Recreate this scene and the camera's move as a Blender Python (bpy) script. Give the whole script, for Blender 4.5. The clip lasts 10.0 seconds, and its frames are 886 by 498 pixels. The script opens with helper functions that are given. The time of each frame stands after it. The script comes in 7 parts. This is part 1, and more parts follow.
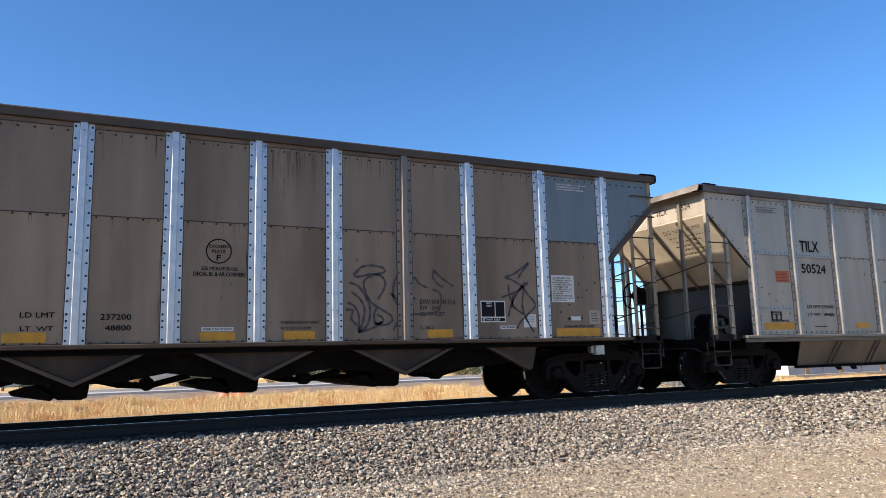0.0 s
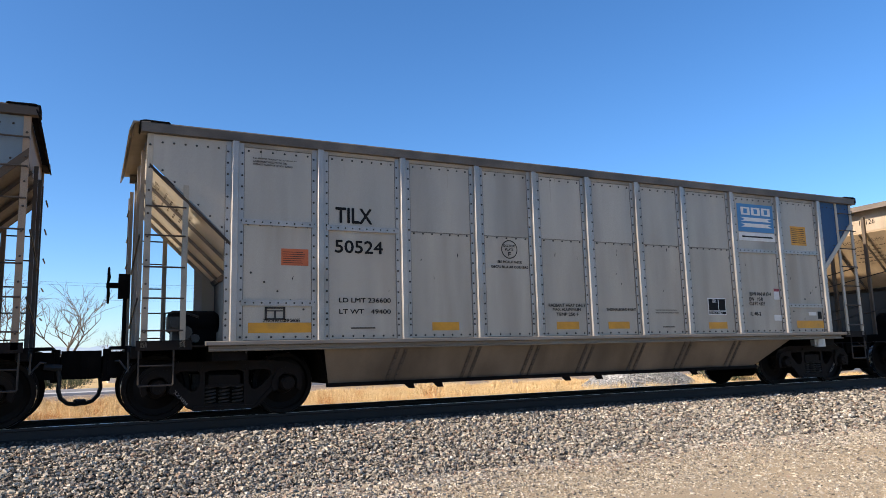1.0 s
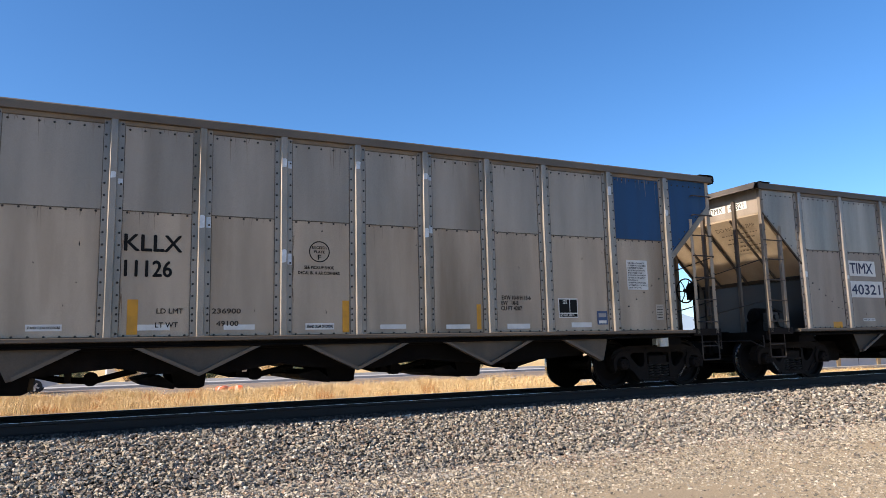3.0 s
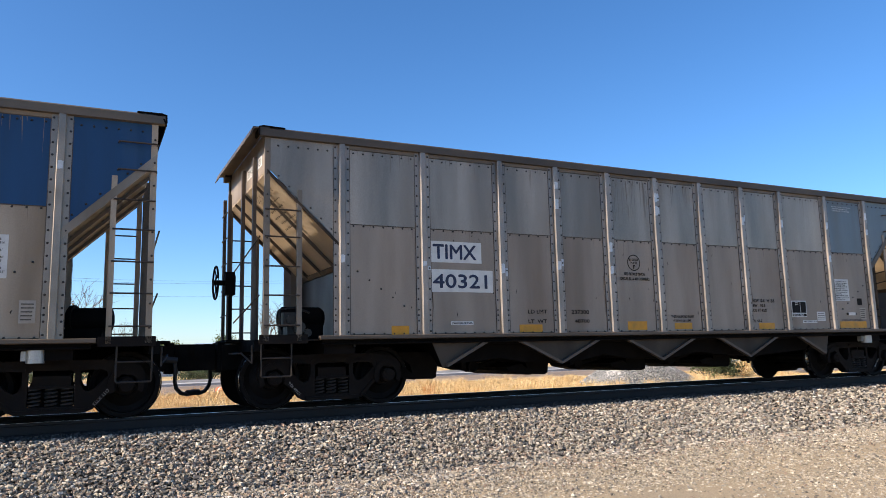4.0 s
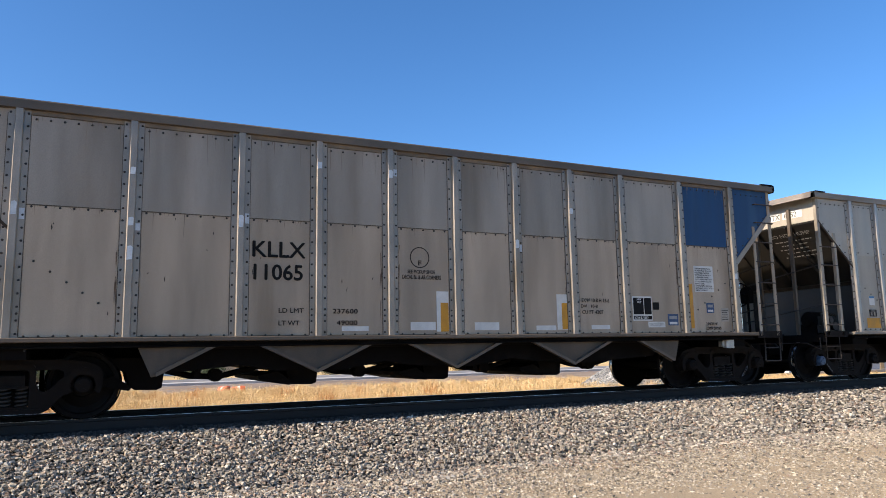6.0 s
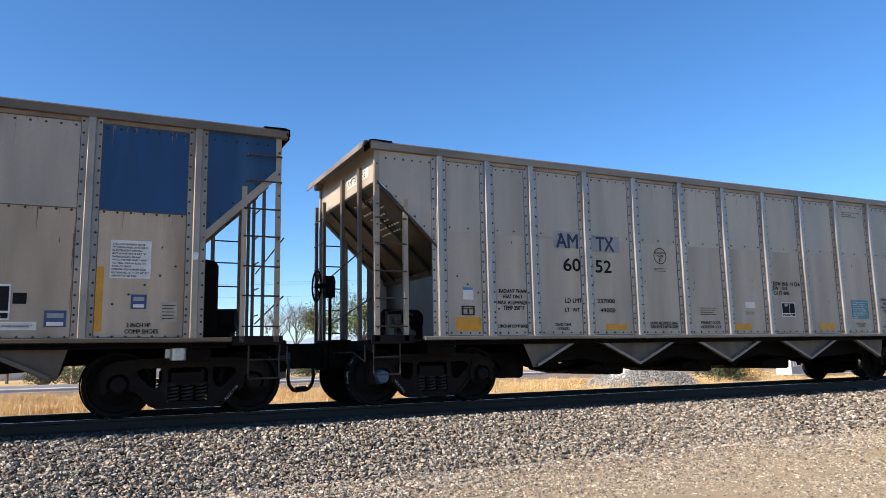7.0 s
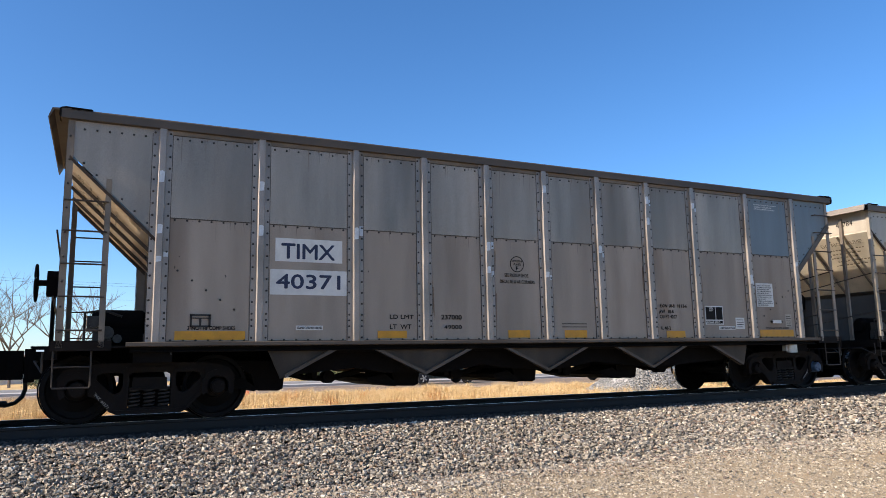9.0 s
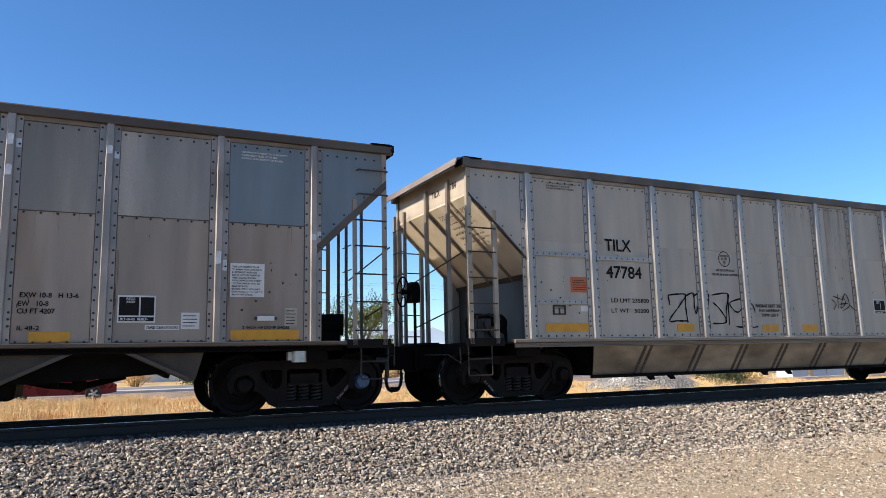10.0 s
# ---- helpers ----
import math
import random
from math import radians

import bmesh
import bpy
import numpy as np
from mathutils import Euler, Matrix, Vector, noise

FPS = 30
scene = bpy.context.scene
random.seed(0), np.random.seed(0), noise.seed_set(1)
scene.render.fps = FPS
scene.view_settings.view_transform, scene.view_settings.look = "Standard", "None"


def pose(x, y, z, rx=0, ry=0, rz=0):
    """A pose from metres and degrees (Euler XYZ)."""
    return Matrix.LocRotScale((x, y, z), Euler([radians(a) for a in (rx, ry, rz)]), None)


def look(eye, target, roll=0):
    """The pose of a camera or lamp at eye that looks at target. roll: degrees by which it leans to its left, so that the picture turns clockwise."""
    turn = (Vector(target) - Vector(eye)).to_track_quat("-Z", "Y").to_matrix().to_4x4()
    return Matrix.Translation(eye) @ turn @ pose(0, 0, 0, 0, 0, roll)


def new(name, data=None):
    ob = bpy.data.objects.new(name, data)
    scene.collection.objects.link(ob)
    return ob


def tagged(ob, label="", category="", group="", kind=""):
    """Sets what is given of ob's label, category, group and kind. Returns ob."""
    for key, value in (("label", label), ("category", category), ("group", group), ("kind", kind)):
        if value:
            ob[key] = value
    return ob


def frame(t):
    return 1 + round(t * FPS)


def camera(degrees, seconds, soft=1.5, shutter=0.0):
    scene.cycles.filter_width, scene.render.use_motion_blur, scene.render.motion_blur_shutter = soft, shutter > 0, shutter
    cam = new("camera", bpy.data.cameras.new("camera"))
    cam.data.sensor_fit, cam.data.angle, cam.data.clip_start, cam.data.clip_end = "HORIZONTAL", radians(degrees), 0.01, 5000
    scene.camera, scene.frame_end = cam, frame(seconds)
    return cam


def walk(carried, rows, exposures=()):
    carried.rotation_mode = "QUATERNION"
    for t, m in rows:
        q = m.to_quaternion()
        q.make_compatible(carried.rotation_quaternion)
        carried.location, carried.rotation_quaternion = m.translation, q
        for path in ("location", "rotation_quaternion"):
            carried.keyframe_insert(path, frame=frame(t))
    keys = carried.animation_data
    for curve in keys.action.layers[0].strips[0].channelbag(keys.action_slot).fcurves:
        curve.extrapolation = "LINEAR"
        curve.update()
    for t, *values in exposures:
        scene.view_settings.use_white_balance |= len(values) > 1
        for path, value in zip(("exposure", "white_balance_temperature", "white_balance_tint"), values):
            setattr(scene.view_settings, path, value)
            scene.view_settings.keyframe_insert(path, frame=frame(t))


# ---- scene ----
# camera: held by hand beside the line, turning a little; z = 0 is the top of the rails
cam = camera(63.2, 10.0, 0.6)
EYE = (-0.326, -11.824, 0.779)
TURNS = [
    (0.0, -25.90, 8.62, 1.51),
    (0.5, -25.84, 8.54, 1.51),
    (1.0, -25.93, 8.49, 1.55),
    (1.5, -26.04, 8.34, 1.52),
    (2.0, -26.10, 8.23, 1.48),
    (2.5, -26.10, 8.14, 1.51),
    (3.0, -26.05, 8.12, 1.47),
    (4.5, -26.04, 8.22, 1.36),
    (5.0, -26.01, 8.21, 1.30),
    (6.5, -25.78, 8.28, 1.08),
    (7.0, -25.69, 8.35, 1.07),
    (7.5, -25.61, 8.46, 1.08),
    (8.0, -25.58, 8.56, 1.09),
    (8.5, -25.55, 8.63, 1.02),
    (9.0, -25.55, 8.66, 1.07),
    (9.5, -25.61, 8.64, 1.11),
    (10.0, -25.66, 8.64, 1.25),
]
walk(cam, [(t, pose(*EYE, 90 + p, r, y)) for t, y, p, r in TURNS], [(0, 0.7, 7150, 14), (10, 0.7, 7150, 14)])

# ---- light ----
SUN_UP, SUN_OFF = 32.5, 1.7
d = Vector((math.cos(radians(SUN_UP)) * math.cos(radians(SUN_OFF)), math.cos(radians(SUN_UP)) * math.sin(radians(SUN_OFF)), -math.sin(radians(SUN_UP))))
sun = new("sun", bpy.data.lights.new("sun", "SUN"))
sun.data.energy, sun.data.angle, sun.data.color = 5.0, radians(0.53), (1.0, 0.93, 0.83)
sun.matrix_world = look(-d * 60, (0, 0, 0))
world = bpy.data.worlds.new("sky")
scene.world = world
world.use_nodes = True
wn = world.node_tree.nodes
sky = wn.new("ShaderNodeTexSky")
sky.sky_type, sky.sun_disc = "NISHITA", False
sky.sun_elevation, sky.sun_rotation = radians(SUN_UP), radians(-90 - SUN_OFF)
sky.air_density, sky.dust_density, sky.ozone_density, sky.altitude = 1.0, 2.2, 6.0, 1700
deep = wn.new("ShaderNodeHueSaturation")
deep.inputs["Saturation"].default_value = 1.16
world.node_tree.links.new(sky.outputs[0], deep.inputs["Color"])
world.node_tree.links.new(deep.outputs[0], wn["Background"].inputs[0])
wn["Background"].inputs[1].default_value = 0.145

# ---- materials ----


def material(name, color, rough=0.6, metal=0.0, spread=0.25, scale=3.0, streak=(1, 1, 1), grain=60.0, bump=0.15, dirt=None, dirt_amount=0.0, vary=0.0, spec=0.5):
    """A surface with stains at one scale, grain at another, and a fine relief; dirt: a second colour in patches."""
    m = bpy.data.materials.new(name)
    m.use_nodes = True
    nt, n, lk = m.node_tree, m.node_tree.nodes, m.node_tree.links
    b = n["Principled BSDF"]
    b.inputs["Roughness"].default_value, b.inputs["Metallic"].default_value = rough, metal
    b.inputs["Specular IOR Level"].default_value = spec
    co, info, add = n.new("ShaderNodeTexCoord"), n.new("ShaderNodeObjectInfo"), n.new("ShaderNodeVectorMath")
    mul = n.new("ShaderNodeVectorMath")
    mul.operation = "MULTIPLY"
    mul.inputs[1].default_value = streak
    lk.new(co.outputs["Object"], mul.inputs[0])
    sc = n.new("ShaderNodeMath")
    sc.operation, sc.inputs[1].default_value = "MULTIPLY", 37.0
    lk.new(info.outputs["Random"], sc.inputs[0])
    lk.new(mul.outputs[0], add.inputs[0])
    lk.new(sc.outputs[0], add.inputs[1])
    big, fine = n.new("ShaderNodeTexNoise"), n.new("ShaderNodeTexNoise")
    big.inputs["Scale"].default_value, big.inputs["Detail"].default_value = scale, 6
    fine.inputs["Scale"].default_value, fine.inputs["Detail"].default_value = grain, 3
    lk.new(add.outputs[0], big.inputs["Vector"])
    lk.new(co.outputs["Object"], fine.inputs["Vector"])
    ramp = n.new("ShaderNodeMapRange")
    ramp.inputs["From Min"].default_value, ramp.inputs["From Max"].default_value = 0.3, 0.7
    ramp.inputs["To Min"].default_value, ramp.inputs["To Max"].default_value = 1 - spread, 1 + spread
    lk.new(big.outputs["Fac"], ramp.inputs["Value"])
    g = n.new("ShaderNodeMapRange")
    g.inputs["From Min"].default_value, g.inputs["From Max"].default_value = 0.3, 0.7
    g.inputs["To Min"].default_value, g.inputs["To Max"].default_value = 1 - spread * 0.5, 1 + spread * 0.5
    lk.new(fine.outputs["Fac"], g.inputs["Value"])
    both = n.new("ShaderNodeMath")
    both.operation = "MULTIPLY"
    lk.new(ramp.outputs[0], both.inputs[0])
    lk.new(g.outputs[0], both.inputs[1])
    if vary:
        v = n.new("ShaderNodeMapRange")
        v.inputs["To Min"].default_value, v.inputs["To Max"].default_value = 1 - vary, 1 + vary
        lk.new(info.outputs["Random"], v.inputs["Value"])
        more = n.new("ShaderNodeMath")
        more.operation = "MULTIPLY"
        lk.new(both.outputs[0], more.inputs[0])
        lk.new(v.outputs[0], more.inputs[1])
        both = more
    base = n.new("ShaderNodeVectorMath")
    base.operation = "SCALE"
    lk.new(both.outputs[0], base.inputs["Scale"])
    base.inputs[0].default_value = color
    last = base.outputs[0]
    if dirt:
        pat, pr, mix = n.new("ShaderNodeTexNoise"), n.new("ShaderNodeMapRange"), n.new("ShaderNodeMix")
        pat.inputs["Scale"].default_value, pat.inputs["Detail"].default_value = scale * 0.45, 8
        lk.new(add.outputs[0], pat.inputs["Vector"])
        pr.inputs["From Min"].default_value, pr.inputs["From Max"].default_value = 0.62 - dirt_amount * 0.4, 0.75
        lk.new(pat.outputs["Fac"], pr.inputs["Value"])
        mix.data_type = "RGBA"
        lk.new(pr.outputs[0], mix.inputs["Factor"])
        lk.new(last, mix.inputs["A"])
        mix.inputs["B"].default_value = (*dirt, 1)
        last = mix.outputs["Result"]
    lk.new(last, b.inputs["Base Color"])
    bp = n.new("ShaderNodeBump")
    bp.inputs["Strength"].default_value, bp.inputs["Distance"].default_value = bump, 0.01
    lk.new(fine.outputs["Fac"], bp.inputs["Height"])
    lk.new(bp.outputs[0], b.inputs["Normal"])
    rr = n.new("ShaderNodeMapRange")
    rr.inputs["From Min"].default_value, rr.inputs["From Max"].default_value = 0.3, 0.7
    rr.inputs["To Min"].default_value, rr.inputs["To Max"].default_value = max(0.05, rough - 0.1), min(1, rough + 0.1)
    lk.new(big.outputs["Fac"], rr.inputs["Value"])
    lk.new(rr.outputs[0], b.inputs["Roughness"])
    return m


STREAK = (1.6, 1.6, 0.22)
SKINS = {
    "taupe": material("weathered_taupe_aluminium", (0.308, 0.252, 0.199), 0.58, 0.18, 0.2, 1.6, STREAK, 90, 0.08, (0.20, 0.147, 0.107), 0.3, 0.06, spec=0.2),
    "brown": material("weathered_brown_aluminium", (0.250, 0.183, 0.128), 0.62, 0.08, 0.22, 1.6, STREAK, 90, 0.08, (0.135, 0.094, 0.062), 0.3, 0.08, spec=0.2),
    "silver": material("weathered_silver_aluminium", (0.390, 0.342, 0.275), 0.55, 0.16, 0.16, 1.6, STREAK, 90, 0.06, (0.275, 0.225, 0.17), 0.2, 0.04, spec=0.2),
    "tan": material("dusty_tan_aluminium", (0.395, 0.313, 0.229), 0.6, 0.1, 0.22, 1.6, STREAK, 90, 0.08, (0.20, 0.145, 0.094), 0.25, 0.08, spec=0.2),
}
TRIM = {
    "taupe": material("grimy_taupe_trim", (0.085, 0.066, 0.050), 0.6, 0.2, 0.25, 2.5, (0.4, 1, 1), 90, 0.1, (0.045, 0.034, 0.026), 0.3),
    "brown": material("grimy_brown_trim", (0.060, 0.043, 0.030), 0.6, 0.15, 0.25, 2.5, (0.4, 1, 1), 90, 0.1, (0.03, 0.022, 0.016), 0.3),
    "silver": material("dusty_silver_trim", (0.22, 0.185, 0.148), 0.5, 0.3, 0.2, 2.5, (0.4, 1, 1), 90, 0.1, (0.12, 0.09, 0.065), 0.3),
    "tan": material("grimy_tan_trim", (0.125, 0.098, 0.072), 0.55, 0.2, 0.25, 2.5, (0.4, 1, 1), 90, 0.1, (0.07, 0.052, 0.038), 0.3),
}
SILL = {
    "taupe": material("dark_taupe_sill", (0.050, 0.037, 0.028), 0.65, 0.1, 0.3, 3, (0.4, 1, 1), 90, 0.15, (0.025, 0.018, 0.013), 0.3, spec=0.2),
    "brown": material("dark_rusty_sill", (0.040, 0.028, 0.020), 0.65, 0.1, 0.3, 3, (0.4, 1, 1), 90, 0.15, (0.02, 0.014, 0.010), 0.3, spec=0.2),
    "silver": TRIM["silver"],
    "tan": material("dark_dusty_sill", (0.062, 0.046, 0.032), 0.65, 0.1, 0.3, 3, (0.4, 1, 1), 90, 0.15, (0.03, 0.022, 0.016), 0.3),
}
stained_chord = material("soot_stained_chord", (0.12, 0.10, 0.08), 0.6, 0.15, 0.4, 3.5, (0.6, 1, 1), 90, 0.1, (0.045, 0.036, 0.028), 0.5)
LEDGE = {
    "taupe": material("dusty_taupe_ledge", (0.105, 0.083, 0.065), 0.5, 0.25, 0.25, 2.5, (0.4, 1, 1), 90, 0.1, (0.06, 0.046, 0.035), 0.3, spec=0.2),
    "brown": material("rusty_brown_ledge", (0.085, 0.060, 0.042), 0.55, 0.2, 0.25, 2.5, (0.4, 1, 1), 90, 0.1, (0.045, 0.031, 0.022), 0.3, spec=0.2),
    "silver": TRIM["silver"],
    "tan": material("dusty_tan_ledge", (0.115, 0.086, 0.060), 0.55, 0.2, 0.25, 2.5, (0.4, 1, 1), 90, 0.1, (0.07, 0.052, 0.038), 0.3),
}
GUSSET = {
    "taupe": material("sooty_taupe_gusset", (0.066, 0.051, 0.038), 0.65, 0.1, 0.35, 3, (1, 1, 0.3), 90, 0.1, (0.030, 0.023, 0.017), 0.4, spec=0.2),
    "brown": material("rusty_brown_gusset", (0.058, 0.039, 0.026), 0.65, 0.1, 0.35, 3, (1, 1, 0.3), 90, 0.1, (0.026, 0.018, 0.013), 0.4, spec=0.2),
    "silver": material("dirty_silver_gusset", (0.12, 0.098, 0.076), 0.6, 0.2, 0.3, 3, (1, 1, 0.3), 90, 0.1, (0.06, 0.046, 0.035), 0.35, spec=0.2),
    "tan": material("dusty_tan_gusset", (0.085, 0.063, 0.043), 0.65, 0.1, 0.35, 3, (1, 1, 0.3), 90, 0.1, (0.04, 0.03, 0.022), 0.4),
}
JOINT = {
    "taupe": material("packed_brown_joint_grime", (0.075, 0.056, 0.042), 0.85, 0, 0.5, 5),
    "brown": material("packed_dark_joint_grime", (0.045, 0.032, 0.023), 0.85, 0, 0.5, 5),
    "silver": material("thin_grey_joint_dust", (0.15, 0.125, 0.10), 0.8, 0, 0.4, 5),
    "tan": material("packed_tan_joint_grime", (0.10, 0.075, 0.052), 0.85, 0, 0.5, 5),
}
UPPER = {
    "taupe": material("sky_grey_taupe_aluminium", (0.318, 0.270, 0.220), 0.42, 0.38, 0.3, 1.3, STREAK, 90, 0.06, (0.19, 0.153, 0.12), 0.3, 0.06, spec=0.25),
    "brown": material("sky_grey_brown_aluminium", (0.225, 0.168, 0.121), 0.52, 0.14, 0.2, 1.3, STREAK, 90, 0.06, (0.128, 0.094, 0.067), 0.3, 0.08, spec=0.25),
    "silver": material("sky_grey_silver_aluminium", (0.385, 0.338, 0.276), 0.46, 0.24, 0.14, 1.3, STREAK, 90, 0.05, (0.26, 0.222, 0.18), 0.2, 0.04, spec=0.25),
    "tan": material("sky_grey_tan_aluminium", (0.335, 0.278, 0.220), 0.46, 0.3, 0.2, 1.3, STREAK, 90, 0.06, (0.17, 0.132, 0.094), 0.3, 0.08, spec=0.25),
}
RIB = {
    "taupe": material("taupe_rib_aluminium", (0.278, 0.240, 0.207), 0.42, 0.38, 0.25, 3, (1, 1, 0.5), 90, 0.06, (0.150, 0.117, 0.088), 0.25),
    "brown": material("brown_rib_aluminium", (0.199, 0.163, 0.133), 0.42, 0.35, 0.25, 3, (1, 1, 0.5), 90, 0.06, (0.145, 0.100, 0.066), 0.25),
    "silver": material("bright_rib_aluminium", (0.318, 0.294, 0.267), 0.38, 0.45, 0.18, 3, (1, 1, 0.5), 90, 0.05, (0.254, 0.216, 0.175), 0.15),
    "tan": material("tan_rib_aluminium", (0.275, 0.236, 0.193), 0.40, 0.35, 0.22, 3, (1, 1, 0.5), 90, 0.06, (0.162, 0.123, 0.080), 0.2),
}
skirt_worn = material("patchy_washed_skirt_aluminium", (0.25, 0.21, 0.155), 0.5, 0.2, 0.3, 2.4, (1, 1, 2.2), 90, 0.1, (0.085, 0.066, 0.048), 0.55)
strap_steel = material("rusty_strap_steel", (0.075, 0.055, 0.04), 0.7, 0.1, 0.35, 5)
spring_steel = material("dusty_spring_steel", (0.014, 0.011, 0.009), 0.7, 0.1, 0.3, 8)
cabinet_shade_grey = material("cabinet_wall_in_shade", (0.36, 0.40, 0.45), 0.5, 0, 0.08, 1.5)
pilaster_tan = material("tan_pilaster_paint", (0.42, 0.30, 0.16), 0.7, 0, 0.12, 3)
# dirty skirt brown, coloured darker for the shade on the inward slope
skirt_skin = material("dirty_shaded_skirt_aluminium", (0.145, 0.110, 0.076), 0.58, 0.2, 0.3, 2.0, (1, 1, 0.3), 90, 0.1, (0.055, 0.041, 0.029), 0.42)
galvanised = material("galvanised_steel", (0.50, 0.52, 0.54), 0.35, 0.6, 0.15, 6, (1, 1, 1), 120, 0.05)
# running-gear steels: grime, coloured darker still for shade under the cars
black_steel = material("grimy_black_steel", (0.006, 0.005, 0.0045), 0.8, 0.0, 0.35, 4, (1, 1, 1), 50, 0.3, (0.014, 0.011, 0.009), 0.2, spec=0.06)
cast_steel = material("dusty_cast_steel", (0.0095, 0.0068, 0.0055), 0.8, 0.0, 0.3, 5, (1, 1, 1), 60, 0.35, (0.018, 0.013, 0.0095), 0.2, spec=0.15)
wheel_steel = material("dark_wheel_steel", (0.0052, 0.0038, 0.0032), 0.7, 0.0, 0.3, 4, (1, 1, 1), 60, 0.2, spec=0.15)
tread_steel = material("polished_tread_steel", (0.45, 0.45, 0.45), 0.25, 1.0, 0.15, 8)
bolt_steel = material("dark_bolt_steel", (0.034, 0.027, 0.022), 0.55, 0.3, 0.2, 8)
rail_steel = material("rusty_rail_steel", (0.018, 0.014, 0.012), 0.75, 0.1, 0.35, 5, (0.3, 1, 1), 60, 0.2)
railhead_steel = material("polished_railhead_steel", (0.5, 0.5, 0.5), 0.3, 1.0, 0.1, 8)
tie_wood = material("creosoted_tie_wood", (0.06, 0.045, 0.035), 0.85, 0, 0.4, 4, (0.5, 4, 1), 40, 0.5)
blue_paint = material("faded_blue_paint", (0.010, 0.056, 0.135), 0.6, 0.0, 0.18, 2.5, STREAK, 80, 0.06, (0.03, 0.085, 0.16), 0.15, spec=0.3)
slate_paint = material("faded_slate_blue_paint", (0.135, 0.172, 0.188), 0.5, 0.1, 0.16, 2.0, STREAK, 80, 0.06, (0.13, 0.13, 0.12), 0.2)
red_paint = material("faded_crimson_paint", (0.24, 0.028, 0.045), 0.5, 0.1, 0.18, 2.5, STREAK, 80, 0.06)
sticker_blue = material("dull_blue_sticker", (0.02, 0.055, 0.13), 0.5, 0, 0.2, 9)
logo_blue = material("logo_blue_paint", (0.03, 0.17, 0.34), 0.45, 0, 0.1, 3)
yellow_paint = material("worn_yellow_paint", (0.56, 0.245, 0.012), 0.5, 0, 0.15, 6, (1, 1, 1), 90, 0.05, (0.30, 0.17, 0.03), 0.1)
orange_paint = material("faded_orange_paint", (0.48, 0.105, 0.03), 0.55, 0, 0.12, 6)
white_paint = material("dusty_white_paint", (0.60, 0.58, 0.53), 0.5, 0, 0.1, 6)
beige_plate = material("dusty_beige_plate", (0.34, 0.295, 0.235), 0.6, 0, 0.15, 8)
teal_paint = material("teal_sign_paint", (0.03, 0.19, 0.23), 0.5, 0, 0.1, 6)
ink = material("worn_black_lettering", (0.012, 0.011, 0.010), 0.7, 0, 0.3, 20, spec=0.12)
faint_ink = material("faded_brown_lettering", (0.05, 0.04, 0.032), 0.7, 0, 0.3, 20, spec=0.12)
navy_ink = material("navy_lettering", (0.012, 0.02, 0.055), 0.6, 0, 0.2, 20)
spray = material("dark_spray_paint", (0.055, 0.045, 0.045), 0.6, 0, 0.3, 10)
rubber = material("black_rubber_hose", (0.015, 0.015, 0.015), 0.6, 0, 0.2, 20)
steel_galv = material("dull_galvanised_hardware", (0.42, 0.41, 0.38), 0.45, 0.6, 0.2, 10)
asphalt = material("worn_asphalt", (0.25, 0.192, 0.143), 0.9, 0, 0.2, 0.4, (1, 1, 1), 40, 0.3, spec=0.1)
concrete = material("pale_concrete", (0.42, 0.40, 0.37), 0.9, 0, 0.15, 0.6, (1, 1, 1), 30, 0.3)
bark = material("grey_bark", (0.12, 0.095, 0.075), 0.9, 0, 0.3, 6, (1, 1, 0.2), 40, 0.6)
leaf = material("dusty_green_leaves", (0.09, 0.12, 0.035), 0.7, 0, 0.4, 3, (1, 1, 1), 40, 0.1)
bush_leaf = material("dull_green_bush_leaves", (0.06, 0.08, 0.03), 0.7, 0, 0.4, 3)


def islands(name, colors, rough=0.9, metal=0.0, bump=0.4, grain=60):
    """A surface whose colour differs from piece to piece of a joined mesh."""
    m = bpy.data.materials.new(name)
    m.use_nodes = True
    n, lk = m.node_tree.nodes, m.node_tree.links
    b = n["Principled BSDF"]
    b.inputs["Roughness"].default_value, b.inputs["Metallic"].default_value = rough, metal
    b.inputs["Specular IOR Level"].default_value = 0.2
    geo, ramp = n.new("ShaderNodeNewGeometry"), n.new("ShaderNodeValToRGB")
    while len(ramp.color_ramp.elements) < len(colors):
        ramp.color_ramp.elements.new(1.0)
    for i, c in enumerate(colors):
        ramp.color_ramp.elements[i].position = i / (len(colors) - 1)
        ramp.color_ramp.elements[i].color = (*c, 1)
    lk.new(geo.outputs["Random Per Island"], ramp.inputs[0])
    co, fine, mp, mul = n.new("ShaderNodeTexCoord"), n.new("ShaderNodeTexNoise"), n.new("ShaderNodeMapRange"), n.new("ShaderNodeVectorMath")
    fine.inputs["Scale"].default_value, fine.inputs["Detail"].default_value = grain, 3
    lk.new(co.outputs["Object"], fine.inputs["Vector"])
    mp.inputs["From Min"].default_value, mp.inputs["From Max"].default_value = 0.3, 0.7
    mp.inputs["To Min"].default_value, mp.inputs["To Max"].default_value = 0.75, 1.25
    lk.new(fine.outputs["Fac"], mp.inputs["Value"])
    mul.operation = "SCALE"
    lk.new(ramp.outputs[0], mul.inputs[0])
    lk.new(mp.outputs[0], mul.inputs["Scale"])
    lk.new(mul.outputs[0], b.inputs["Base Color"])
    bp = n.new("ShaderNodeBump")
    bp.inputs["Strength"].default_value, bp.inputs["Distance"].default_value = bump, 0.01
    lk.new(fine.outputs["Fac"], bp.inputs["Height"])
    lk.new(bp.outputs[0], b.inputs["Normal"])
    return m


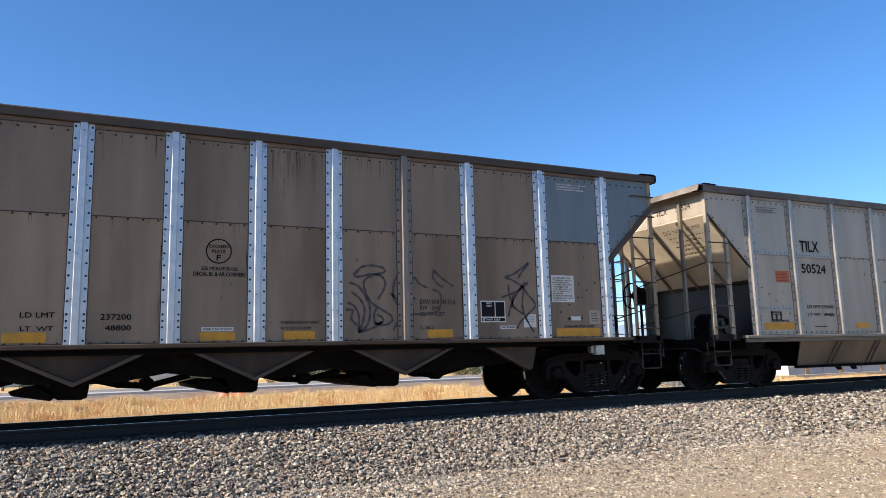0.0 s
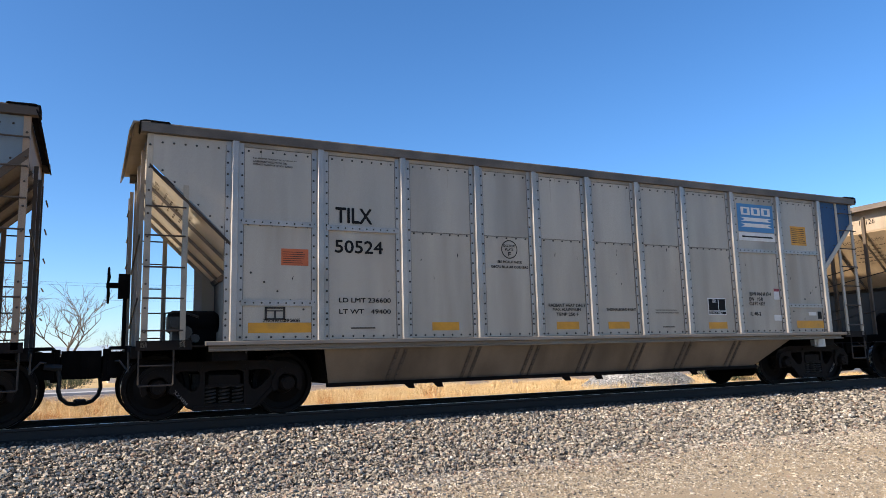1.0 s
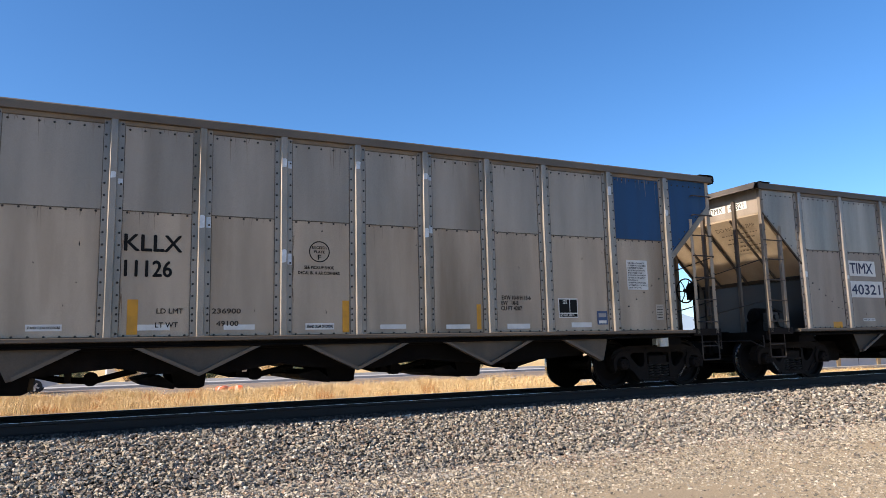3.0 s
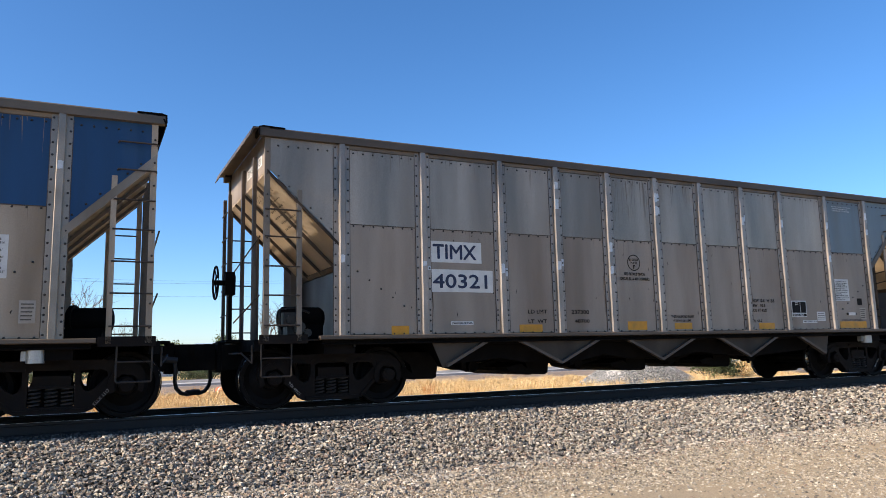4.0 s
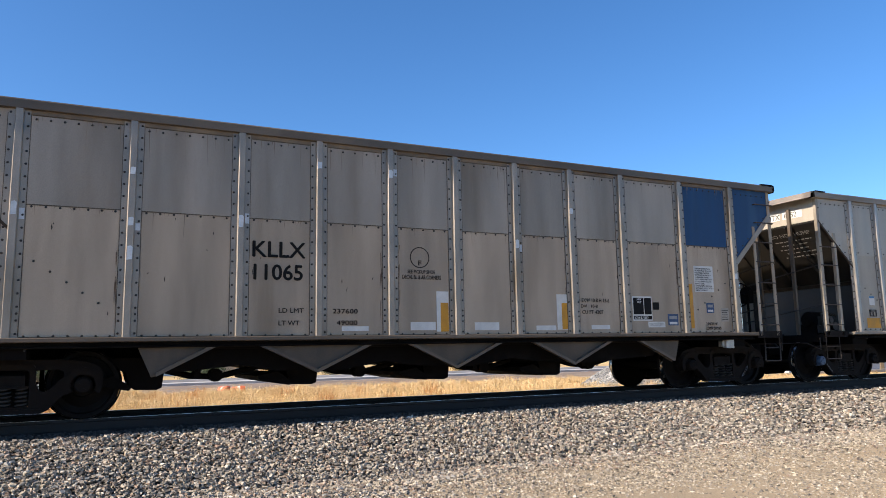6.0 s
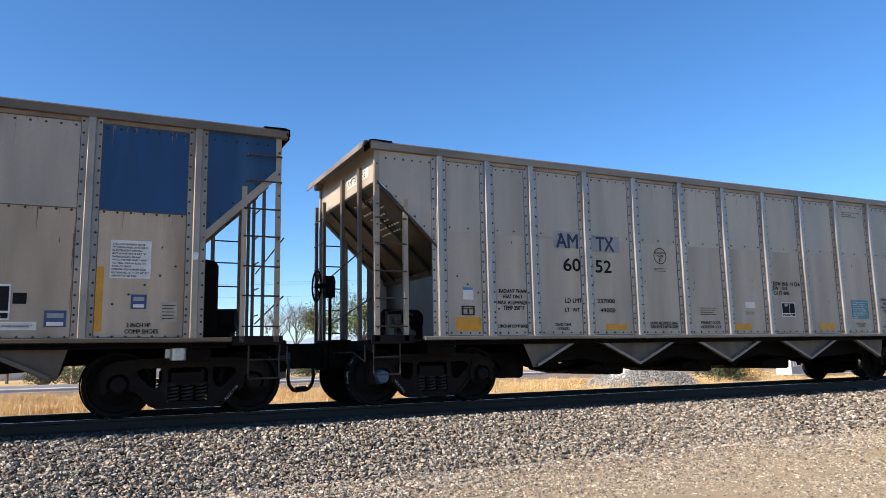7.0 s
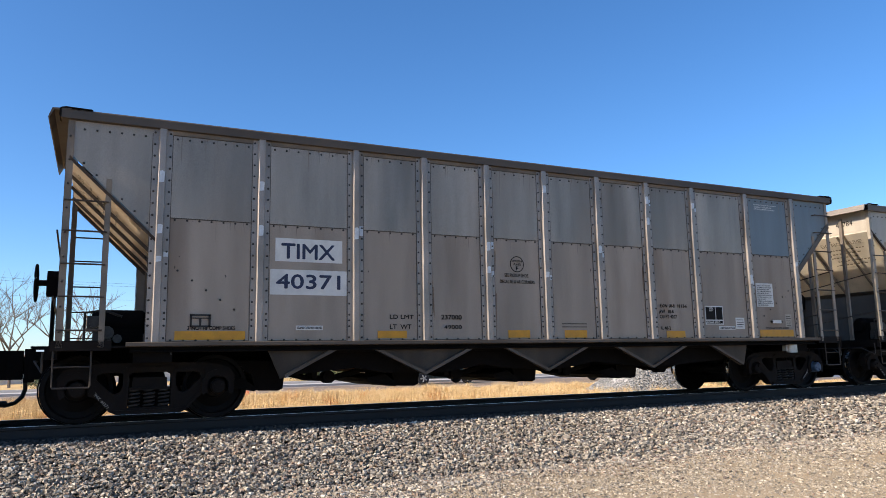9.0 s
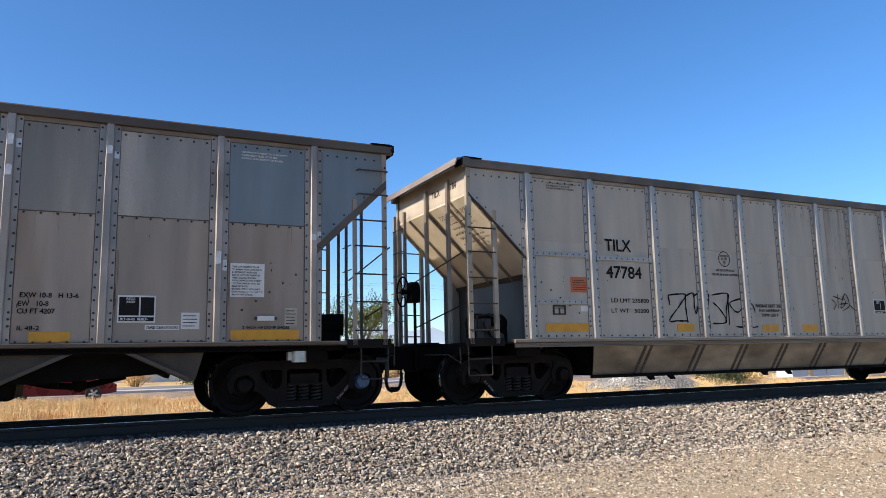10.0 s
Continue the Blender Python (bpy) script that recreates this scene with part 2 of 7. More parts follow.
stone_mix = islands("mixed_granite_ballast", [(0.058, 0.051, 0.043), (0.375, 0.333, 0.272), (0.175, 0.152, 0.125), (0.58, 0.53, 0.44), (0.30, 0.21, 0.153), (0.108, 0.099, 0.089), (0.45, 0.385, 0.288), (0.245, 0.215, 0.176)])
pile_mix = islands("pale_grey_gravel", [(0.20, 0.20, 0.19), (0.31, 0.31, 0.295), (0.14, 0.14, 0.14), (0.37, 0.365, 0.345), (0.25, 0.245, 0.23)])
shaded_mix = islands("shade_dark_ballast", [(0.03, 0.027, 0.024), (0.08, 0.07, 0.06), (0.05, 0.044, 0.038), (0.11, 0.095, 0.08)])
pebble_mix = islands("mixed_dirt_pebbles", [(0.22, 0.19, 0.15), (0.42, 0.36, 0.27), (0.12, 0.105, 0.085), (0.30, 0.25, 0.18), (0.58, 0.51, 0.40), (0.17, 0.15, 0.125)])
russet_mix = islands("rust_orange_weeds", [(0.50, 0.22, 0.07), (0.62, 0.30, 0.11), (0.38, 0.17, 0.06), (0.66, 0.40, 0.18)], 0.8, 0, 0.1)
grass_mix = islands("dry_golden_grass", [(0.62, 0.42, 0.19), (0.74, 0.55, 0.29), (0.46, 0.29, 0.125), (0.68, 0.49, 0.25), (0.82, 0.65, 0.39), (0.50, 0.35, 0.18)], 0.8, 0, 0.1)


def ground_material():
    """Sandy dirt beside the line that gives way to dry grassland behind it."""
    m = bpy.data.materials.new("sandy_ground")
    m.use_nodes = True
    n, lk = m.node_tree.nodes, m.node_tree.links
    b = n["Principled BSDF"]
    b.inputs["Roughness"].default_value, b.inputs["Specular IOR Level"].default_value = 0.95, 0.1
    co, sep = n.new("ShaderNodeTexCoord"), n.new("ShaderNodeSeparateXYZ")
    lk.new(co.outputs["Object"], sep.inputs[0])

    def noise_of(scale, detail, lo, hi):
        t, r = n.new("ShaderNodeTexNoise"), n.new("ShaderNodeMapRange")
        t.inputs["Scale"].default_value, t.inputs["Detail"].default_value = scale, detail
        lk.new(co.outputs["Object"], t.inputs["Vector"])
        r.inputs["From Min"].default_value, r.inputs["From Max"].default_value = 0.3, 0.7
        r.inputs["To Min"].default_value, r.inputs["To Max"].default_value = lo, hi
        lk.new(t.outputs["Fac"], r.inputs["Value"])
        return t, r

    def mix(fac, a, bb):
        x = n.new("ShaderNodeMix")
        x.data_type = "RGBA"
        lk.new(fac, x.inputs["Factor"])
        for key, v in (("A", a), ("B", bb)):
            if isinstance(v, tuple):
                x.inputs[key].default_value = (*v, 1)
            else:
                lk.new(v, x.inputs[key])
        return x.outputs["Result"]
    _, patch = noise_of(0.9, 6, 0, 1)
    grit, speck = noise_of(55, 4, 0, 1)
    dirt = mix(patch.outputs[0], (0.35, 0.26, 0.160), (0.235, 0.186, 0.127))
    dirt = mix(speck.outputs[0], dirt, (0.40, 0.325, 0.225))
    _, field = noise_of(0.35, 7, 0, 1)
    grass = mix(field.outputs[0], (0.50, 0.34, 0.155), (0.64, 0.46, 0.235))
    side = n.new("ShaderNodeMapRange")
    side.inputs["From Min"].default_value, side.inputs["From Max"].default_value = 1.0, 4.0
    lk.new(sep.outputs["Y"], side.inputs["Value"])
    lk.new(mix(side.outputs[0], dirt, grass), b.inputs["Base Color"])
    bp = n.new("ShaderNodeBump")
    bp.inputs["Strength"].default_value, bp.inputs["Distance"].default_value = 0.6, 0.02
    lk.new(grit.outputs["Fac"], bp.inputs["Height"])
    lk.new(bp.outputs[0], b.inputs["Normal"])
    return m


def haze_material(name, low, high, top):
    """Far hills as a glowing surface, with blue haze painted into the colour."""
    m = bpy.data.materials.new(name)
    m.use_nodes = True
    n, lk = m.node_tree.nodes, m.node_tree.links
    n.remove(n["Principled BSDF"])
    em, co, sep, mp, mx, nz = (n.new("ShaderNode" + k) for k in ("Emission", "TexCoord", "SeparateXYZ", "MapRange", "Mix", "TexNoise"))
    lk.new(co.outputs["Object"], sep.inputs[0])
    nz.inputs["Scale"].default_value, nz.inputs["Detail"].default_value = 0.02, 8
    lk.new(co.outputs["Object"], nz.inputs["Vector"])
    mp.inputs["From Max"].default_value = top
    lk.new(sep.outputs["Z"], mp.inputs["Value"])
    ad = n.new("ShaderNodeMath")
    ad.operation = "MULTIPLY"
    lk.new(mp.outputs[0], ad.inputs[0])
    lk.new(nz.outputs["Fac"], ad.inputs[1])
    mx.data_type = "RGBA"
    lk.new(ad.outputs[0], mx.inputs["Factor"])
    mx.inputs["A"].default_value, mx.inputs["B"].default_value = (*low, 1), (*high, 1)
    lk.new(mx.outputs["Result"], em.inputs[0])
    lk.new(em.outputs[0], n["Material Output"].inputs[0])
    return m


# ---- mesh tools ----


class Shape:
    """Collects simple solids into one mesh."""

    def __init__(self):
        self.v, self.f = [], []

    def add(self, v, f):
        k = len(self.v)
        self.v += [tuple(p) for p in v]
        self.f += [tuple(i + k for i in q) for q in f]
        return self

    def box(self, x0, x1, y0, y1, z0, z1):
        return self.add([(x, y, z) for x in (x0, x1) for y in (y0, y1) for z in (z0, z1)],
                        [(0, 1, 3, 2), (4, 6, 7, 5), (0, 4, 5, 1), (2, 3, 7, 6), (0, 2, 6, 4), (1, 5, 7, 3)])

    def prism(self, pts, lo, hi, axis="y"):
        put = {"y": lambda p, h: (p[0], h, p[1]), "x": lambda p, h: (h, p[0], p[1]), "z": lambda p, h: (p[0], p[1], h)}[axis]
        n = len(pts)
        return self.add([put(p, lo) for p in pts] + [put(p, hi) for p in pts],
                        [tuple(range(n)), tuple(range(2 * n - 1, n - 1, -1))] + [(i, (i + 1) % n, n + (i + 1) % n, n + i) for i in range(n)])

    def cyl(self, p0, p1, r, n=10, r2=None):
        p0, p1 = Vector(p0), Vector(p1)
        q = (p1 - p0).to_track_quat("Z", "Y")
        r2 = r if r2 is None else r2
        ring = [Vector((math.cos(2 * math.pi * i / n), math.sin(2 * math.pi * i / n), 0)) for i in range(n)]
        return self.add([p0 + q @ (c * r) for c in ring] + [p1 + q @ (c * r2) for c in ring],
                        [tuple(range(n - 1, -1, -1)), tuple(range(n, 2 * n))] + [(i, (i + 1) % n, n + (i + 1) % n, n + i) for i in range(n)])

    def lathe(self, profile, n=36):
        """profile: (radius, y) pairs, turned about the y axis."""
        v, f, m = [], [], len(profile)
        for i in range(n):
            a = 2 * math.pi * i / n
            v += [(r * math.cos(a), y, r * math.sin(a)) for r, y in profile]
        for i in range(n):
            j = (i + 1) % n
            f += [(i * m + k, i * m + k + 1, j * m + k + 1, j * m + k) for k in range(m - 1)]
        return self.add(v, f)

    def tube(self, pts, r, n=6):
        pts = [Vector(p) for p in pts]
        v, f = [], []
        for i, p in enumerate(pts):
            way = (pts[min(i + 1, len(pts) - 1)] - pts[max(i - 1, 0)]).normalized()
            q = way.to_track_quat("Z", "Y")
            v += [p + q @ Vector((r * math.cos(2 * math.pi * k / n), r * math.sin(2 * math.pi * k / n), 0)) for k in range(n)]
        for i in range(len(pts) - 1):
            f += [(i * n + k, i * n + (k + 1) % n, (i + 1) * n + (k + 1) % n, (i + 1) * n + k) for k in range(n)]
        f += [tuple(range(n - 1, -1, -1)), tuple((len(pts) - 1) * n + k for k in range(n))]
        return self.add(v, f)

    def mesh(self, name, mat):
        me = bpy.data.meshes.new(name)
        me.from_pydata(self.v, [], self.f)
        bm = bmesh.new()
        bm.from_mesh(me)
        bmesh.ops.recalc_face_normals(bm, faces=bm.faces)
        for face in bm.faces:
            face.smooth = True
        bm.to_mesh(me)
        bm.free()
        me.set_sharp_from_angle(angle=radians(35))
        me.materials.append(mat)
        return me


def part(name, data, parent, label="", at=None, kind=""):
    """One mesh object under a thing or under a part."""
    ob = new(name, data)
    ob.parent = parent
    if at is not None:
        ob.matrix_basis = at
    return tagged(ob, label, "", "", kind)


def thing(name, label, category, group="", at=None, data=None, kind=""):
    ob = new(name, data)
    if at is not None:
        ob.matrix_basis = at
    return tagged(ob, label, category, group, kind)


def many(name, v, f, mat, smooth=False):
    """A mesh from arrays made by a formula."""
    me = bpy.data.meshes.new(name)
    me.from_pydata(v.tolist(), [], f.tolist())
    me.materials.append(mat)
    if smooth:
        me.polygons.foreach_set("use_smooth", np.ones(len(me.polygons), bool))
    return me


# ---- the ground, the line and the road ----
FIELD = -0.74


def ground_z(x, y):
    """Height of the ground sheet."""
    near = -0.76 + 0.03 * np.sin(x * 0.35 + y * 0.5) * np.clip((-y - 2.5) / 3, 0, 1)
    return np.where(y < 2, near, np.interp(y, [2, 12], [-0.78, FIELD]) + 0.05 * np.sin(x * 0.21) * np.sin(y * 0.4) * np.clip((22 - y) / 10, 0, 1) * np.clip((y - 3) / 4, 0, 1))


def bed_z(y):
    """Height of the ballast bed across the line."""
    return np.interp(np.abs(y), [0, 0.8, 1.0, 1.55, 1.9, 3.0, 3.4], [-0.2, -0.2, -0.175, -0.19, -0.32, -0.76, -0.87])


def toe(x):
    """How far from the line the loose stones reach, on the near side."""
    return -3.35 - 0.9 / (1 + np.exp((x - 3.6) / 1.1)) + 0.15 * np.sin(x * 1.7) + 0.1 * np.sin(x * 4.1)


def build_ground():
    xs = np.concatenate([[-3000, -800, -200, -60], np.linspace(-30, 60, 91), [90, 150, 300, 900, 3000]])
    ys = np.concatenate([[-3000, -500, -100, -40], np.linspace(-20, 30, 76), [36, 44, 60, 100, 250, 800, 3000]])
    X, Y = np.meshgrid(xs, ys)
    v = np.stack([X, Y, ground_z(X, Y)], -1).reshape(-1, 3)
    nx, ny = len(xs), len(ys)
    i = (np.arange(ny - 1)[:, None] * nx + np.arange(nx - 1)).ravel()
    f = np.stack([i, i + 1, i + 1 + nx, i + nx], 1)
    tagged(new("ground", many("ground", v, f, ground_material(), True)), "pale sandy dirt and dry grassland beside the railway", "ground", "", "structure")
    ys = np.concatenate([np.linspace(-3.4, -1.75, 8), np.linspace(-1.6, 1.6, 17), np.linspace(1.75, 3.4, 8)])
    xs = np.linspace(-60, 160, 221)
    X, Y = np.meshgrid(xs, ys)
    v = np.stack([X, Y, bed_z(Y) - 0.05], -1).reshape(-1, 3)
    nx, ny = len(xs), len(ys)
    i = (np.arange(ny - 1)[:, None] * nx + np.arange(nx - 1)).ravel()
    # bed colour is near black to give shade in the gaps between stones
    bed = material("packed_ballast", (0.03, 0.026, 0.021), 0.95, 0, 0.5, 14, (1, 1, 1), 30, 1.0)
    tagged(new("ballast_bed", many("ballast_bed", v, np.stack([i, i + 1, i + 1 + nx, i + nx], 1), bed, True)), "raised ballast bed, coloured near black for shaded gaps", "ballast", "", "structure")


def stones(name, p, size, mat, rng):
    """Rough eight-cornered stones at the points p."""
    n = len(p)
    c = np.array([(x, y, z) for x in (-1, 1) for y in (-1, 1) for z in (-1, 1)], float)
    v = c[None] * rng.uniform(0.4, 1.15, (n, 8, 3)) * size[:, None, None] * rng.uniform(0.6, 1.2, (n, 1, 3)) * np.array([1.2, 0.95, 0.68]) * 0.5
    a, b = rng.uniform(0, 6.283, n), rng.uniform(-0.7, 0.7, n)
    y, z = v[..., 1] * np.cos(b)[:, None] - v[..., 2] * np.sin(b)[:, None], v[..., 1] * np.sin(b)[:, None] + v[..., 2] * np.cos(b)[:, None]
    x, y = v[..., 0] * np.cos(a)[:, None] - y * np.sin(a)[:, None], v[..., 0] * np.sin(a)[:, None] + y * np.cos(a)[:, None]
    v = np.stack([x, y, z], -1) + p[:, None]
    q = np.array([(0, 1, 3, 2), (4, 6, 7, 5), (0, 4, 5, 1), (2, 3, 7, 6), (0, 2, 6, 4), (1, 5, 7, 3)])
    f = (np.arange(n)[:, None, None] * 8 + q[None]).reshape(-1, 4)
    return many(name, v.reshape(-1, 3), f, mat)


def build_ballast():
    rng = np.random.default_rng(3)
    # the shoulder on the near side, dense where the line is close
    x = np.concatenate([rng.uniform(-3, 11, 165000), rng.uniform(11, 22, 48000), rng.uniform(22, 60, 18000)])
    y = -rng.uniform(0.9, 6.2, len(x))
    edge = toe(x)
    keep = (y > edge) | (rng.uniform(0, 1, len(x)) < 0.6 * np.exp(-(edge - y) / 0.7))
    x, y = x[keep], y[keep]
    z = np.maximum(bed_z(y), ground_z(x, y)) + rng.uniform(-0.055, 0.024, len(x))
    s = (0.022 + 0.034 * rng.uniform(0, 1, len(x)) ** 1.5) * np.interp(x, [6, 16], [1, 1.5]) * np.where(y < edge[keep], 0.7, 1)
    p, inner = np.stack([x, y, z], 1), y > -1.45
    tagged(new("ballast_stones", stones("ballast_stones", p[~inner], s[~inner], stone_mix, rng)), "crushed grey, tan and pinkish granite ballast stones", "ballast", "", "stuff")
    # inner stones take a darker colour for the shade under the train
    tagged(new("ballast_stones", stones("ballast_stones", p[inner], s[inner], shaded_mix, rng)), "ballast stones beside the rail, coloured dark for shade under the train", "ballast", "", "stuff")
    x, y = rng.uniform(-4, 50, 14000), rng.uniform(0.9, 3.4, 14000)
    z = bed_z(y) + rng.uniform(-0.02, 0.012, len(x))
    tagged(new("ballast_stones", stones("ballast_stones", np.stack([x, y, z], 1), rng.uniform(0.04, 0.07, len(x)), stone_mix, rng)), "crushed granite ballast behind the rails", "ballast", "", "stuff")
    # small pebbles strewn over the dirt
    n = 190000
    x, y = rng.uniform(-1, 18, n), -2.9 - 4.5 * rng.uniform(0, 1, n) ** 1.6
    drift = np.sin(x * 0.8 + 2 * y) + np.sin(y * 3.1 - x * 0.5) + 0.8 * np.sin(x * 2.1 + 1.7 * np.sin(y * 2.2))
    keep = drift > rng.uniform(-2.6, 1.6, n)
    x, y = x[keep], y[keep]
    z = ground_z(x, y) + 0.001
    tagged(new("dirt_pebbles", stones("dirt_pebbles", np.stack([x, y, z], 1), 0.009 + 0.028 * rng.uniform(0, 1, len(x)) ** 3.5, pebble_mix, rng)), "small pale pebbles strewn on sandy dirt", "pebbles", "", "stuff")


def build_track():
    prof = [(-0.075, -0.18), (0.075, -0.18), (0.075, -0.168), (0.012, -0.145), (0.012, -0.045), (0.036, -0.035), (0.036, -0.006), (0.03, 0.0), (-0.03, 0.0), (-0.036, -0.006), (-0.036, -0.035), (-0.012, -0.045), (-0.012, -0.145), (-0.075, -0.168)]
    for y in (-0.755, 0.755):
        rail = thing("rail", "dark rusty steel rail with a polished running top", "rail", "rails of the line", kind="structure")
        part("rail_body", Shape().prism([(y + a, b) for a, b in prof], -60, 200, "x").mesh("rail_body", rail_steel), rail)
        part("running_band", Shape().box(-60, 200, y - 0.018, y + 0.022, -0.002, 0.0015).mesh("running_band", railhead_steel), rail, "bright worn running band")
    sh = Shape().prism([(-0.11, -0.36), (0.11, -0.36), (0.11, -0.185), (0.1, -0.178), (-0.1, -0.178), (-0.11, -0.185)], -1.3, 1.3)
    sh.box(-0.16, 0.16, -0.94, -0.56, -0.186, -0.168)
    sh.box(-0.16, 0.16, 0.56, 0.94, -0.186, -0.168)
    me = sh.mesh("tie", tie_wood)
    for i in range(120):
        o = thing("railway_tie", "dark creosoted wooden tie sunk in ballast", "railway tie", "ties under the rails", pose(-6 + i * 0.5, 0.03 * math.sin(i * 2.3), 0, 0, 0, 0.6 * math.sin(i * 1.7)), me)


def blades(rng, x, y, h, wide, spread):
    """Thin upright blades rooted on the ground."""
    n = len(x)
    z = ground_z(x, y) - 0.01
    a, w, lean = rng.uniform(0, 6.283, n), rng.uniform(0.003, 0.007, n) * wide + y * 0.00022, rng.uniform(0, spread, n)
    dx, dy = np.cos(a), np.sin(a)
    return np.stack([np.stack([x - w * dy, y + w * dx, z], 1), np.stack([x + w * dy, y - w * dx, z], 1), np.stack([x + h * lean * dx, y + h * lean * dy, z + h], 1)], 1).reshape(-1, 3)


def build_field():
    rng = np.random.default_rng(8)
    n = 300000
    u = rng.uniform(0, 1, n)
    y = 3.6 + 17.6 * u ** 0.8
    x = rng.uniform(-0.55, 1.9, n) * (y + 11.5) * 0.75 + rng.uniform(-3, 3, n)
    clump = np.sin(x * 0.9 + 1.3 * np.sin(y * 0.7)) + np.sin(y * 1.1 + x * 0.37) + 0.7 * np.sin(x * 2.3 - y)
    keep = clump > rng.uniform(-2.6, 1.2, n)
    x, y, clump = x[keep], y[keep], clump[keep]
    n = len(x)
    h = rng.uniform(0.04, 0.19, n) * (1 + 0.6 * np.clip(clump, -0.7, 2)) * np.where(y < 8, 0.8, 1.0)
    v = blades(rng, x, y, h * 0.85, 0.8, 2.6)
    for name, count, lo, hi, tall, mat, label in (
            ("golden_tuft", 620, -6.0, 26.0, 0.46, grass_mix, "feathery golden grass tufts in the field"),
            ("russet_weed", 44, -5.0, 12.0, 0.55, russet_mix, "rust-orange dry weeds among the grass")):
        cy = rng.uniform(5.5, 19.5, count)
        cx = lo + (hi - lo) * rng.uniform(0, 1, count) ** 1.5
        k = 190
        tx, ty = np.repeat(cx, k) + rng.normal(0, 0.16, count * k), np.repeat(cy, k) + rng.normal(0, 0.16, count * k)
        th = np.repeat(rng.uniform(0.6, 1.15, count), k) * tall * rng.uniform(0.35, 1.0, count * k)
        tv = blades(rng, tx, ty, th, 0.7, 0.9)
        tagged(new(name, many(name, tv, np.arange(len(tv)).reshape(-1, 3), mat)), label, "weeds" if mat is russet_mix else "grass", "", "stuff")
    # feathery brush beside the road
    k = 700
    bx, by = rng.uniform(-5.5, 1.5, 34), rng.uniform(14.5, 20.6, 34)
    tx, ty = np.repeat(bx, k) + rng.normal(0, 0.22, 34 * k), np.repeat(by, k) + rng.normal(0, 0.22, 34 * k)
    tv = blades(rng, tx, ty, np.repeat(rng.uniform(0.3, 0.62, 34), k) * rng.uniform(0.25, 1.0, 34 * k), 0.55, 0.8)
    tagged(new("golden_brush", many("golden_brush", tv, np.arange(len(tv)).reshape(-1, 3), grass_mix)), "feathery pale golden brush beside the road", "brush", "", "stuff")
    tagged(new("dry_grass", many("dry_grass", v, np.arange(3 * n).reshape(-1, 3), grass_mix)), "dry golden grass on the field behind the railway", "grass", "", "stuff")


def build_road():
    road = tagged(new("road", Shape().box(-400, 900, 21.5, 31, FIELD - 0.2, FIELD + 0.03).mesh("road", asphalt)), "grey asphalt highway behind the field", "road", "", "structure")
    for y, wdt in ((22.2, 0.12), (30.5, 0.12)):
        part("edge_line", Shape().box(-400, 900, y, y + wdt, FIELD + 0.031, FIELD + 0.036).mesh("edge_line", white_paint), road, "white painted edge line")
    for i in range(30):
        part("lane_dash", Shape().box(-60 + i * 9, -57 + i * 9, 26.3, 26.42, FIELD + 0.031, FIELD + 0.036).mesh("lane_dash", yellow_paint), road)
    tagged(new("pavement", Shape().box(-400, 900, 31, 33, FIELD - 0.2, FIELD + 0.16).mesh("pavement", concrete)), "pale concrete kerb and pavement past the road", "pavement", "", "structure")
    tagged(new("barrier", Shape().prism([(33.2, FIELD), (33.6, FIELD), (33.5, FIELD + 0.3), (33.3, FIELD + 0.3)], -400, 900, "x").mesh("barrier", concrete)), "low pale concrete wall along the pavement", "wall", "", "structure")


def build_hills():
    def ridge(name, far, peaks, base, seed, mat, label):
        a = np.radians(np.linspace(-75, 75, 241))
        rng = np.random.default_rng(seed)
        hh = np.full(len(a), base)
        for at, height, wide in peaks:
            hh = hh + height * np.exp(-((np.degrees(a) - at) / wide) ** 2)
        for k in range(1, 7):
            hh = hh * (1 + 0.22 / k * np.sin(a * 9 * 1.9 ** k + rng.uniform(0, 6)))
        v = []
        for i in range(len(a)):
            sx, cy = math.sin(a[i]), math.cos(a[i])
            v += [(far * sx, far * cy, -5), ((far + 20) * sx, (far + 20) * cy, hh[i]), ((far + 500) * sx, (far + 500) * cy, -5)]
        i = np.arange(len(a) - 1) * 3
        f = np.concatenate([np.stack([i, i + 3, i + 4, i + 1], 1), np.stack([i + 1, i + 4, i + 5, i + 2], 1)])
        tagged(new(name, many(name, np.array(v), f, mat)), label, "mountains", "", "structure")
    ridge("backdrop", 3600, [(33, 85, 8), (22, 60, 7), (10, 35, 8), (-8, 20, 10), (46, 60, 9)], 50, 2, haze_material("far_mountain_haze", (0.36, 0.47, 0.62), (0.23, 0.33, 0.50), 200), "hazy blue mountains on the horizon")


build_ground()
build_road()
build_hills()

# ---- the hopper cars ----
SPEED, PITCH, FIRST = 10.25, 16.18, 1.71
SLACK = (0.06, 0, -0.01, 0, 0, 0, 0.04, 0)
WHEEL_R, AXLES = 0.457, (-7.10, -5.32, 5.32, 7.10)
SILL_Z, SEAM_Z, RIM_Z, TOP_Z = 1.068, 2.77, 3.98, 4.105
SIDE_Y = -1.52
RIBS = {
    "plain": (-6.2, -4.85, -3.42, -2.28, -1.14, 0, 1.14, 2.28, 3.42, 4.85, 6.2),
    "skirt": (-6.19, -4.94, -3.6, -2.27, -1.14, 0, 1.14, 2.27, 3.6, 4.94, 6.21),
    "skirt_worn": (-6.19, -4.87, -3.42, -2.28, -1.14, 0, 1.14, 2.28, 3.42, 4.87, 6.2),
    "many": (-6.26, -5.37, -4.51, -3.38, -2.26, -1.13, 0, 1.13, 2.26, 3.38, 4.51, 5.37, 6.26),
}
MADE = {}
MARKS = ("|||| |||||", "TILX 50524", "KLLX 11126", "TIMX 40321", "KLLX 11065", "AMTX 6052", "TIMX 40371", "TILX 47784")
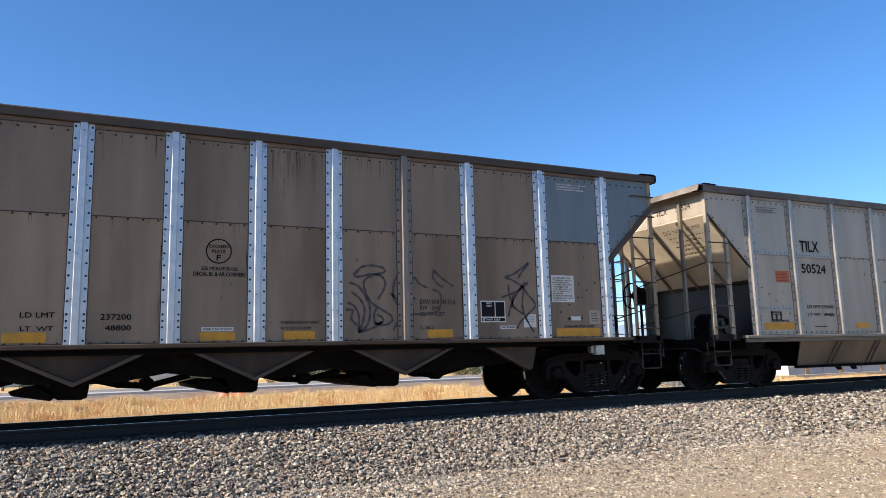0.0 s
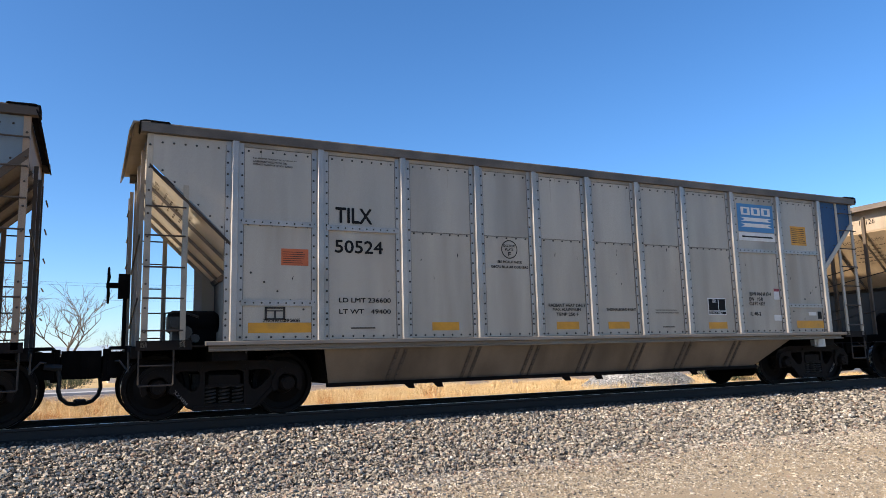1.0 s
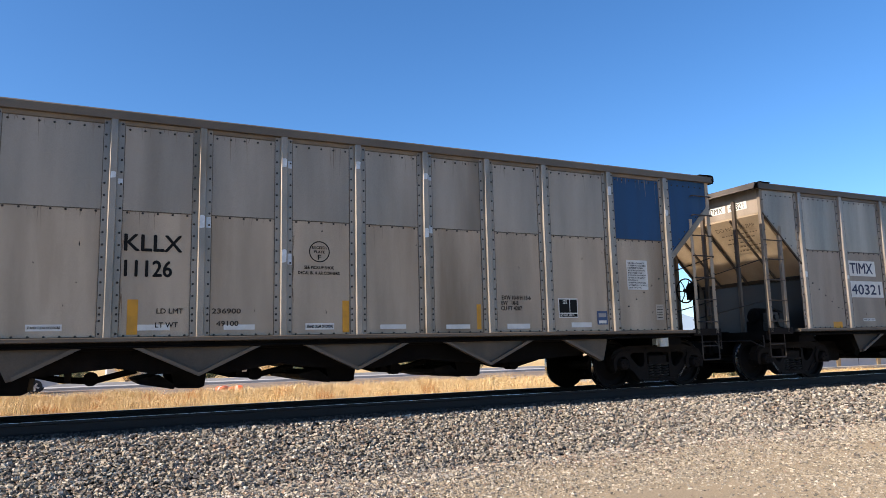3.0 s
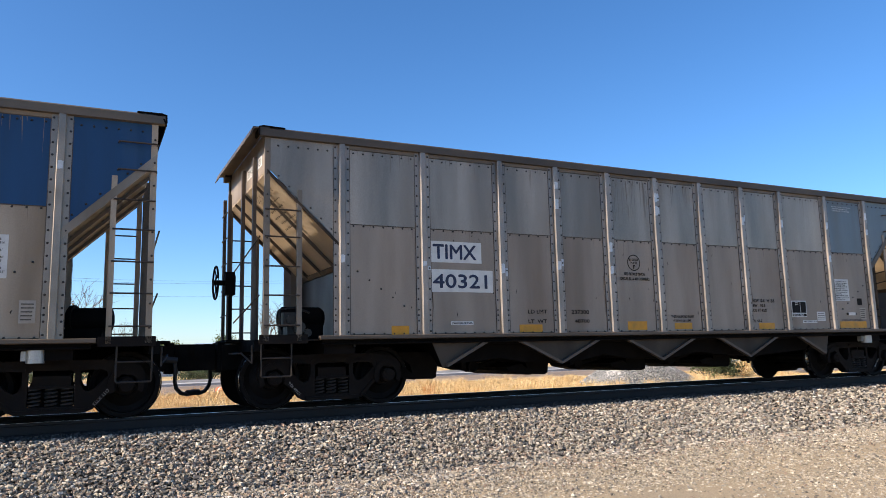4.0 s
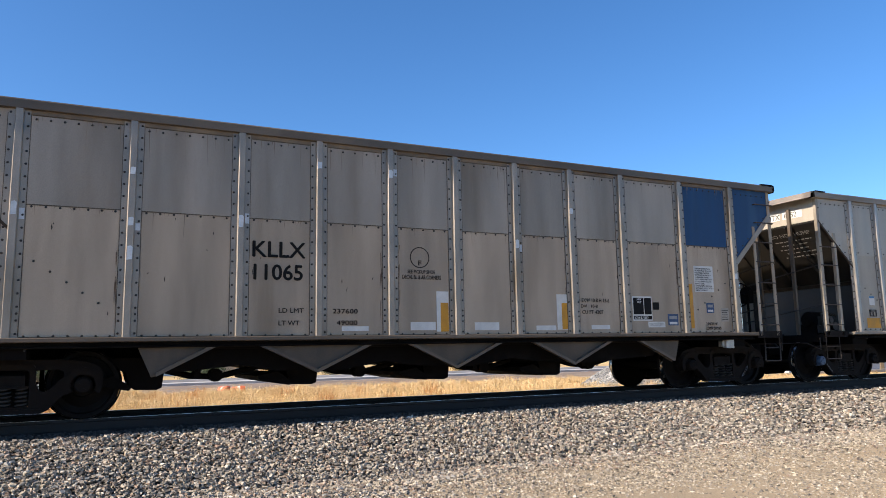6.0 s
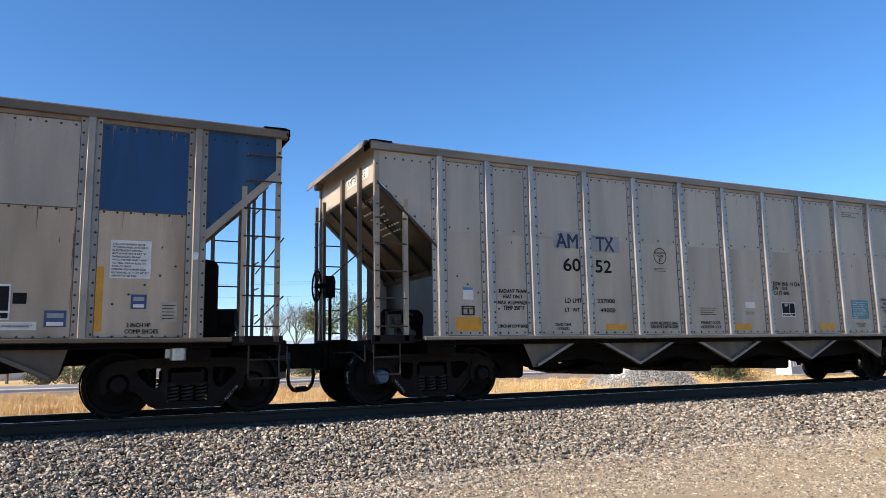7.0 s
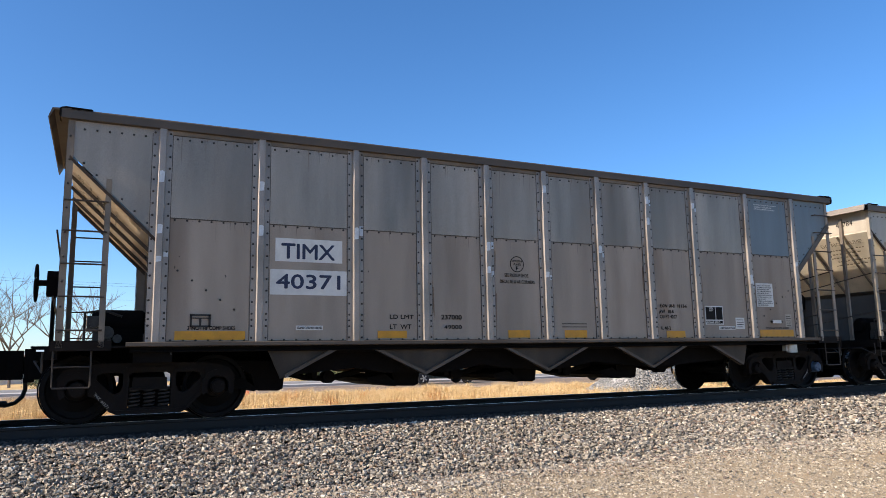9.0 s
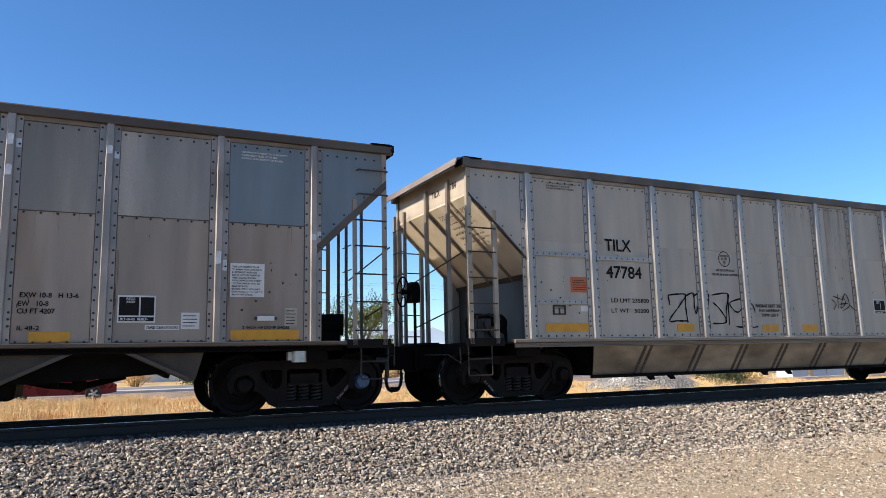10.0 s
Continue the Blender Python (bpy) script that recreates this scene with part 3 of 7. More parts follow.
# slope sheets of the s < 0 ends, coloured paler for the sun on them
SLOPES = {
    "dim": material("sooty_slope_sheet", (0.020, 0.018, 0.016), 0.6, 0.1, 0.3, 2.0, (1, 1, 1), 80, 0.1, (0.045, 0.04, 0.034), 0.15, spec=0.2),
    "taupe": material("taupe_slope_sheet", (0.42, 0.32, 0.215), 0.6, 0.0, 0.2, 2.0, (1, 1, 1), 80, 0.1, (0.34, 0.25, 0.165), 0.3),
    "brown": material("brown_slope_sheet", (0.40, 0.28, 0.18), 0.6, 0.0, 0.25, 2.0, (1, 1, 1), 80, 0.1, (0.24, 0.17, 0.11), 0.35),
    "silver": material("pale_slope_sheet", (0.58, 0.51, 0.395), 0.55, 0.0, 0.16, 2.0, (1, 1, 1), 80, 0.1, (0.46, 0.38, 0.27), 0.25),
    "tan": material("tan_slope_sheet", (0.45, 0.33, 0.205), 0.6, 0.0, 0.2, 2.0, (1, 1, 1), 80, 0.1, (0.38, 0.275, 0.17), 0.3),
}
# dusty post and rim-flange colours, darkened for the shade on the posts
POSTS = {
    "taupe": material("dusty_shaded_taupe_post", (0.17, 0.135, 0.10), 0.6, 0.1, 0.3, 3.0, (1, 1, 0.5), 80, 0.1, (0.09, 0.07, 0.052), 0.35),
    "brown": material("dusty_shaded_brown_post", (0.14, 0.10, 0.07), 0.6, 0.1, 0.3, 3.0, (1, 1, 0.5), 80, 0.1, (0.07, 0.05, 0.036), 0.35),
    "silver": material("dusty_shaded_silver_post", (0.30, 0.255, 0.195), 0.55, 0.2, 0.25, 3.0, (1, 1, 0.5), 80, 0.1, (0.16, 0.13, 0.095), 0.3),
    "tan": material("dusty_shaded_tan_post", (0.19, 0.142, 0.095), 0.6, 0.1, 0.3, 3.0, (1, 1, 0.5), 80, 0.1, (0.11, 0.08, 0.055), 0.35),
}
# bulkhead sheets: grime, coloured near black for the deep shade below the slopes
bulk_dusk = material("shaded_grimy_bulkhead", (0.016, 0.0155, 0.015), 0.5, 0.1, 0.3, 2.0, (1, 1, 0.4), 80, 0.1, (0.008, 0.007, 0.006), 0.3)
bulk_grey = material("shaded_grey_bulkhead", (0.022, 0.0215, 0.0205), 0.5, 0.2, 0.25, 2.0, (1, 1, 0.4), 80, 0.1, (0.025, 0.022, 0.019), 0.3)
valve_steel = material("dusty_valve_casting", (0.026, 0.023, 0.019), 0.5, 0.3, 0.5, 14)
grime = material("packed_dark_grime", (0.03, 0.023, 0.018), 0.9, 0, 0.4, 12)


def once(key, make):
    """A mesh that alike parts share."""
    key = (key, TOP_Z)
    if key not in MADE:
        MADE[key] = make()
    return MADE[key]


def rivets(points, normal_y=-1.0, r=0.017, h=0.013):
    """Domed bolt heads on a side sheet, at (x, y, z) points."""
    p = np.array(points)
    n = len(p)
    a = np.arange(6) * math.pi / 3
    ring = np.stack([np.cos(a), np.zeros(6), np.sin(a)], 1)
    v = np.concatenate([ring * r, ring * r * 0.62 + np.array([0, normal_y * h, 0])])
    f = np.array([(i, (i + 1) % 6, 6 + (i + 1) % 6, 6 + i) for i in range(6)] + [(6, 7, 8, 9), (6, 9, 10, 11)])
    return (p[:, None] + v[None]).reshape(-1, 3), (np.arange(n)[:, None, None] * 12 + f[None]).reshape(-1, 4)


def hat_rib(x, mat):
    """A pressed hat section with two riveted flanges."""
    y = SIDE_Y
    sec = [(-0.125, y - 0.006), (-0.125, y - 0.014), (-0.052, y - 0.014), (-0.047, y - 0.056), (-0.038, y - 0.066), (0.038, y - 0.066), (0.047, y - 0.056), (0.052, y - 0.014), (0.125, y - 0.014), (0.125, y - 0.006)]
    return Shape().prism([(x + a, b) for a, b in sec], SILL_Z - 0.002, RIM_Z + 0.005, "z").mesh("rib", mat)


def side_rivets(kind):
    pts, ribs = [], RIBS[kind]
    y1, y2 = SIDE_Y - 0.014, SIDE_Y - 0.006
    for x in ribs:
        for s in (-0.1, 0.1):
            k = 0
            z = SILL_Z + 0.05
            while z < RIM_Z - 0.05:
                pts.append((x + s, y1, z))
                z += 0.085 if k in (1, 2) else 0.165
                k += 1
    for a, b in zip(ribs, ribs[1:]):
        n = max(4, round((b - a - 0.3) / 0.155))
        for i in range(n):
            x = a + 0.19 + (b - a - 0.38) * i / (n - 1)
            pts += [(x, y2, RIM_Z - 0.115), (x, SIDE_Y, SILL_Z + (0.018 if kind == "plain" else 0.05))]
            if (kind != "many" or i % 2 == 0) and kind != "skirt_worn":
                pts.append((x, SIDE_Y if kind != "many" else y2, SEAM_Z - (0.045 if kind != "many" else -0.05)))
    for s in (-1, 1):
        for i in range(6):
            pts.append((s * (6.42 + 0.15 * i), y2, RIM_Z - 0.115))
            pts.append((s * (6.36 + 0.16 * i), y2, 2.66 + 0.15 * i))
        for i in range(5):
            pts.append((s * (5.95 - 0.19 * i), SIDE_Y, 2.03 - 0.13 * i))
        for z in np.linspace(1.2, 3.75, 9):
            pts.append((s * 7.33, SIDE_Y - 0.046, z))
    v, f = rivets(pts)
    return many("rivets", v, f, bolt_steel)


def wall_of_sheets(car, kind, skin, rib_mat, odd_rib, paint, turn):
    """The sheets, ribs and rivets of one side."""
    ribs = RIBS[kind]
    y = SIDE_Y
    at = pose(0, 0, 0, 0, 0, turn)
    near = turn == 0
    for i, (a, b) in enumerate(zip(ribs, ribs[1:])):
        g = 0.003
        low = once(("low", kind, i, skin), lambda: Shape().box(a + g, b - g, y, y + 0.01, SILL_Z, SEAM_Z).mesh("side_sheet", SKINS[skin]))
        part("side_sheet", low, car, at=at)
        hue = paint if near and paint and i == len(ribs) - 2 and kind != "many" and skin != "silver" else None
        top = once(("top", kind, i, skin, hue), lambda: Shape().box(a + g, b - g, y - 0.006, y + 0.004, SEAM_Z - 0.015, RIM_Z).mesh("side_sheet", hue or (SKINS if kind == "skirt_worn" else UPPER)[skin]))
        part("side_sheet", top, car, "repainted blue sheet" if hue else "", at=at)
        if kind not in ("many", "skirt_worn"):
            # dark strip put in for the shadow line under the sheet lap
            part("seam_bead", once(("lap_line", kind, i, skin), lambda: Shape().prism([(a + 0.126, SEAM_Z - 0.030), (b - 0.126, SEAM_Z - 0.028), (b - 0.126, SEAM_Z - 0.0155), (a + 0.126, SEAM_Z - 0.0155)], y - 0.005, y - 0.001).mesh("seam_bead", JOINT[skin])), car, at=at)
        part("rim_flange", once(("rfl", kind, i, skin), lambda: Shape().box(a + 0.126, b - 0.126, y - 0.02, y - 0.007, RIM_Z - 0.06, RIM_Z).mesh("rim_flange", POSTS[skin])), car, at=at)
    for s in (-1, 1):
        hue = paint if near and s == 1 else None
        tri = [(s * 6.21, RIM_Z), (s * 7.3, RIM_Z), (s * 7.3, 3.5), (s * 6.21, 2.44)]
        me = once(("tri", kind, s, skin, hue), lambda: Shape().prism(tri, y - 0.006, y + 0.004).mesh("end_gusset", hue or UPPER[skin]))
        part("end_gusset", me, car, "painted end sheet" if hue else "", at=at)
        me = once(("band", s, skin), lambda: Shape().prism([(s * 7.36, 3.56), (s * 7.36, 3.42), (s * 6.2, 2.29), (s * 6.2, 2.43)] if s > 0 else [(-7.33, 3.5), (-7.33, 3.45), (-6.2, 2.36), (-6.2, 2.41)], y - 0.022, y + 0.01).mesh("slope_flange", GUSSET["brown"] if s < 0 else UPPER[skin] if skin in ("tan", "silver") else LEDGE[skin]))
        part("slope_flange", me, car, at=at)
    for i, x in enumerate(ribs):
        mat = RIB[skin] if odd_rib == i or rib_mat is None else rib_mat
        me = once(("rib", kind, i, mat.name), lambda: hat_rib(x, mat))
        part("rib", me, car, "bright galvanised replacement rib" if mat is galvanised else "", at=at)
    def sealant():
        sh = Shape()
        for x in ribs:
            for o in (-0.131, 0.131):
                sh.box(x + o - 0.004, x + o + 0.004, y - 0.0095, y - 0.001, SILL_Z + 0.01, RIM_Z - 0.061)
        for a, b in zip(ribs, ribs[1:]):
            sh.box(a + 0.14, b - 0.14, y - 0.0095, y - 0.001, RIM_Z - 0.071, RIM_Z - 0.061)
            sh.box(a + 0.14, b - 0.14, y - 0.004, y - 0.001, SILL_Z, SILL_Z + 0.012)
        return sh.mesh("joint_grime", JOINT[skin])
    part("joint_grime", once(("grime", kind, skin), sealant), car, "grime packed along the joints", at, "stuff")
    part("rivets", once(("rivets", kind), lambda: side_rivets(kind)), car, "rows of dark bolt heads", at, "stuff")
    part("top_chord", once(("chord", skin, kind), lambda: Shape().prism([(-1.595, RIM_Z), (-1.602, TOP_Z - 0.02), (-1.585, TOP_Z), (-1.42, TOP_Z), (-1.42, TOP_Z - 0.05), (-1.51, RIM_Z - 0.01)], -7.45, 7.45, "x").mesh("top_chord", stained_chord if kind.startswith("skirt") else TRIM[skin])), car, at=at)
    part("side_sill", once(("sill", kind, skin), lambda: Shape().prism([(-1.5, 1.006), (-1.588, 1.008), (-1.6, 1.016), (-1.6, 1.058), (-1.588, SILL_Z), (-1.46, SILL_Z), (-1.46, 1.008)], -6.55, 6.7, "x").mesh("side_sill", LEDGE[skin])), car, at=at)
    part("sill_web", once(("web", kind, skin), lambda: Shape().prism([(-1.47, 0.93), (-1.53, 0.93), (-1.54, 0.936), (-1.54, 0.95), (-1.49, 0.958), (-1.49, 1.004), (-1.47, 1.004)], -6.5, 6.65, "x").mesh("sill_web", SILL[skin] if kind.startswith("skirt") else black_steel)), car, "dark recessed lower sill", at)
    if kind.startswith("skirt") and near:
        worn = kind == "skirt_worn"
        for a, b, zz in ((ribs[0], ribs[1], 2.53), (ribs[1], ribs[2], 2.50), (ribs[0], ribs[1], 1.70)) if worn else ((ribs[0], ribs[1], 2.76), (ribs[1], ribs[2], 2.74), (ribs[0], ribs[1], 1.60), (ribs[8], ribs[9], 2.74), (ribs[9], ribs[10], 2.76), (ribs[9], ribs[10], 1.63)):
            part("seam_strip", once(("strip", a, zz), lambda: Shape().box(a + 0.1, b - 0.1, y - 0.03, y - 0.012, zz - 0.04, zz + 0.04).mesh("seam_strip", RIB[skin])), car)
            n = round((b - a) / 0.14)
            dots = [(a + 0.16 + (b - a - 0.32) * i / (n - 1), y - 0.03, zz) for i in range(n)]
            part("rivets", once(("strip_rivets", a, zz), lambda: many("rivets", *rivets(dots, -1, 0.014, 0.01), bolt_steel)), car, "", None, "stuff")


STAIN = {k: material(k + "_drip_stain", c, 0.65, 0.1, 0.3, 6, (1, 1, 0.3), 60, 0.05) for k, c in (
    ("taupe", (0.20, 0.158, 0.12)), ("brown", (0.13, 0.09, 0.06)), ("silver", (0.26, 0.222, 0.178)), ("tan", (0.215, 0.163, 0.115)))}
rust_stain = material("rusty_brown_stain", (0.185, 0.125, 0.082), 0.75, 0, 0.35, 9, (1, 1, 0.3), 60, 0.1)
STAIN_RNG = random.Random(41)


def stains(car, kind, skin):
    """Dirty runs under the rim and seam, and rust beside some ribs."""
    g, ribs, y = STAIN_RNG, RIBS[kind], SIDE_Y
    v, f = [], []

    def run(x, z, w, length, yy):
        n = len(v)
        lean = g.uniform(-0.02, 0.02)
        for u, h in ((-0.5, 0), (0.5, 0), (0.38, 0.45), (-0.3, 0.5), (0.08, 1.0)):
            v.append((x + w * u + lean * h, yy, z - length * h))
        f.append((n, n + 1, n + 2, n + 4, n + 3))
    for a, b in zip(ribs, ribs[1:]):
        for i in range(int((b - a) * (2 if skin == "silver" else 7))):
            run(g.uniform(a + 0.17, b - 0.17), RIM_Z - 0.075, g.uniform(0.004, 0.014), 0.06 + 0.5 * g.random() ** 3, y - 0.0075)
        if kind == "plain":
            for i in range(int((b - a) * (3 if skin == "silver" else 6))):
                run(g.uniform(a + 0.17, b - 0.17), SEAM_Z - 0.032, g.uniform(0.004, 0.012), 0.04 + 0.35 * g.random() ** 3, y - 0.0015)
    part("drip_stains", many("drip_stains", np.array(v), np.array(f), STAIN[skin]), car, "dark dirty runs under the rim and seams", kind="stuff")
    if skin == "silver":
        return
    v, f = [], []
    for x in ribs[1:-1]:
        for o in (-1, 1):
            if g.random() < 0.3:
                for i in range(g.randint(3, 7)):
                    run(x + o * g.uniform(0.138, 0.16), SILL_Z + g.uniform(0.5, 1.5), g.uniform(0.006, 0.022), g.uniform(0.15, 0.45), y - 0.0018)
    part("rust_stains", many("rust_stains", np.array(v), np.array(f), rust_stain), car, "brown rust runs beside the ribs", kind="stuff")


def end_of_car(car, s, skin, dim=False):
    """One open end: hood, slope sheet, posts, ladders, platform. s = -1 or 1."""
    k = SKINS[skin]
    e = 7.60 if s < 0 else 7.47

    def put(name, key, make, label=""):
        return part(name, once((name, key, s, skin, dim), make), car, label)
    put("end_hood", 0, lambda: Shape().prism([(s * 7.33, TOP_Z + 0.005), (s * (e - 0.045), TOP_Z - 0.01), (s * e, TOP_Z - 0.14), (s * (e - 0.015), TOP_Z - 0.145), (s * (e - 0.065), TOP_Z - 0.03), (s * 7.33, TOP_Z - 0.012)], -1.6, 1.6).mesh("end_hood", black_steel if s > 0 else TRIM[skin]), "bent hood plate over the end")
    put("hood_cap", 0, lambda: Shape().prism([(s * 7.08, TOP_Z + 0.003), (s * 7.1, TOP_Z + 0.016), (s * 7.40, TOP_Z + 0.022), (s * 7.47, TOP_Z + 0.003), (s * 7.475, TOP_Z - 0.10), (s * 7.452, TOP_Z - 0.125), (s * 7.452, TOP_Z + 0.003)], -1.61, -1.35).mesh("hood_cap", black_steel), "small dark corner cap")
    put("end_band", 0, lambda: Shape().box(s * 7.31, s * 7.33, -1.5, 1.5, 3.48, TOP_Z - 0.014).mesh("end_band", k))
    # sun and shade are in the colour: pale at s < 0, dark at s > 0
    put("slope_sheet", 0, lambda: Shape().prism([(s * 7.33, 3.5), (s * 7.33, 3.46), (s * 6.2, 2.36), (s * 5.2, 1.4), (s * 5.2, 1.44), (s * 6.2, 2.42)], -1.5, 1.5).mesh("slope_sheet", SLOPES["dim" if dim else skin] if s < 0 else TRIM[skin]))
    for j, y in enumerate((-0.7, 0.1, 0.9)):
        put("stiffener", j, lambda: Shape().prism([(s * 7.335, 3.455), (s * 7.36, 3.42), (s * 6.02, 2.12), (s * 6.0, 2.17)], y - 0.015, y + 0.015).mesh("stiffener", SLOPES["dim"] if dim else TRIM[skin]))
    put("bulkhead", 0, lambda: Shape().box(s * 5.98, s * 6.0, -1.49, 1.49, 0.9, 2.17).mesh("bulkhead", (bulk_grey if skin == "silver" and not dim else bulk_dusk) if s < 0 else black_steel), "upright grimy sheet under the slope, coloured dark for shade")
    put("foot_angle", 0, lambda: Shape().prism([(s * 6.0, 2.13), (s * 6.03, 2.13), (s * 6.075, 2.195), (s * 6.05, 2.215), (s * 6.0, 2.17)], -1.49, 1.49).mesh("foot_angle", bolt_steel), "riveted angle at the foot of the slope")
    for j, y in enumerate((-1.5, 1.5)):
        # corner and ladder posts at s < 0 are coloured darker for shade between cars
        put("corner_post", j, lambda: Shape().prism([(s * 7.285, y - 0.04), (s * 7.365, y - 0.04), (s * 7.365, y + 0.03), (s * 7.352, y + 0.03), (s * 7.352, y - 0.027), (s * 7.285, y - 0.027)], 1.0, RIM_Z, "z").mesh("corner_post", POSTS[skin] if s < 0 else k))
        put("ladder_post", j, lambda: Shape().prism([(s * 6.81, y - 0.04), (s * 6.88, y - 0.04), (s * 6.88, y + 0.03), (s * 6.868, y + 0.03), (s * 6.868, y - 0.027), (s * 6.81, y - 0.027)], 1.0, RIM_Z if s > 0 and skin == "silver" else 3.22, "z").mesh("ladder_post", POSTS[skin] if s < 0 else k))
        for i, z in enumerate((1.22, 1.65, 2.07, 2.5, 2.9)):
            put("rung", (j, i), lambda: Shape().cyl((s * 6.84, y - 0.05 * (1 if y < 0 else -1), z), (s * 7.36, y - 0.05 * (1 if y < 0 else -1), z), 0.013, 6).mesh("rung", bolt_steel))
        put("stirrup_step", j, lambda: Shape().tube([(s * 6.95, y, 1.0), (s * 6.95, y, 0.52), (s * 6.96, y, 0.5), (s * 7.37, y, 0.5), (s * 7.38, y, 0.52), (s * 7.38, y, 1.0)], 0.014, 6).tube([(s * 6.95, y, 0.76), (s * 7.38, y, 0.76)], 0.012, 6).mesh("stirrup_step", bolt_steel))
    if s > 0:
        for i, z in enumerate((3.3, 3.68)):
            put("grab_iron", i, lambda: Shape().tube([(6.88, -1.53, z), (6.88, -1.6, z), (7.36, -1.6, z), (7.36, -1.53, z)], 0.013, 6).mesh("grab_iron", bolt_steel))
    # end posts carry the shade between cars in their dark colour
    for j, (y, w) in enumerate(((-0.85, 0.036), (0.05, 0.04), (0.95, 0.03), (1.46, 0.03)) if s < 0 else ((-0.3, 0.032), (0.52, 0.028), (0.98, 0.028))):
        o = 0.06 if s < 0 and y > 0.5 else 0
        put("end_post", j, lambda: Shape().prism([(s * (7.345 + o), y - w), (s * (7.4 + o), y - w), (s * (7.4 + o), y + w), (s * (7.388 + o), y + w), (s * (7.388 + o), y - w + 0.013), (s * (7.345 + o), y - w + 0.013)], 0.95, 3.84 if s < 0 and y < 0.5 else 3.62, "z").mesh("end_post", LEDGE["tan" if dim else skin] if s < 0 else TRIM[skin]))
    for i, z in enumerate((1.5, 1.95, 2.4, 2.85, 3.3)):
        put("end_rung", i, lambda: Shape().cyl((s * 7.47, 0.95 if s < 0 else 0.52, z), (s * 7.47, 1.47 if s < 0 else 0.99, z), 0.012, 6).mesh("end_rung", bolt_steel))
    for i, z in enumerate((1.35, 2.2)):
        put("cross_bar", i, lambda: Shape().cyl((s * 7.42, -1.5, z + 0.3), (s * 7.42, 0.5, z), 0.012, 6).mesh("cross_bar", bolt_steel))
    put("platform", 0, lambda: Shape().box(s * 6.0, s * 7.42, -1.53, 1.53, 1.0, 1.02).box(s * 6.72, s * 7.42, -1.54, -1.52, 0.96, 1.09).box(s * 6.72, s * 7.42, 1.52, 1.54, 0.96, 1.09).mesh("platform", cast_steel), "dark steel end platform")
    put("end_sill", 0, lambda: Shape().box(s * 7.34, s * 7.48, -1.5, 1.5, 0.86, 1.02).box(s * 7.42, s * 7.7, -0.5, 0.5, 1.02, 1.05).mesh("end_sill", black_steel))
    put("draft_gear", 0, lambda: Shape().box(s * 7.3, s * 7.72, -0.32, 0.32, 0.6, 0.98).box(s * 6.0, s * 7.4, -0.24, 0.24, 0.62, 1.0).mesh("draft_gear", black_steel))
    put("coupler", 0, lambda: Shape().box(s * 7.55, s * 7.9, -0.1, 0.1, 0.68, 0.92).prism([(s * 7.80, -0.17), (s * 7.98, -0.22), (s * 8.12, -0.13), (s * 8.14, 0.02), (s * 8.04, 0.06), (s * 8.12, 0.16), (s * 8.02, 0.25), (s * 7.82, 0.19)], 0.60, 1.0, "z").box(s * 7.68, s * 7.78, -0.26, 0.26, 0.56, 1.02).mesh("coupler", black_steel), "black cast knuckle coupler")
    put("air_hose", 0, lambda: Shape().tube([(s * 7.78, -0.34 * s, 0.74), (s * 7.8, -0.34 * s, 0.6), (s * 7.79, -0.34 * s, 0.46), (s * 7.82, -0.3 * s, 0.35), (s * 7.9, -0.2 * s, 0.27), (s * 8.0, -0.08 * s, 0.245), (s * 8.07, 0, 0.26)], 0.03, 8).cyl((s * 8.0, -0.08 * s, 0.265), (s * 8.12, 0.02 * s, 0.27), 0.045, 8).cyl((s * 7.6, -0.34 * s, 0.78), (s * 7.82, -0.34 * s, 0.76), 0.05, 8).mesh("air_hose", rubber), "looped black rubber air hose")
    put("uncoupling_rod", 0, lambda: Shape().tube([(s * 7.5, -1.45, 0.95), (s * 7.5, -1.45, 0.7), (s * 7.6, -1.2, 0.84), (s * 7.62, -0.3, 0.84), (s * 7.75, -0.05, 0.98)], 0.014, 6).mesh("uncoupling_rod", bolt_steel))


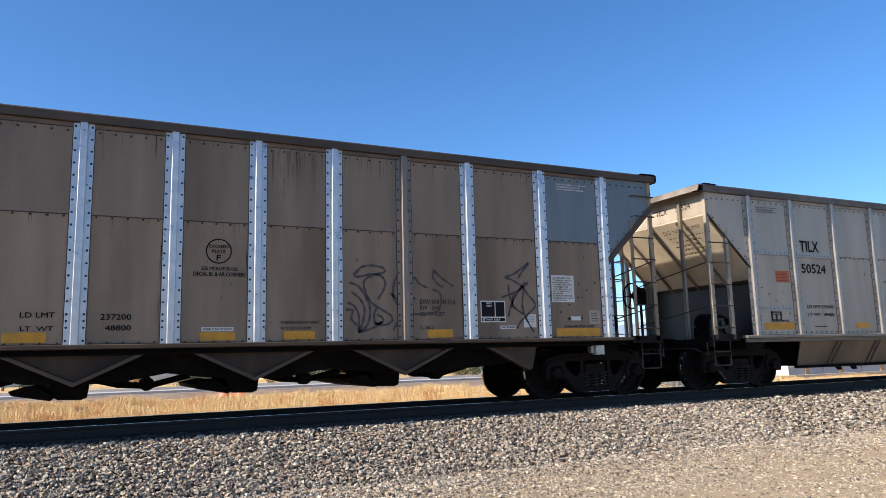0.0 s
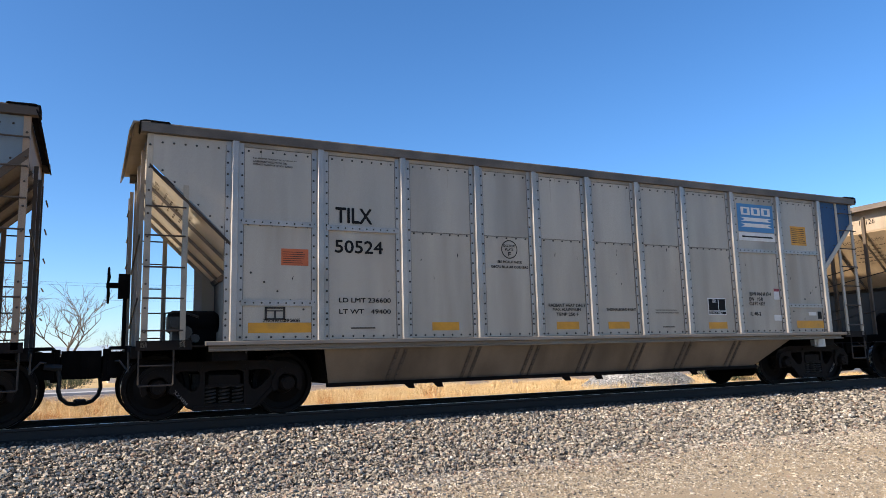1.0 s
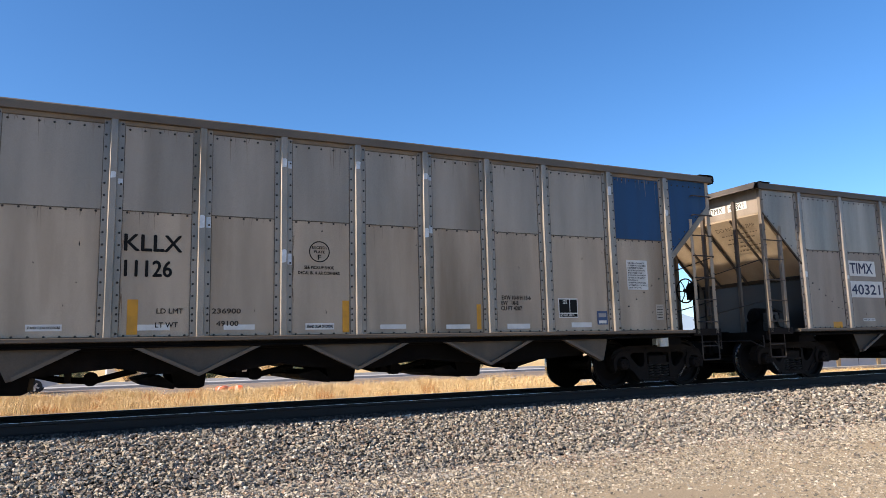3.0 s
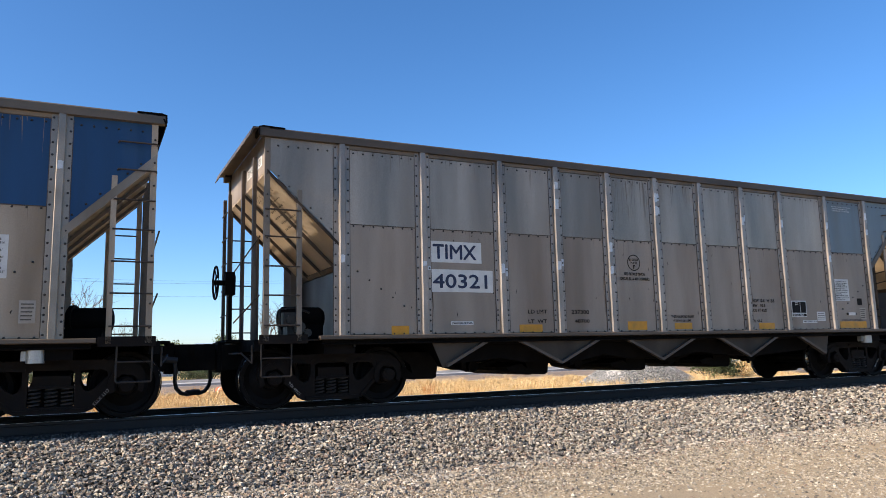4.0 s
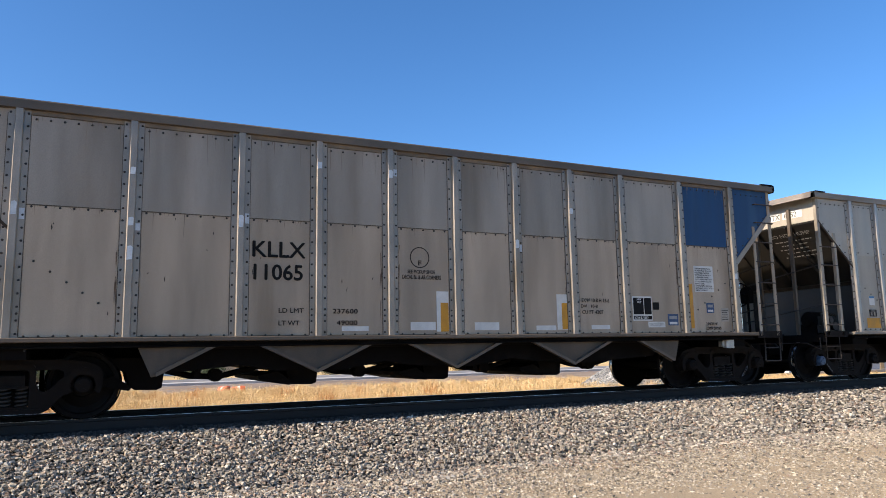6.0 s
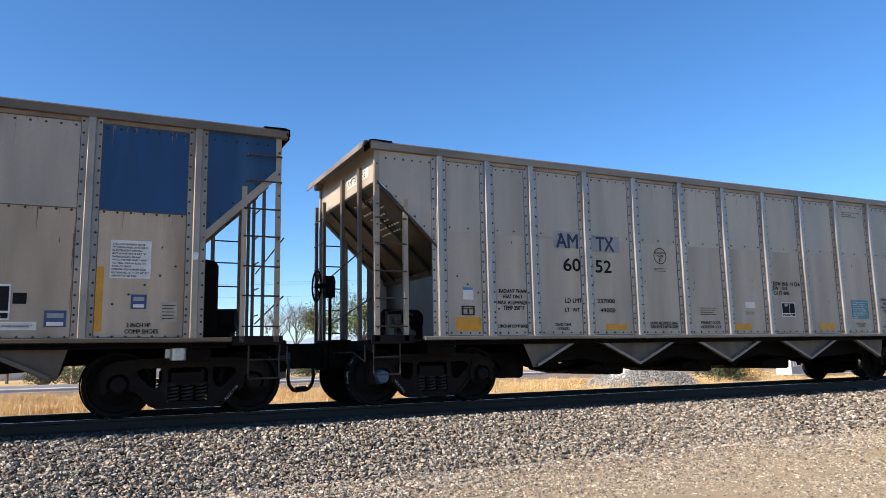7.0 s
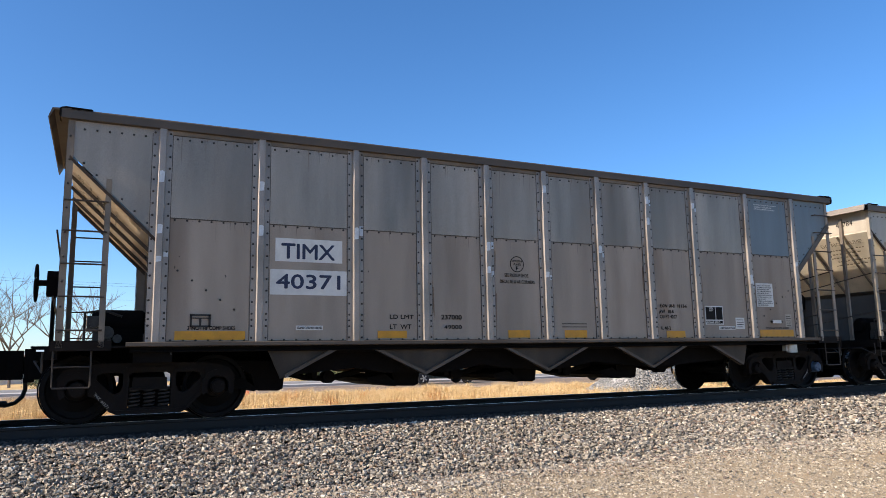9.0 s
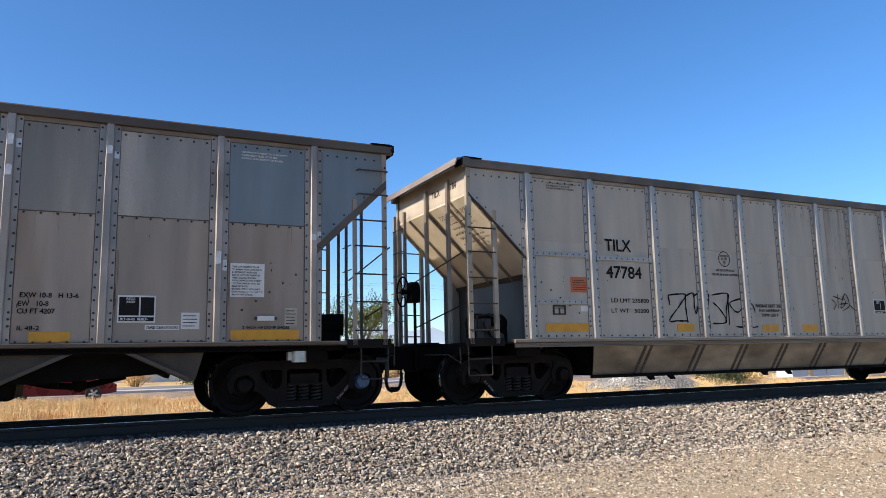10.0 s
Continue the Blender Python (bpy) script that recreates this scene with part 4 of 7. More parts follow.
def brake_end(car, skin, tall_tank):
    """The hand brake and air gear on one platform, the tank on the other."""
    wheel = part("brake_wheel", once("bw", lambda: Shape().tube([(-7.74, 0.35 + 0.27 * math.cos(i * math.pi / 12), 2.0 + 0.27 * math.sin(i * math.pi / 12)) for i in range(25)], 0.017, 6).cyl((-7.5, 0.35, 2.0), (-7.77, 0.35, 2.0), 0.045, 10).mesh("brake_wheel", black_steel)), car, "round black hand-brake wheel")
    for i in range(6):
        a = i * math.pi / 3
        part("spoke", once(("spoke", i), lambda: Shape().tube([(-7.75, 0.35, 2.0), (-7.72, 0.35 + 0.14 * math.cos(a), 2.0 + 0.14 * math.sin(a)), (-7.74, 0.35 + 0.27 * math.cos(a), 2.0 + 0.27 * math.sin(a))], 0.012, 5).mesh("spoke", black_steel)), wheel)
    part("brake_housing", once("bh", lambda: Shape().prism([(0.24, 1.8), (0.22, 2.08), (0.3, 2.18), (0.4, 2.18), (0.48, 2.08), (0.46, 1.8)], -7.6, -7.44, "x").cyl((-7.5, 0.35, 1.85), (-7.5, 0.35, 1.05), 0.03, 6).mesh("brake_housing", black_steel)), car)
    part("air_reservoir", once("res", lambda: Shape().lathe([(0, -0.36), (0.13, -0.35), (0.175, -0.29), (0.18, 0.29), (0.13, 0.35), (0, 0.36)], 20).box(-0.2, 0.2, -0.3, 0.3, -0.34, -0.1).mesh("air_reservoir", black_steel)), car, "black air tank", pose(-6.62, -0.75, 1.36, 0, 0, 90))
    part("brake_valve", once("valve", lambda: Shape().box(-6.95, -6.72, -1.25, -1.0, 1.05, 1.24).box(-7.02, -6.84, -1.3, -1.08, 1.22, 1.42).cyl((-6.78, -1.32, 1.2), (-6.78, -1.05, 1.2), 0.09, 10).cyl((-6.93, -1.35, 1.32), (-6.93, -1.15, 1.32), 0.06, 10).cyl((-6.65, -1.3, 1.12), (-6.65, -1.0, 1.12), 0.06, 8).tube([(-7.05, -1.2, 1.05), (-7.05, -1.2, 1.47), (-6.82, -1.2, 1.5), (-6.6, -1.2, 1.42)], 0.018, 6).mesh("brake_valve", valve_steel)), car, "dusty cast brake valve")
    part("brake_cylinder", once("bcyl", lambda: Shape().lathe([(0, -0.3), (0.17, -0.3), (0.17, 0.16), (0.21, 0.16), (0.21, 0.22), (0.15, 0.26), (0, 0.3)], 20).box(-0.18, 0.22, -0.25, 0.25, -0.33, -0.12).mesh("brake_cylinder", black_steel)), car, "black brake cylinder", pose(6.6, -0.75, 1.34, 0, 0, 70))
    if tall_tank:
        part("air_tank", once("vtank", lambda: Shape().lathe([(0, -0.6), (0.13, -0.58), (0.18, -0.52), (0.18, 0.5), (0.13, 0.57), (0, 0.6)], 20).mesh("air_tank", black_steel)), car, "upright black air tank", pose(6.42, -0.95, 1.62, 90))
    part("tag_box", once("tag", lambda: Shape().cyl((0, 0, -0.09), (0, 0, 0.09), 0.105, 18).box(-0.16, -0.05, 0.0, 0.1, -0.06, 0.06).mesh("tag_box", steel_galv)), car, "bright galvanised tag housing", pose(6.03, -1.42, 0.86))


def under_body(car, kind, skin):
    k = SKINS[skin]
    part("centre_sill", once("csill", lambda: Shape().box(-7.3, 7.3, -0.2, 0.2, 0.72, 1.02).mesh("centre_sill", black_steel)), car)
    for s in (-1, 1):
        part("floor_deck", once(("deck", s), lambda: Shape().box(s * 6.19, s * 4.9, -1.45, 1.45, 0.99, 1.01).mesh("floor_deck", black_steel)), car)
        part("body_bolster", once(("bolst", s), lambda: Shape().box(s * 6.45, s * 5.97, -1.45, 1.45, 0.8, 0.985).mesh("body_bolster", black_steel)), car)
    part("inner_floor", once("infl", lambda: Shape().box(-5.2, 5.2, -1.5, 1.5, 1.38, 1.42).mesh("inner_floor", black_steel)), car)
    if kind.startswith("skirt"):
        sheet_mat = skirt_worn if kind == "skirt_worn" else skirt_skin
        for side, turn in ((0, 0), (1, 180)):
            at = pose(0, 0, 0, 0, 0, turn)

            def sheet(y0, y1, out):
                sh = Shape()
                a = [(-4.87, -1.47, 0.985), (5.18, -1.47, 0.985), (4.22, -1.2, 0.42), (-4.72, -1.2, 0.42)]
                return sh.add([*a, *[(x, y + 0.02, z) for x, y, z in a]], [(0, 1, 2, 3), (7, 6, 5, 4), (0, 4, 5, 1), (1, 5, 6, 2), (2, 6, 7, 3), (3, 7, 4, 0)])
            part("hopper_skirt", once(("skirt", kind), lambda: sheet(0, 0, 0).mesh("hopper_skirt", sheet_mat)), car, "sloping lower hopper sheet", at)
            part("skirt_flange", once(("skirtf", skin), lambda: Shape().box(-4.74, 4.3, -1.25, -1.14, 0.37, 0.43).mesh("skirt_flange", black_steel)), car, "", at)
            for i, x in enumerate((-3.6, -2.3, -1.15, 0, 1.15, 2.3, 3.6)):
                def strap(x=x):
                    sh = Shape()
                    for o in (-0.07, 0.07):
                        a = [(x + o - 0.03, -1.475, 0.97), (x + o + 0.03, -1.475, 0.97), (x + o - 0.09, -1.215, 0.43), (x + o - 0.15, -1.215, 0.43)]
                        sh.add([*a, *[(p, q + 0.014, r) for p, q, r in a], ], [(0, 1, 2, 3), (7, 6, 5, 4), (0, 4, 5, 1), (1, 5, 6, 2), (2, 6, 7, 3), (3, 7, 4, 0)])
                    return sh.mesh("skirt_strap", strap_steel)
                part("skirt_strap", once(("strap", i, skin), strap), car, "", at)
                pts = [(x + o - 0.12 * j / 6, -1.478 + 0.26 * j / 6, 0.94 - 0.5 * j / 6) for o in (-0.08, 0.06) for j in range(7)]
                part("rivets", once(("srv", i), lambda: many("rivets", *rivets(pts, -1, 0.014, 0.014), bolt_steel)), car, "", at, "stuff")
            for i, x in enumerate((-3.4, -2.9, -0.4, 0.3, 2.6)):
                part("door_lug", once(("lug", i), lambda: Shape().prism([(x - 0.08, 0.37), (x + 0.06, 0.37), (x + 0.09, 0.3), (x, 0.3)], -1.22, -1.16).mesh("door_lug", black_steel)), car, "", at)
        part("hopper_bottom", once("hb", lambda: Shape().prism([(-4.85, 1.0), (5.1, 1.0), (4.2, 0.42), (-4.7, 0.42)], -1.1, 1.1).mesh("hopper_bottom", black_steel)), car)
        return
    for side, turn in ((0, 0), (1, 180)):
        at = pose(0, 0, 0, 0, 0, turn)
        for i, a in enumerate((-4.5, -2.27, 0, 2.27, 4.5)):
            if i == 0:
                poly, edge = [(-4.72, 0.985), (-3.6, 0.985), (-4.44, 0.56), (-4.52, 0.54)], [((-3.6, 0.985), (-4.46, 0.55))]
            elif i == 4:
                poly, edge = [(3.6, 0.985), (4.72, 0.985), (4.6, 0.56), (4.5, 0.54)], [((3.6, 0.985), (4.52, 0.55))]
            else:
                poly, edge = [(a - 0.95, 0.985), (a + 0.95, 0.985), (a + 0.03, 0.55), (a - 0.03, 0.55)], [((a - 0.95, 0.985), (a, 0.54)), ((a + 0.95, 0.985), (a, 0.54))]
            gus = part("hopper_gusset", once(("gus", i, skin), lambda: Shape().prism(poly, -1.46, -1.445).mesh("hopper_gusset", GUSSET[skin])), car, "pointed lower gusset sheet", at)
            for j, (p, q) in enumerate(edge):
                p = (p[0] + (q[0] - p[0]) * 0.13, p[1] + (q[1] - p[1]) * 0.13)
                part("gusset_flange", once(("gfl", i, j, skin), lambda: Shape().prism([p, q, (q[0], q[1] + 0.05), (p[0] + (0.11 if p[0] < q[0] else -0.11), p[1])], -1.52, -1.44).mesh("gusset_flange", LEDGE[skin])), gus)
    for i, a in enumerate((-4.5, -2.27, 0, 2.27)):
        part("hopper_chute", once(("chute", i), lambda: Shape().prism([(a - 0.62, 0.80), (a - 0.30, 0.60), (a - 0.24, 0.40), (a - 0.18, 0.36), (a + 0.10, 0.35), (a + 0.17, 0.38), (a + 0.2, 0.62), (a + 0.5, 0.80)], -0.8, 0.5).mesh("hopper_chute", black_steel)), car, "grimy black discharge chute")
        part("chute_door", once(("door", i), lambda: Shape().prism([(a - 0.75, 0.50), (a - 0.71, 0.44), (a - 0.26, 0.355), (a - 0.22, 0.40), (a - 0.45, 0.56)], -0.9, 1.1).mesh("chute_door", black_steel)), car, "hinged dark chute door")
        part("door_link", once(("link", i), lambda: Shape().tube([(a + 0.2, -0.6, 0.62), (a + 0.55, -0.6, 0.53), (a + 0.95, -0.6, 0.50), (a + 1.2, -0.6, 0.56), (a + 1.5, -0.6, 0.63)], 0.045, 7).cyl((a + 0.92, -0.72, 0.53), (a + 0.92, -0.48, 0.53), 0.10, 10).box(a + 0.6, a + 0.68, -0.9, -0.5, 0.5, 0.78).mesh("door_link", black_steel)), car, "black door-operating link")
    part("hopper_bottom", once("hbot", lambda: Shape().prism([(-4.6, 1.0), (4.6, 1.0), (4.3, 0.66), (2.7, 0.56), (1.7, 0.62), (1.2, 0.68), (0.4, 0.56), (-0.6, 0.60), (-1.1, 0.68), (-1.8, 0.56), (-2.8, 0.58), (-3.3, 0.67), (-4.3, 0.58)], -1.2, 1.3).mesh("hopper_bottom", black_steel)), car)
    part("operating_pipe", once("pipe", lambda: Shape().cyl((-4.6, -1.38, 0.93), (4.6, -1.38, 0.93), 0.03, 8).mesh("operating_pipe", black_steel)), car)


def spring_coil(x, y):
    return Shape().tube([(x + 0.066 * math.cos(i * 0.7), y + 0.066 * math.sin(i * 0.7), 0.2 + 0.0055 * i) for i in range(46)], 0.016, 5).mesh("spring", spring_steel)


def plate(outer, holes, y0, y1):
    """A flat casting with openings, from outlines in x and z."""
    bm = bmesh.new()
    edges = []
    for loop in (outer, *holes):
        vs = [bm.verts.new((x, y0, z)) for x, z in loop]
        edges += [bm.edges.new((p, q)) for p, q in zip(vs, vs[1:] + vs[:1])]
    bmesh.ops.triangle_fill(bm, use_beauty=True, use_dissolve=False, edges=edges)
    out = bmesh.ops.extrude_face_region(bm, geom=bm.faces[:])
    for e in out["geom"]:
        if isinstance(e, bmesh.types.BMVert):
            e.co.y = y1
    bm.verts.index_update()
    v, f = [tuple(p.co) for p in bm.verts], [tuple(q.index for q in face.verts) for face in bm.faces]
    bm.free()
    return v, f


def side_frame(y):
    """A cast truck side frame with its two windows and spring opening."""
    half = [(0.0, 0.80), (0.60, 0.80), (0.90, 0.765), (1.06, 0.71), (1.13, 0.61), (1.12, 0.45), (1.03, 0.44), (1.01, 0.55), (0.94, 0.60), (0.84, 0.60), (0.78, 0.54), (0.765, 0.36), (0.70, 0.36), (0.62, 0.30), (0.50, 0.16), (0.40, 0.115), (0.0, 0.115)]
    outer = half + [(-x, z) for x, z in half[-2:0:-1]]
    win = [(0.335, 0.655), (0.335, 0.50), (0.375, 0.41), (0.43, 0.385), (0.50, 0.42), (0.665, 0.585), (0.655, 0.64), (0.60, 0.665), (0.38, 0.675)]
    mid = [(-0.27, 0.205), (0.27, 0.205), (0.27, 0.64), (0.22, 0.67), (-0.22, 0.67), (-0.27, 0.64)]
    sh = Shape().add(*plate(outer, [win, [(-x, z) for x, z in win[::-1]], mid], y - 0.07, y + 0.07))
    s = -1 if y < 0 else 1
    for e in (-1, 1):
        sh.prism([(e * 0.72, 0.70), (e * 1.05, 0.66), (e * 1.12, 0.58), (e * 1.05, 0.56), (e * 0.72, 0.62)], y - 0.1, y + 0.1)
        sh.prism([(e * 0.30, 0.66), (e * 0.30, 0.70), (e * 0.72, 0.72), (e * 0.72, 0.68)], y - 0.09, y + 0.09)
        sh.prism([(e * 0.42, 0.13), (e * 0.50, 0.17), (e * 0.76, 0.46), (e * 0.73, 0.48), (e * 0.46, 0.20)], y - 0.09, y + 0.09)
        # the pedestal horn curls round the bearing
        arc = [math.radians(-28 + 17 * i) for i in range(15)]
        ring = [(e * 0.89 + 0.225 * math.cos(a), 0.457 + 0.235 * math.sin(a)) for a in arc] + [(e * 0.89 + 0.15 * math.cos(a), 0.457 + 0.15 * math.sin(a)) for a in arc[::-1]]
        sh.prism(ring, y - 0.115 if s < 0 else y - 0.02, y + 0.02 if s < 0 else y + 0.115)
    sh.box(-0.42, 0.42, y - 0.10, y + 0.10, 0.12, 0.175)
    sh.prism([(-0.34, 0.69), (0.34, 0.69), (0.30, 0.745), (-0.30, 0.745)], y - 0.10, y + 0.10)
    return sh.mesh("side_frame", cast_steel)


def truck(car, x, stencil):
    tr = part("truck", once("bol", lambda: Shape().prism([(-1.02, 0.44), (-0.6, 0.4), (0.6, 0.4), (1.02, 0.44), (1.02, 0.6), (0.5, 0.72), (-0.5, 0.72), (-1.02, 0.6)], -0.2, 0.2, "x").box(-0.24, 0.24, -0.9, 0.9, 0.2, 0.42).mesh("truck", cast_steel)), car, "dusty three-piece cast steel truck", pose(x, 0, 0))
    for y in (-1.0, 1.0):
        part("side_frame", once(("sf", y), lambda: side_frame(y)), tr)
        for i, o in enumerate((-0.19, 0.0, 0.19)):
            part("spring", once(("spr", y, i), lambda: spring_coil(o, y - 0.02)), tr)
        for o in (-0.56, 0.56):
            part("brake_shoe", once(("bb", y, o), lambda: Shape().box(o - 0.06, o + 0.06, y * 0.6 - 0.12, y * 0.6 + 0.12, 0.3, 0.42).mesh("brake_shoe", black_steel)), tr)
        part("bolster_pad", once(("pad", y), lambda: Shape().box(-0.26, 0.26, y - 0.1, y + 0.1, 0.44, 0.47).box(-0.22, 0.22, y - 0.06, y + 0.06, 0.47, 0.6).mesh("bolster_pad", cast_steel)), tr)
    s = -1 if x < 0 else 1
    way = radians(48 if s > 0 else -48)
    cu = bpy.data.curves.new("stencil", "FONT")
    cu.body, cu.size, cu.align_x, cu.align_y, cu.resolution_u = stencil, 0.058, "CENTER", "CENTER", 2
    tmp = bpy.data.objects.new("stencil", cu)
    me = bpy.data.meshes.new_from_object(tmp)
    bpy.data.objects.remove(tmp)
    me.materials.append(faint_white)
    part("stencil", me, tr, "small worn white stencil", Matrix.Translation((s * 0.60, -1.093, 0.315)) @ Matrix.Rotation(-way, 4, "Y") @ Matrix.Rotation(radians(90), 4, "X"), "stuff")
    return tr


def wheelset(car, x, blue_cap):
    ws = part("wheelset", once("axle", lambda: Shape().cyl((0, -1.05, 0), (0, 1.05, 0), 0.085, 16).mesh("wheelset", wheel_steel)), car, "steel axle with two wheels", pose(x, 0, WHEEL_R))
    for s in (-1, 1):
        part("wheel", once(("wheel", s), lambda: Shape().lathe([(0.1, s * 0.87), (0.15, s * 0.87), (0.17, s * 0.80), (0.30, s * 0.735), (0.375, s * 0.75), (0.39, s * 0.815), (0.44, s * 0.815), (0.452, s * 0.805), (0.457, s * 0.72), (0.475, s * 0.705), (0.482, s * 0.695), (0.482, s * 0.685), (0.39, s * 0.68), (0.3, s * 0.70), (0.1, s * 0.72)], 48).mesh("wheel", wheel_steel)), ws)
        part("tread", once(("tread", s), lambda: Shape().lathe([(0.453, s * 0.807), (0.4585, s * 0.79), (0.4585, s * 0.73), (0.453, s * 0.722)], 48).mesh("tread", tread_steel)), ws, "polished running tread")

        def cap():
            sh = Shape().lathe([(0.02, s * 1.18), (0.085, s * 1.18), (0.1, s * 1.165), (0.1, s * 1.08), (0.115, s * 1.06), (0.115, s * 0.93), (0.09, s * 0.92)], 20)
            for i in range(3):
                a = i * 2 * math.pi / 3
                sh.cyl((0.055 * math.cos(a), s * 1.175, 0.055 * math.sin(a)), (0.055 * math.cos(a), s * 1.2, 0.055 * math.sin(a)), 0.018, 6)
            return sh.cyl((0, s * 1.17, 0), (0, s * 1.182, 0), 0.03, 8).mesh("bearing_cap", cap_blue if blue_cap and s < 0 else cast_steel)
        part("bearing_cap", once(("cap", s, blue_cap and s < 0), cap), ws, "blue-grey bearing cap" if blue_cap and s < 0 else "")
    return ws


faint_white = material("worn_white_stencil", (0.22, 0.21, 0.2), 0.6, 0, 0.4, 30)
cap_blue = material("blue_bearing_cap", (0.05, 0.10, 0.17), 0.5, 0.1, 0.3, 20)


def letters(text, x, z, width, height, mat, car, bold=0.0):
    """Stencilled words on the near side, starting at x and standing on z."""
    cu = bpy.data.curves.new("lettering", "FONT")
    cu.body, cu.size, cu.offset, cu.resolution_u = text, 1.0, bold, 3
    tmp = bpy.data.objects.new("lettering", cu)
    me = bpy.data.meshes.new_from_object(tmp)
    bpy.data.objects.remove(tmp)
    n = len(me.vertices)
    co = np.empty(n * 3)
    me.vertices.foreach_get("co", co)
    co = co.reshape(-1, 3)
    lo, hi = co.min(0), co.max(0)
    co[:, 0] = (co[:, 0] - lo[0]) / (hi[0] - lo[0]) * width
    co[:, 2] = (co[:, 1] - lo[1]) / (hi[1] - lo[1]) * height
    co[:, 1] = 0
    faces = np.array([list(q.vertices) for q in me.polygons if len(q.vertices) == 3] or [[0, 1, 2]])
    if any(len(q.vertices) != 3 for q in me.polygons):
        me.calc_loop_triangles()
        faces = np.array([list(q.vertices) for q in me.loop_triangles])
    w = height * 0.03
    v = np.concatenate([co + np.array(o) for o in ((-w, 0, 0), (w, -0.0003, 0), (0, -0.0006, w), (0, -0.0009, -w))])
    f = np.concatenate([faces + n * i for i in range(4)])
    me = many("lettering", v, f, mat)
    off = 0.0145 if z + height > SEAM_Z - 0.03 else 0.0085
    part("lettering", me, car, "stencilled lettering", pose(x, SIDE_Y - off, z), "stuff" if height < 0.12 else "")


def patch(name, x, z, width, height, mat, car, label="", lift=0.004, thick=0.002):
    off = (0.006 if z + height > SEAM_Z - 0.01 else 0) + lift
    return part(name, Shape().box(0, width, -thick, 0, 0, height).mesh(name, mat), car, label, pose(x, SIDE_Y - off, z))


def lines(x, z, width, height, rows, mat, car, lift=0.008, ragged=0.2):
    """Rows of writing too small to read, as plain bars."""
    sh, rng = Shape(), random.Random(round(x * 100) + rows)
    step = height / rows
    for i in range(rows):
        w = width * (1 - ragged * rng.random())
        sh.box(0, w, -0.001, 0, height - (i + 0.64) * step, height - (i + 0.38) * step)
    off = (0.006 if z + height > SEAM_Z - 0.01 else 0) + lift
    part("small_print", sh.mesh("small_print", mat), car, "rows of tiny print", pose(x, SIDE_Y - off, z))


def ring_mark(x, z, r, mat, car, small=True):
    n = 28
    sh = Shape()
    v = [(r * k * math.cos(2 * math.pi * i / n), 0, r * k * math.sin(2 * math.pi * i / n)) for k in (1, 0.90) for i in range(n)]
    sh.add(v, [(i, (i + 1) % n, n + (i + 1) % n, n + i) for i in range(n)])
    part("plate_ring", sh.mesh("plate_ring", mat), car, "round stencilled ring", pose(x, SIDE_Y - 0.0045, z))
    letters("F", x - r * 0.16, z - r * 0.75, r * 0.32, r * 0.45, mat, car)
    if small:
        letters("EXCEEDS", x - r * 0.72, z + r * 0.25, r * 1.44, r * 0.25, mat, car)
        letters("PLATE", x - r * 0.5, z - r * 0.15, r, r * 0.25, mat, car)


def scrawl(strokes, mat, car, w=0.038, dirt=0):
    """Sprayed lines on the side; each stroke is a row of (x, z) points."""
    for k, s in enumerate(strokes):
        pts = [Vector((x, 0, z)) for x, z in s]
        fine = []
        for i in range(len(pts) - 1):
            p0, p1, p2, p3 = pts[max(i - 1, 0)], pts[i], pts[i + 1], pts[min(i + 2, len(pts) - 1)]
            for k in range(8):
                u = k / 8
                fine.append(0.5 * ((2 * p1) + (p2 - p0) * u + (2 * p0 - 5 * p1 + 4 * p2 - p3) * u * u + (3 * p1 - p0 - 3 * p2 + p3) * u ** 3))
        fine.append(pts[-1])
        v, f = [], []
        for i, p in enumerate(fine):
            way = (fine[min(i + 1, len(fine) - 1)] - fine[max(i - 1, 0)]).normalized()
            side = Vector((-way.z, 0, way.x)) * w * 0.5 * (0.7 + 0.5 * math.sin(i * 0.5) ** 2)
            v += [p + side, p - side]
            if i:
                f.append((2 * i - 2, 2 * i - 1, 2 * i + 1, 2 * i))
        sh = Shape().add(v, f)
        part("spray_line", sh.mesh("spray_line", mat), car, "sprayed graffiti line", pose(0, SIDE_Y - 0.0060 - 0.0005 * k, 0))


def hopper_car(k, kind, skin, label, paint=None, rib_mat=None, odd_rib=None):
    global TOP_Z, RIM_Z
    TOP_Z, RIM_Z = (4.06, 3.92) if kind.startswith("skirt") else (4.105, 3.98)
    car = thing("hopper_car", label, "hopper car", "cars of the passing train", pose(FIRST + PITCH * k + SLACK[k], 0, 0))
    for turn in (0, 180):
        wall_of_sheets(car, kind, skin, rib_mat, odd_rib, paint, turn)
    for s in (-1, 1):
        end_of_car(car, s, skin, kind == "many")
    brake_end(car, skin, k in (0, 4, 5))
    stains(car, kind, skin)
    under_body(car, kind, skin)
    for x in (-6.21, 6.21):
        truck(car, x, MARKS[k])
    sets = [wheelset(car, x, k == 5 and i == 0 or k == 6 and i == 3) for i, x in enumerate(AXLES)]
    return car, sets


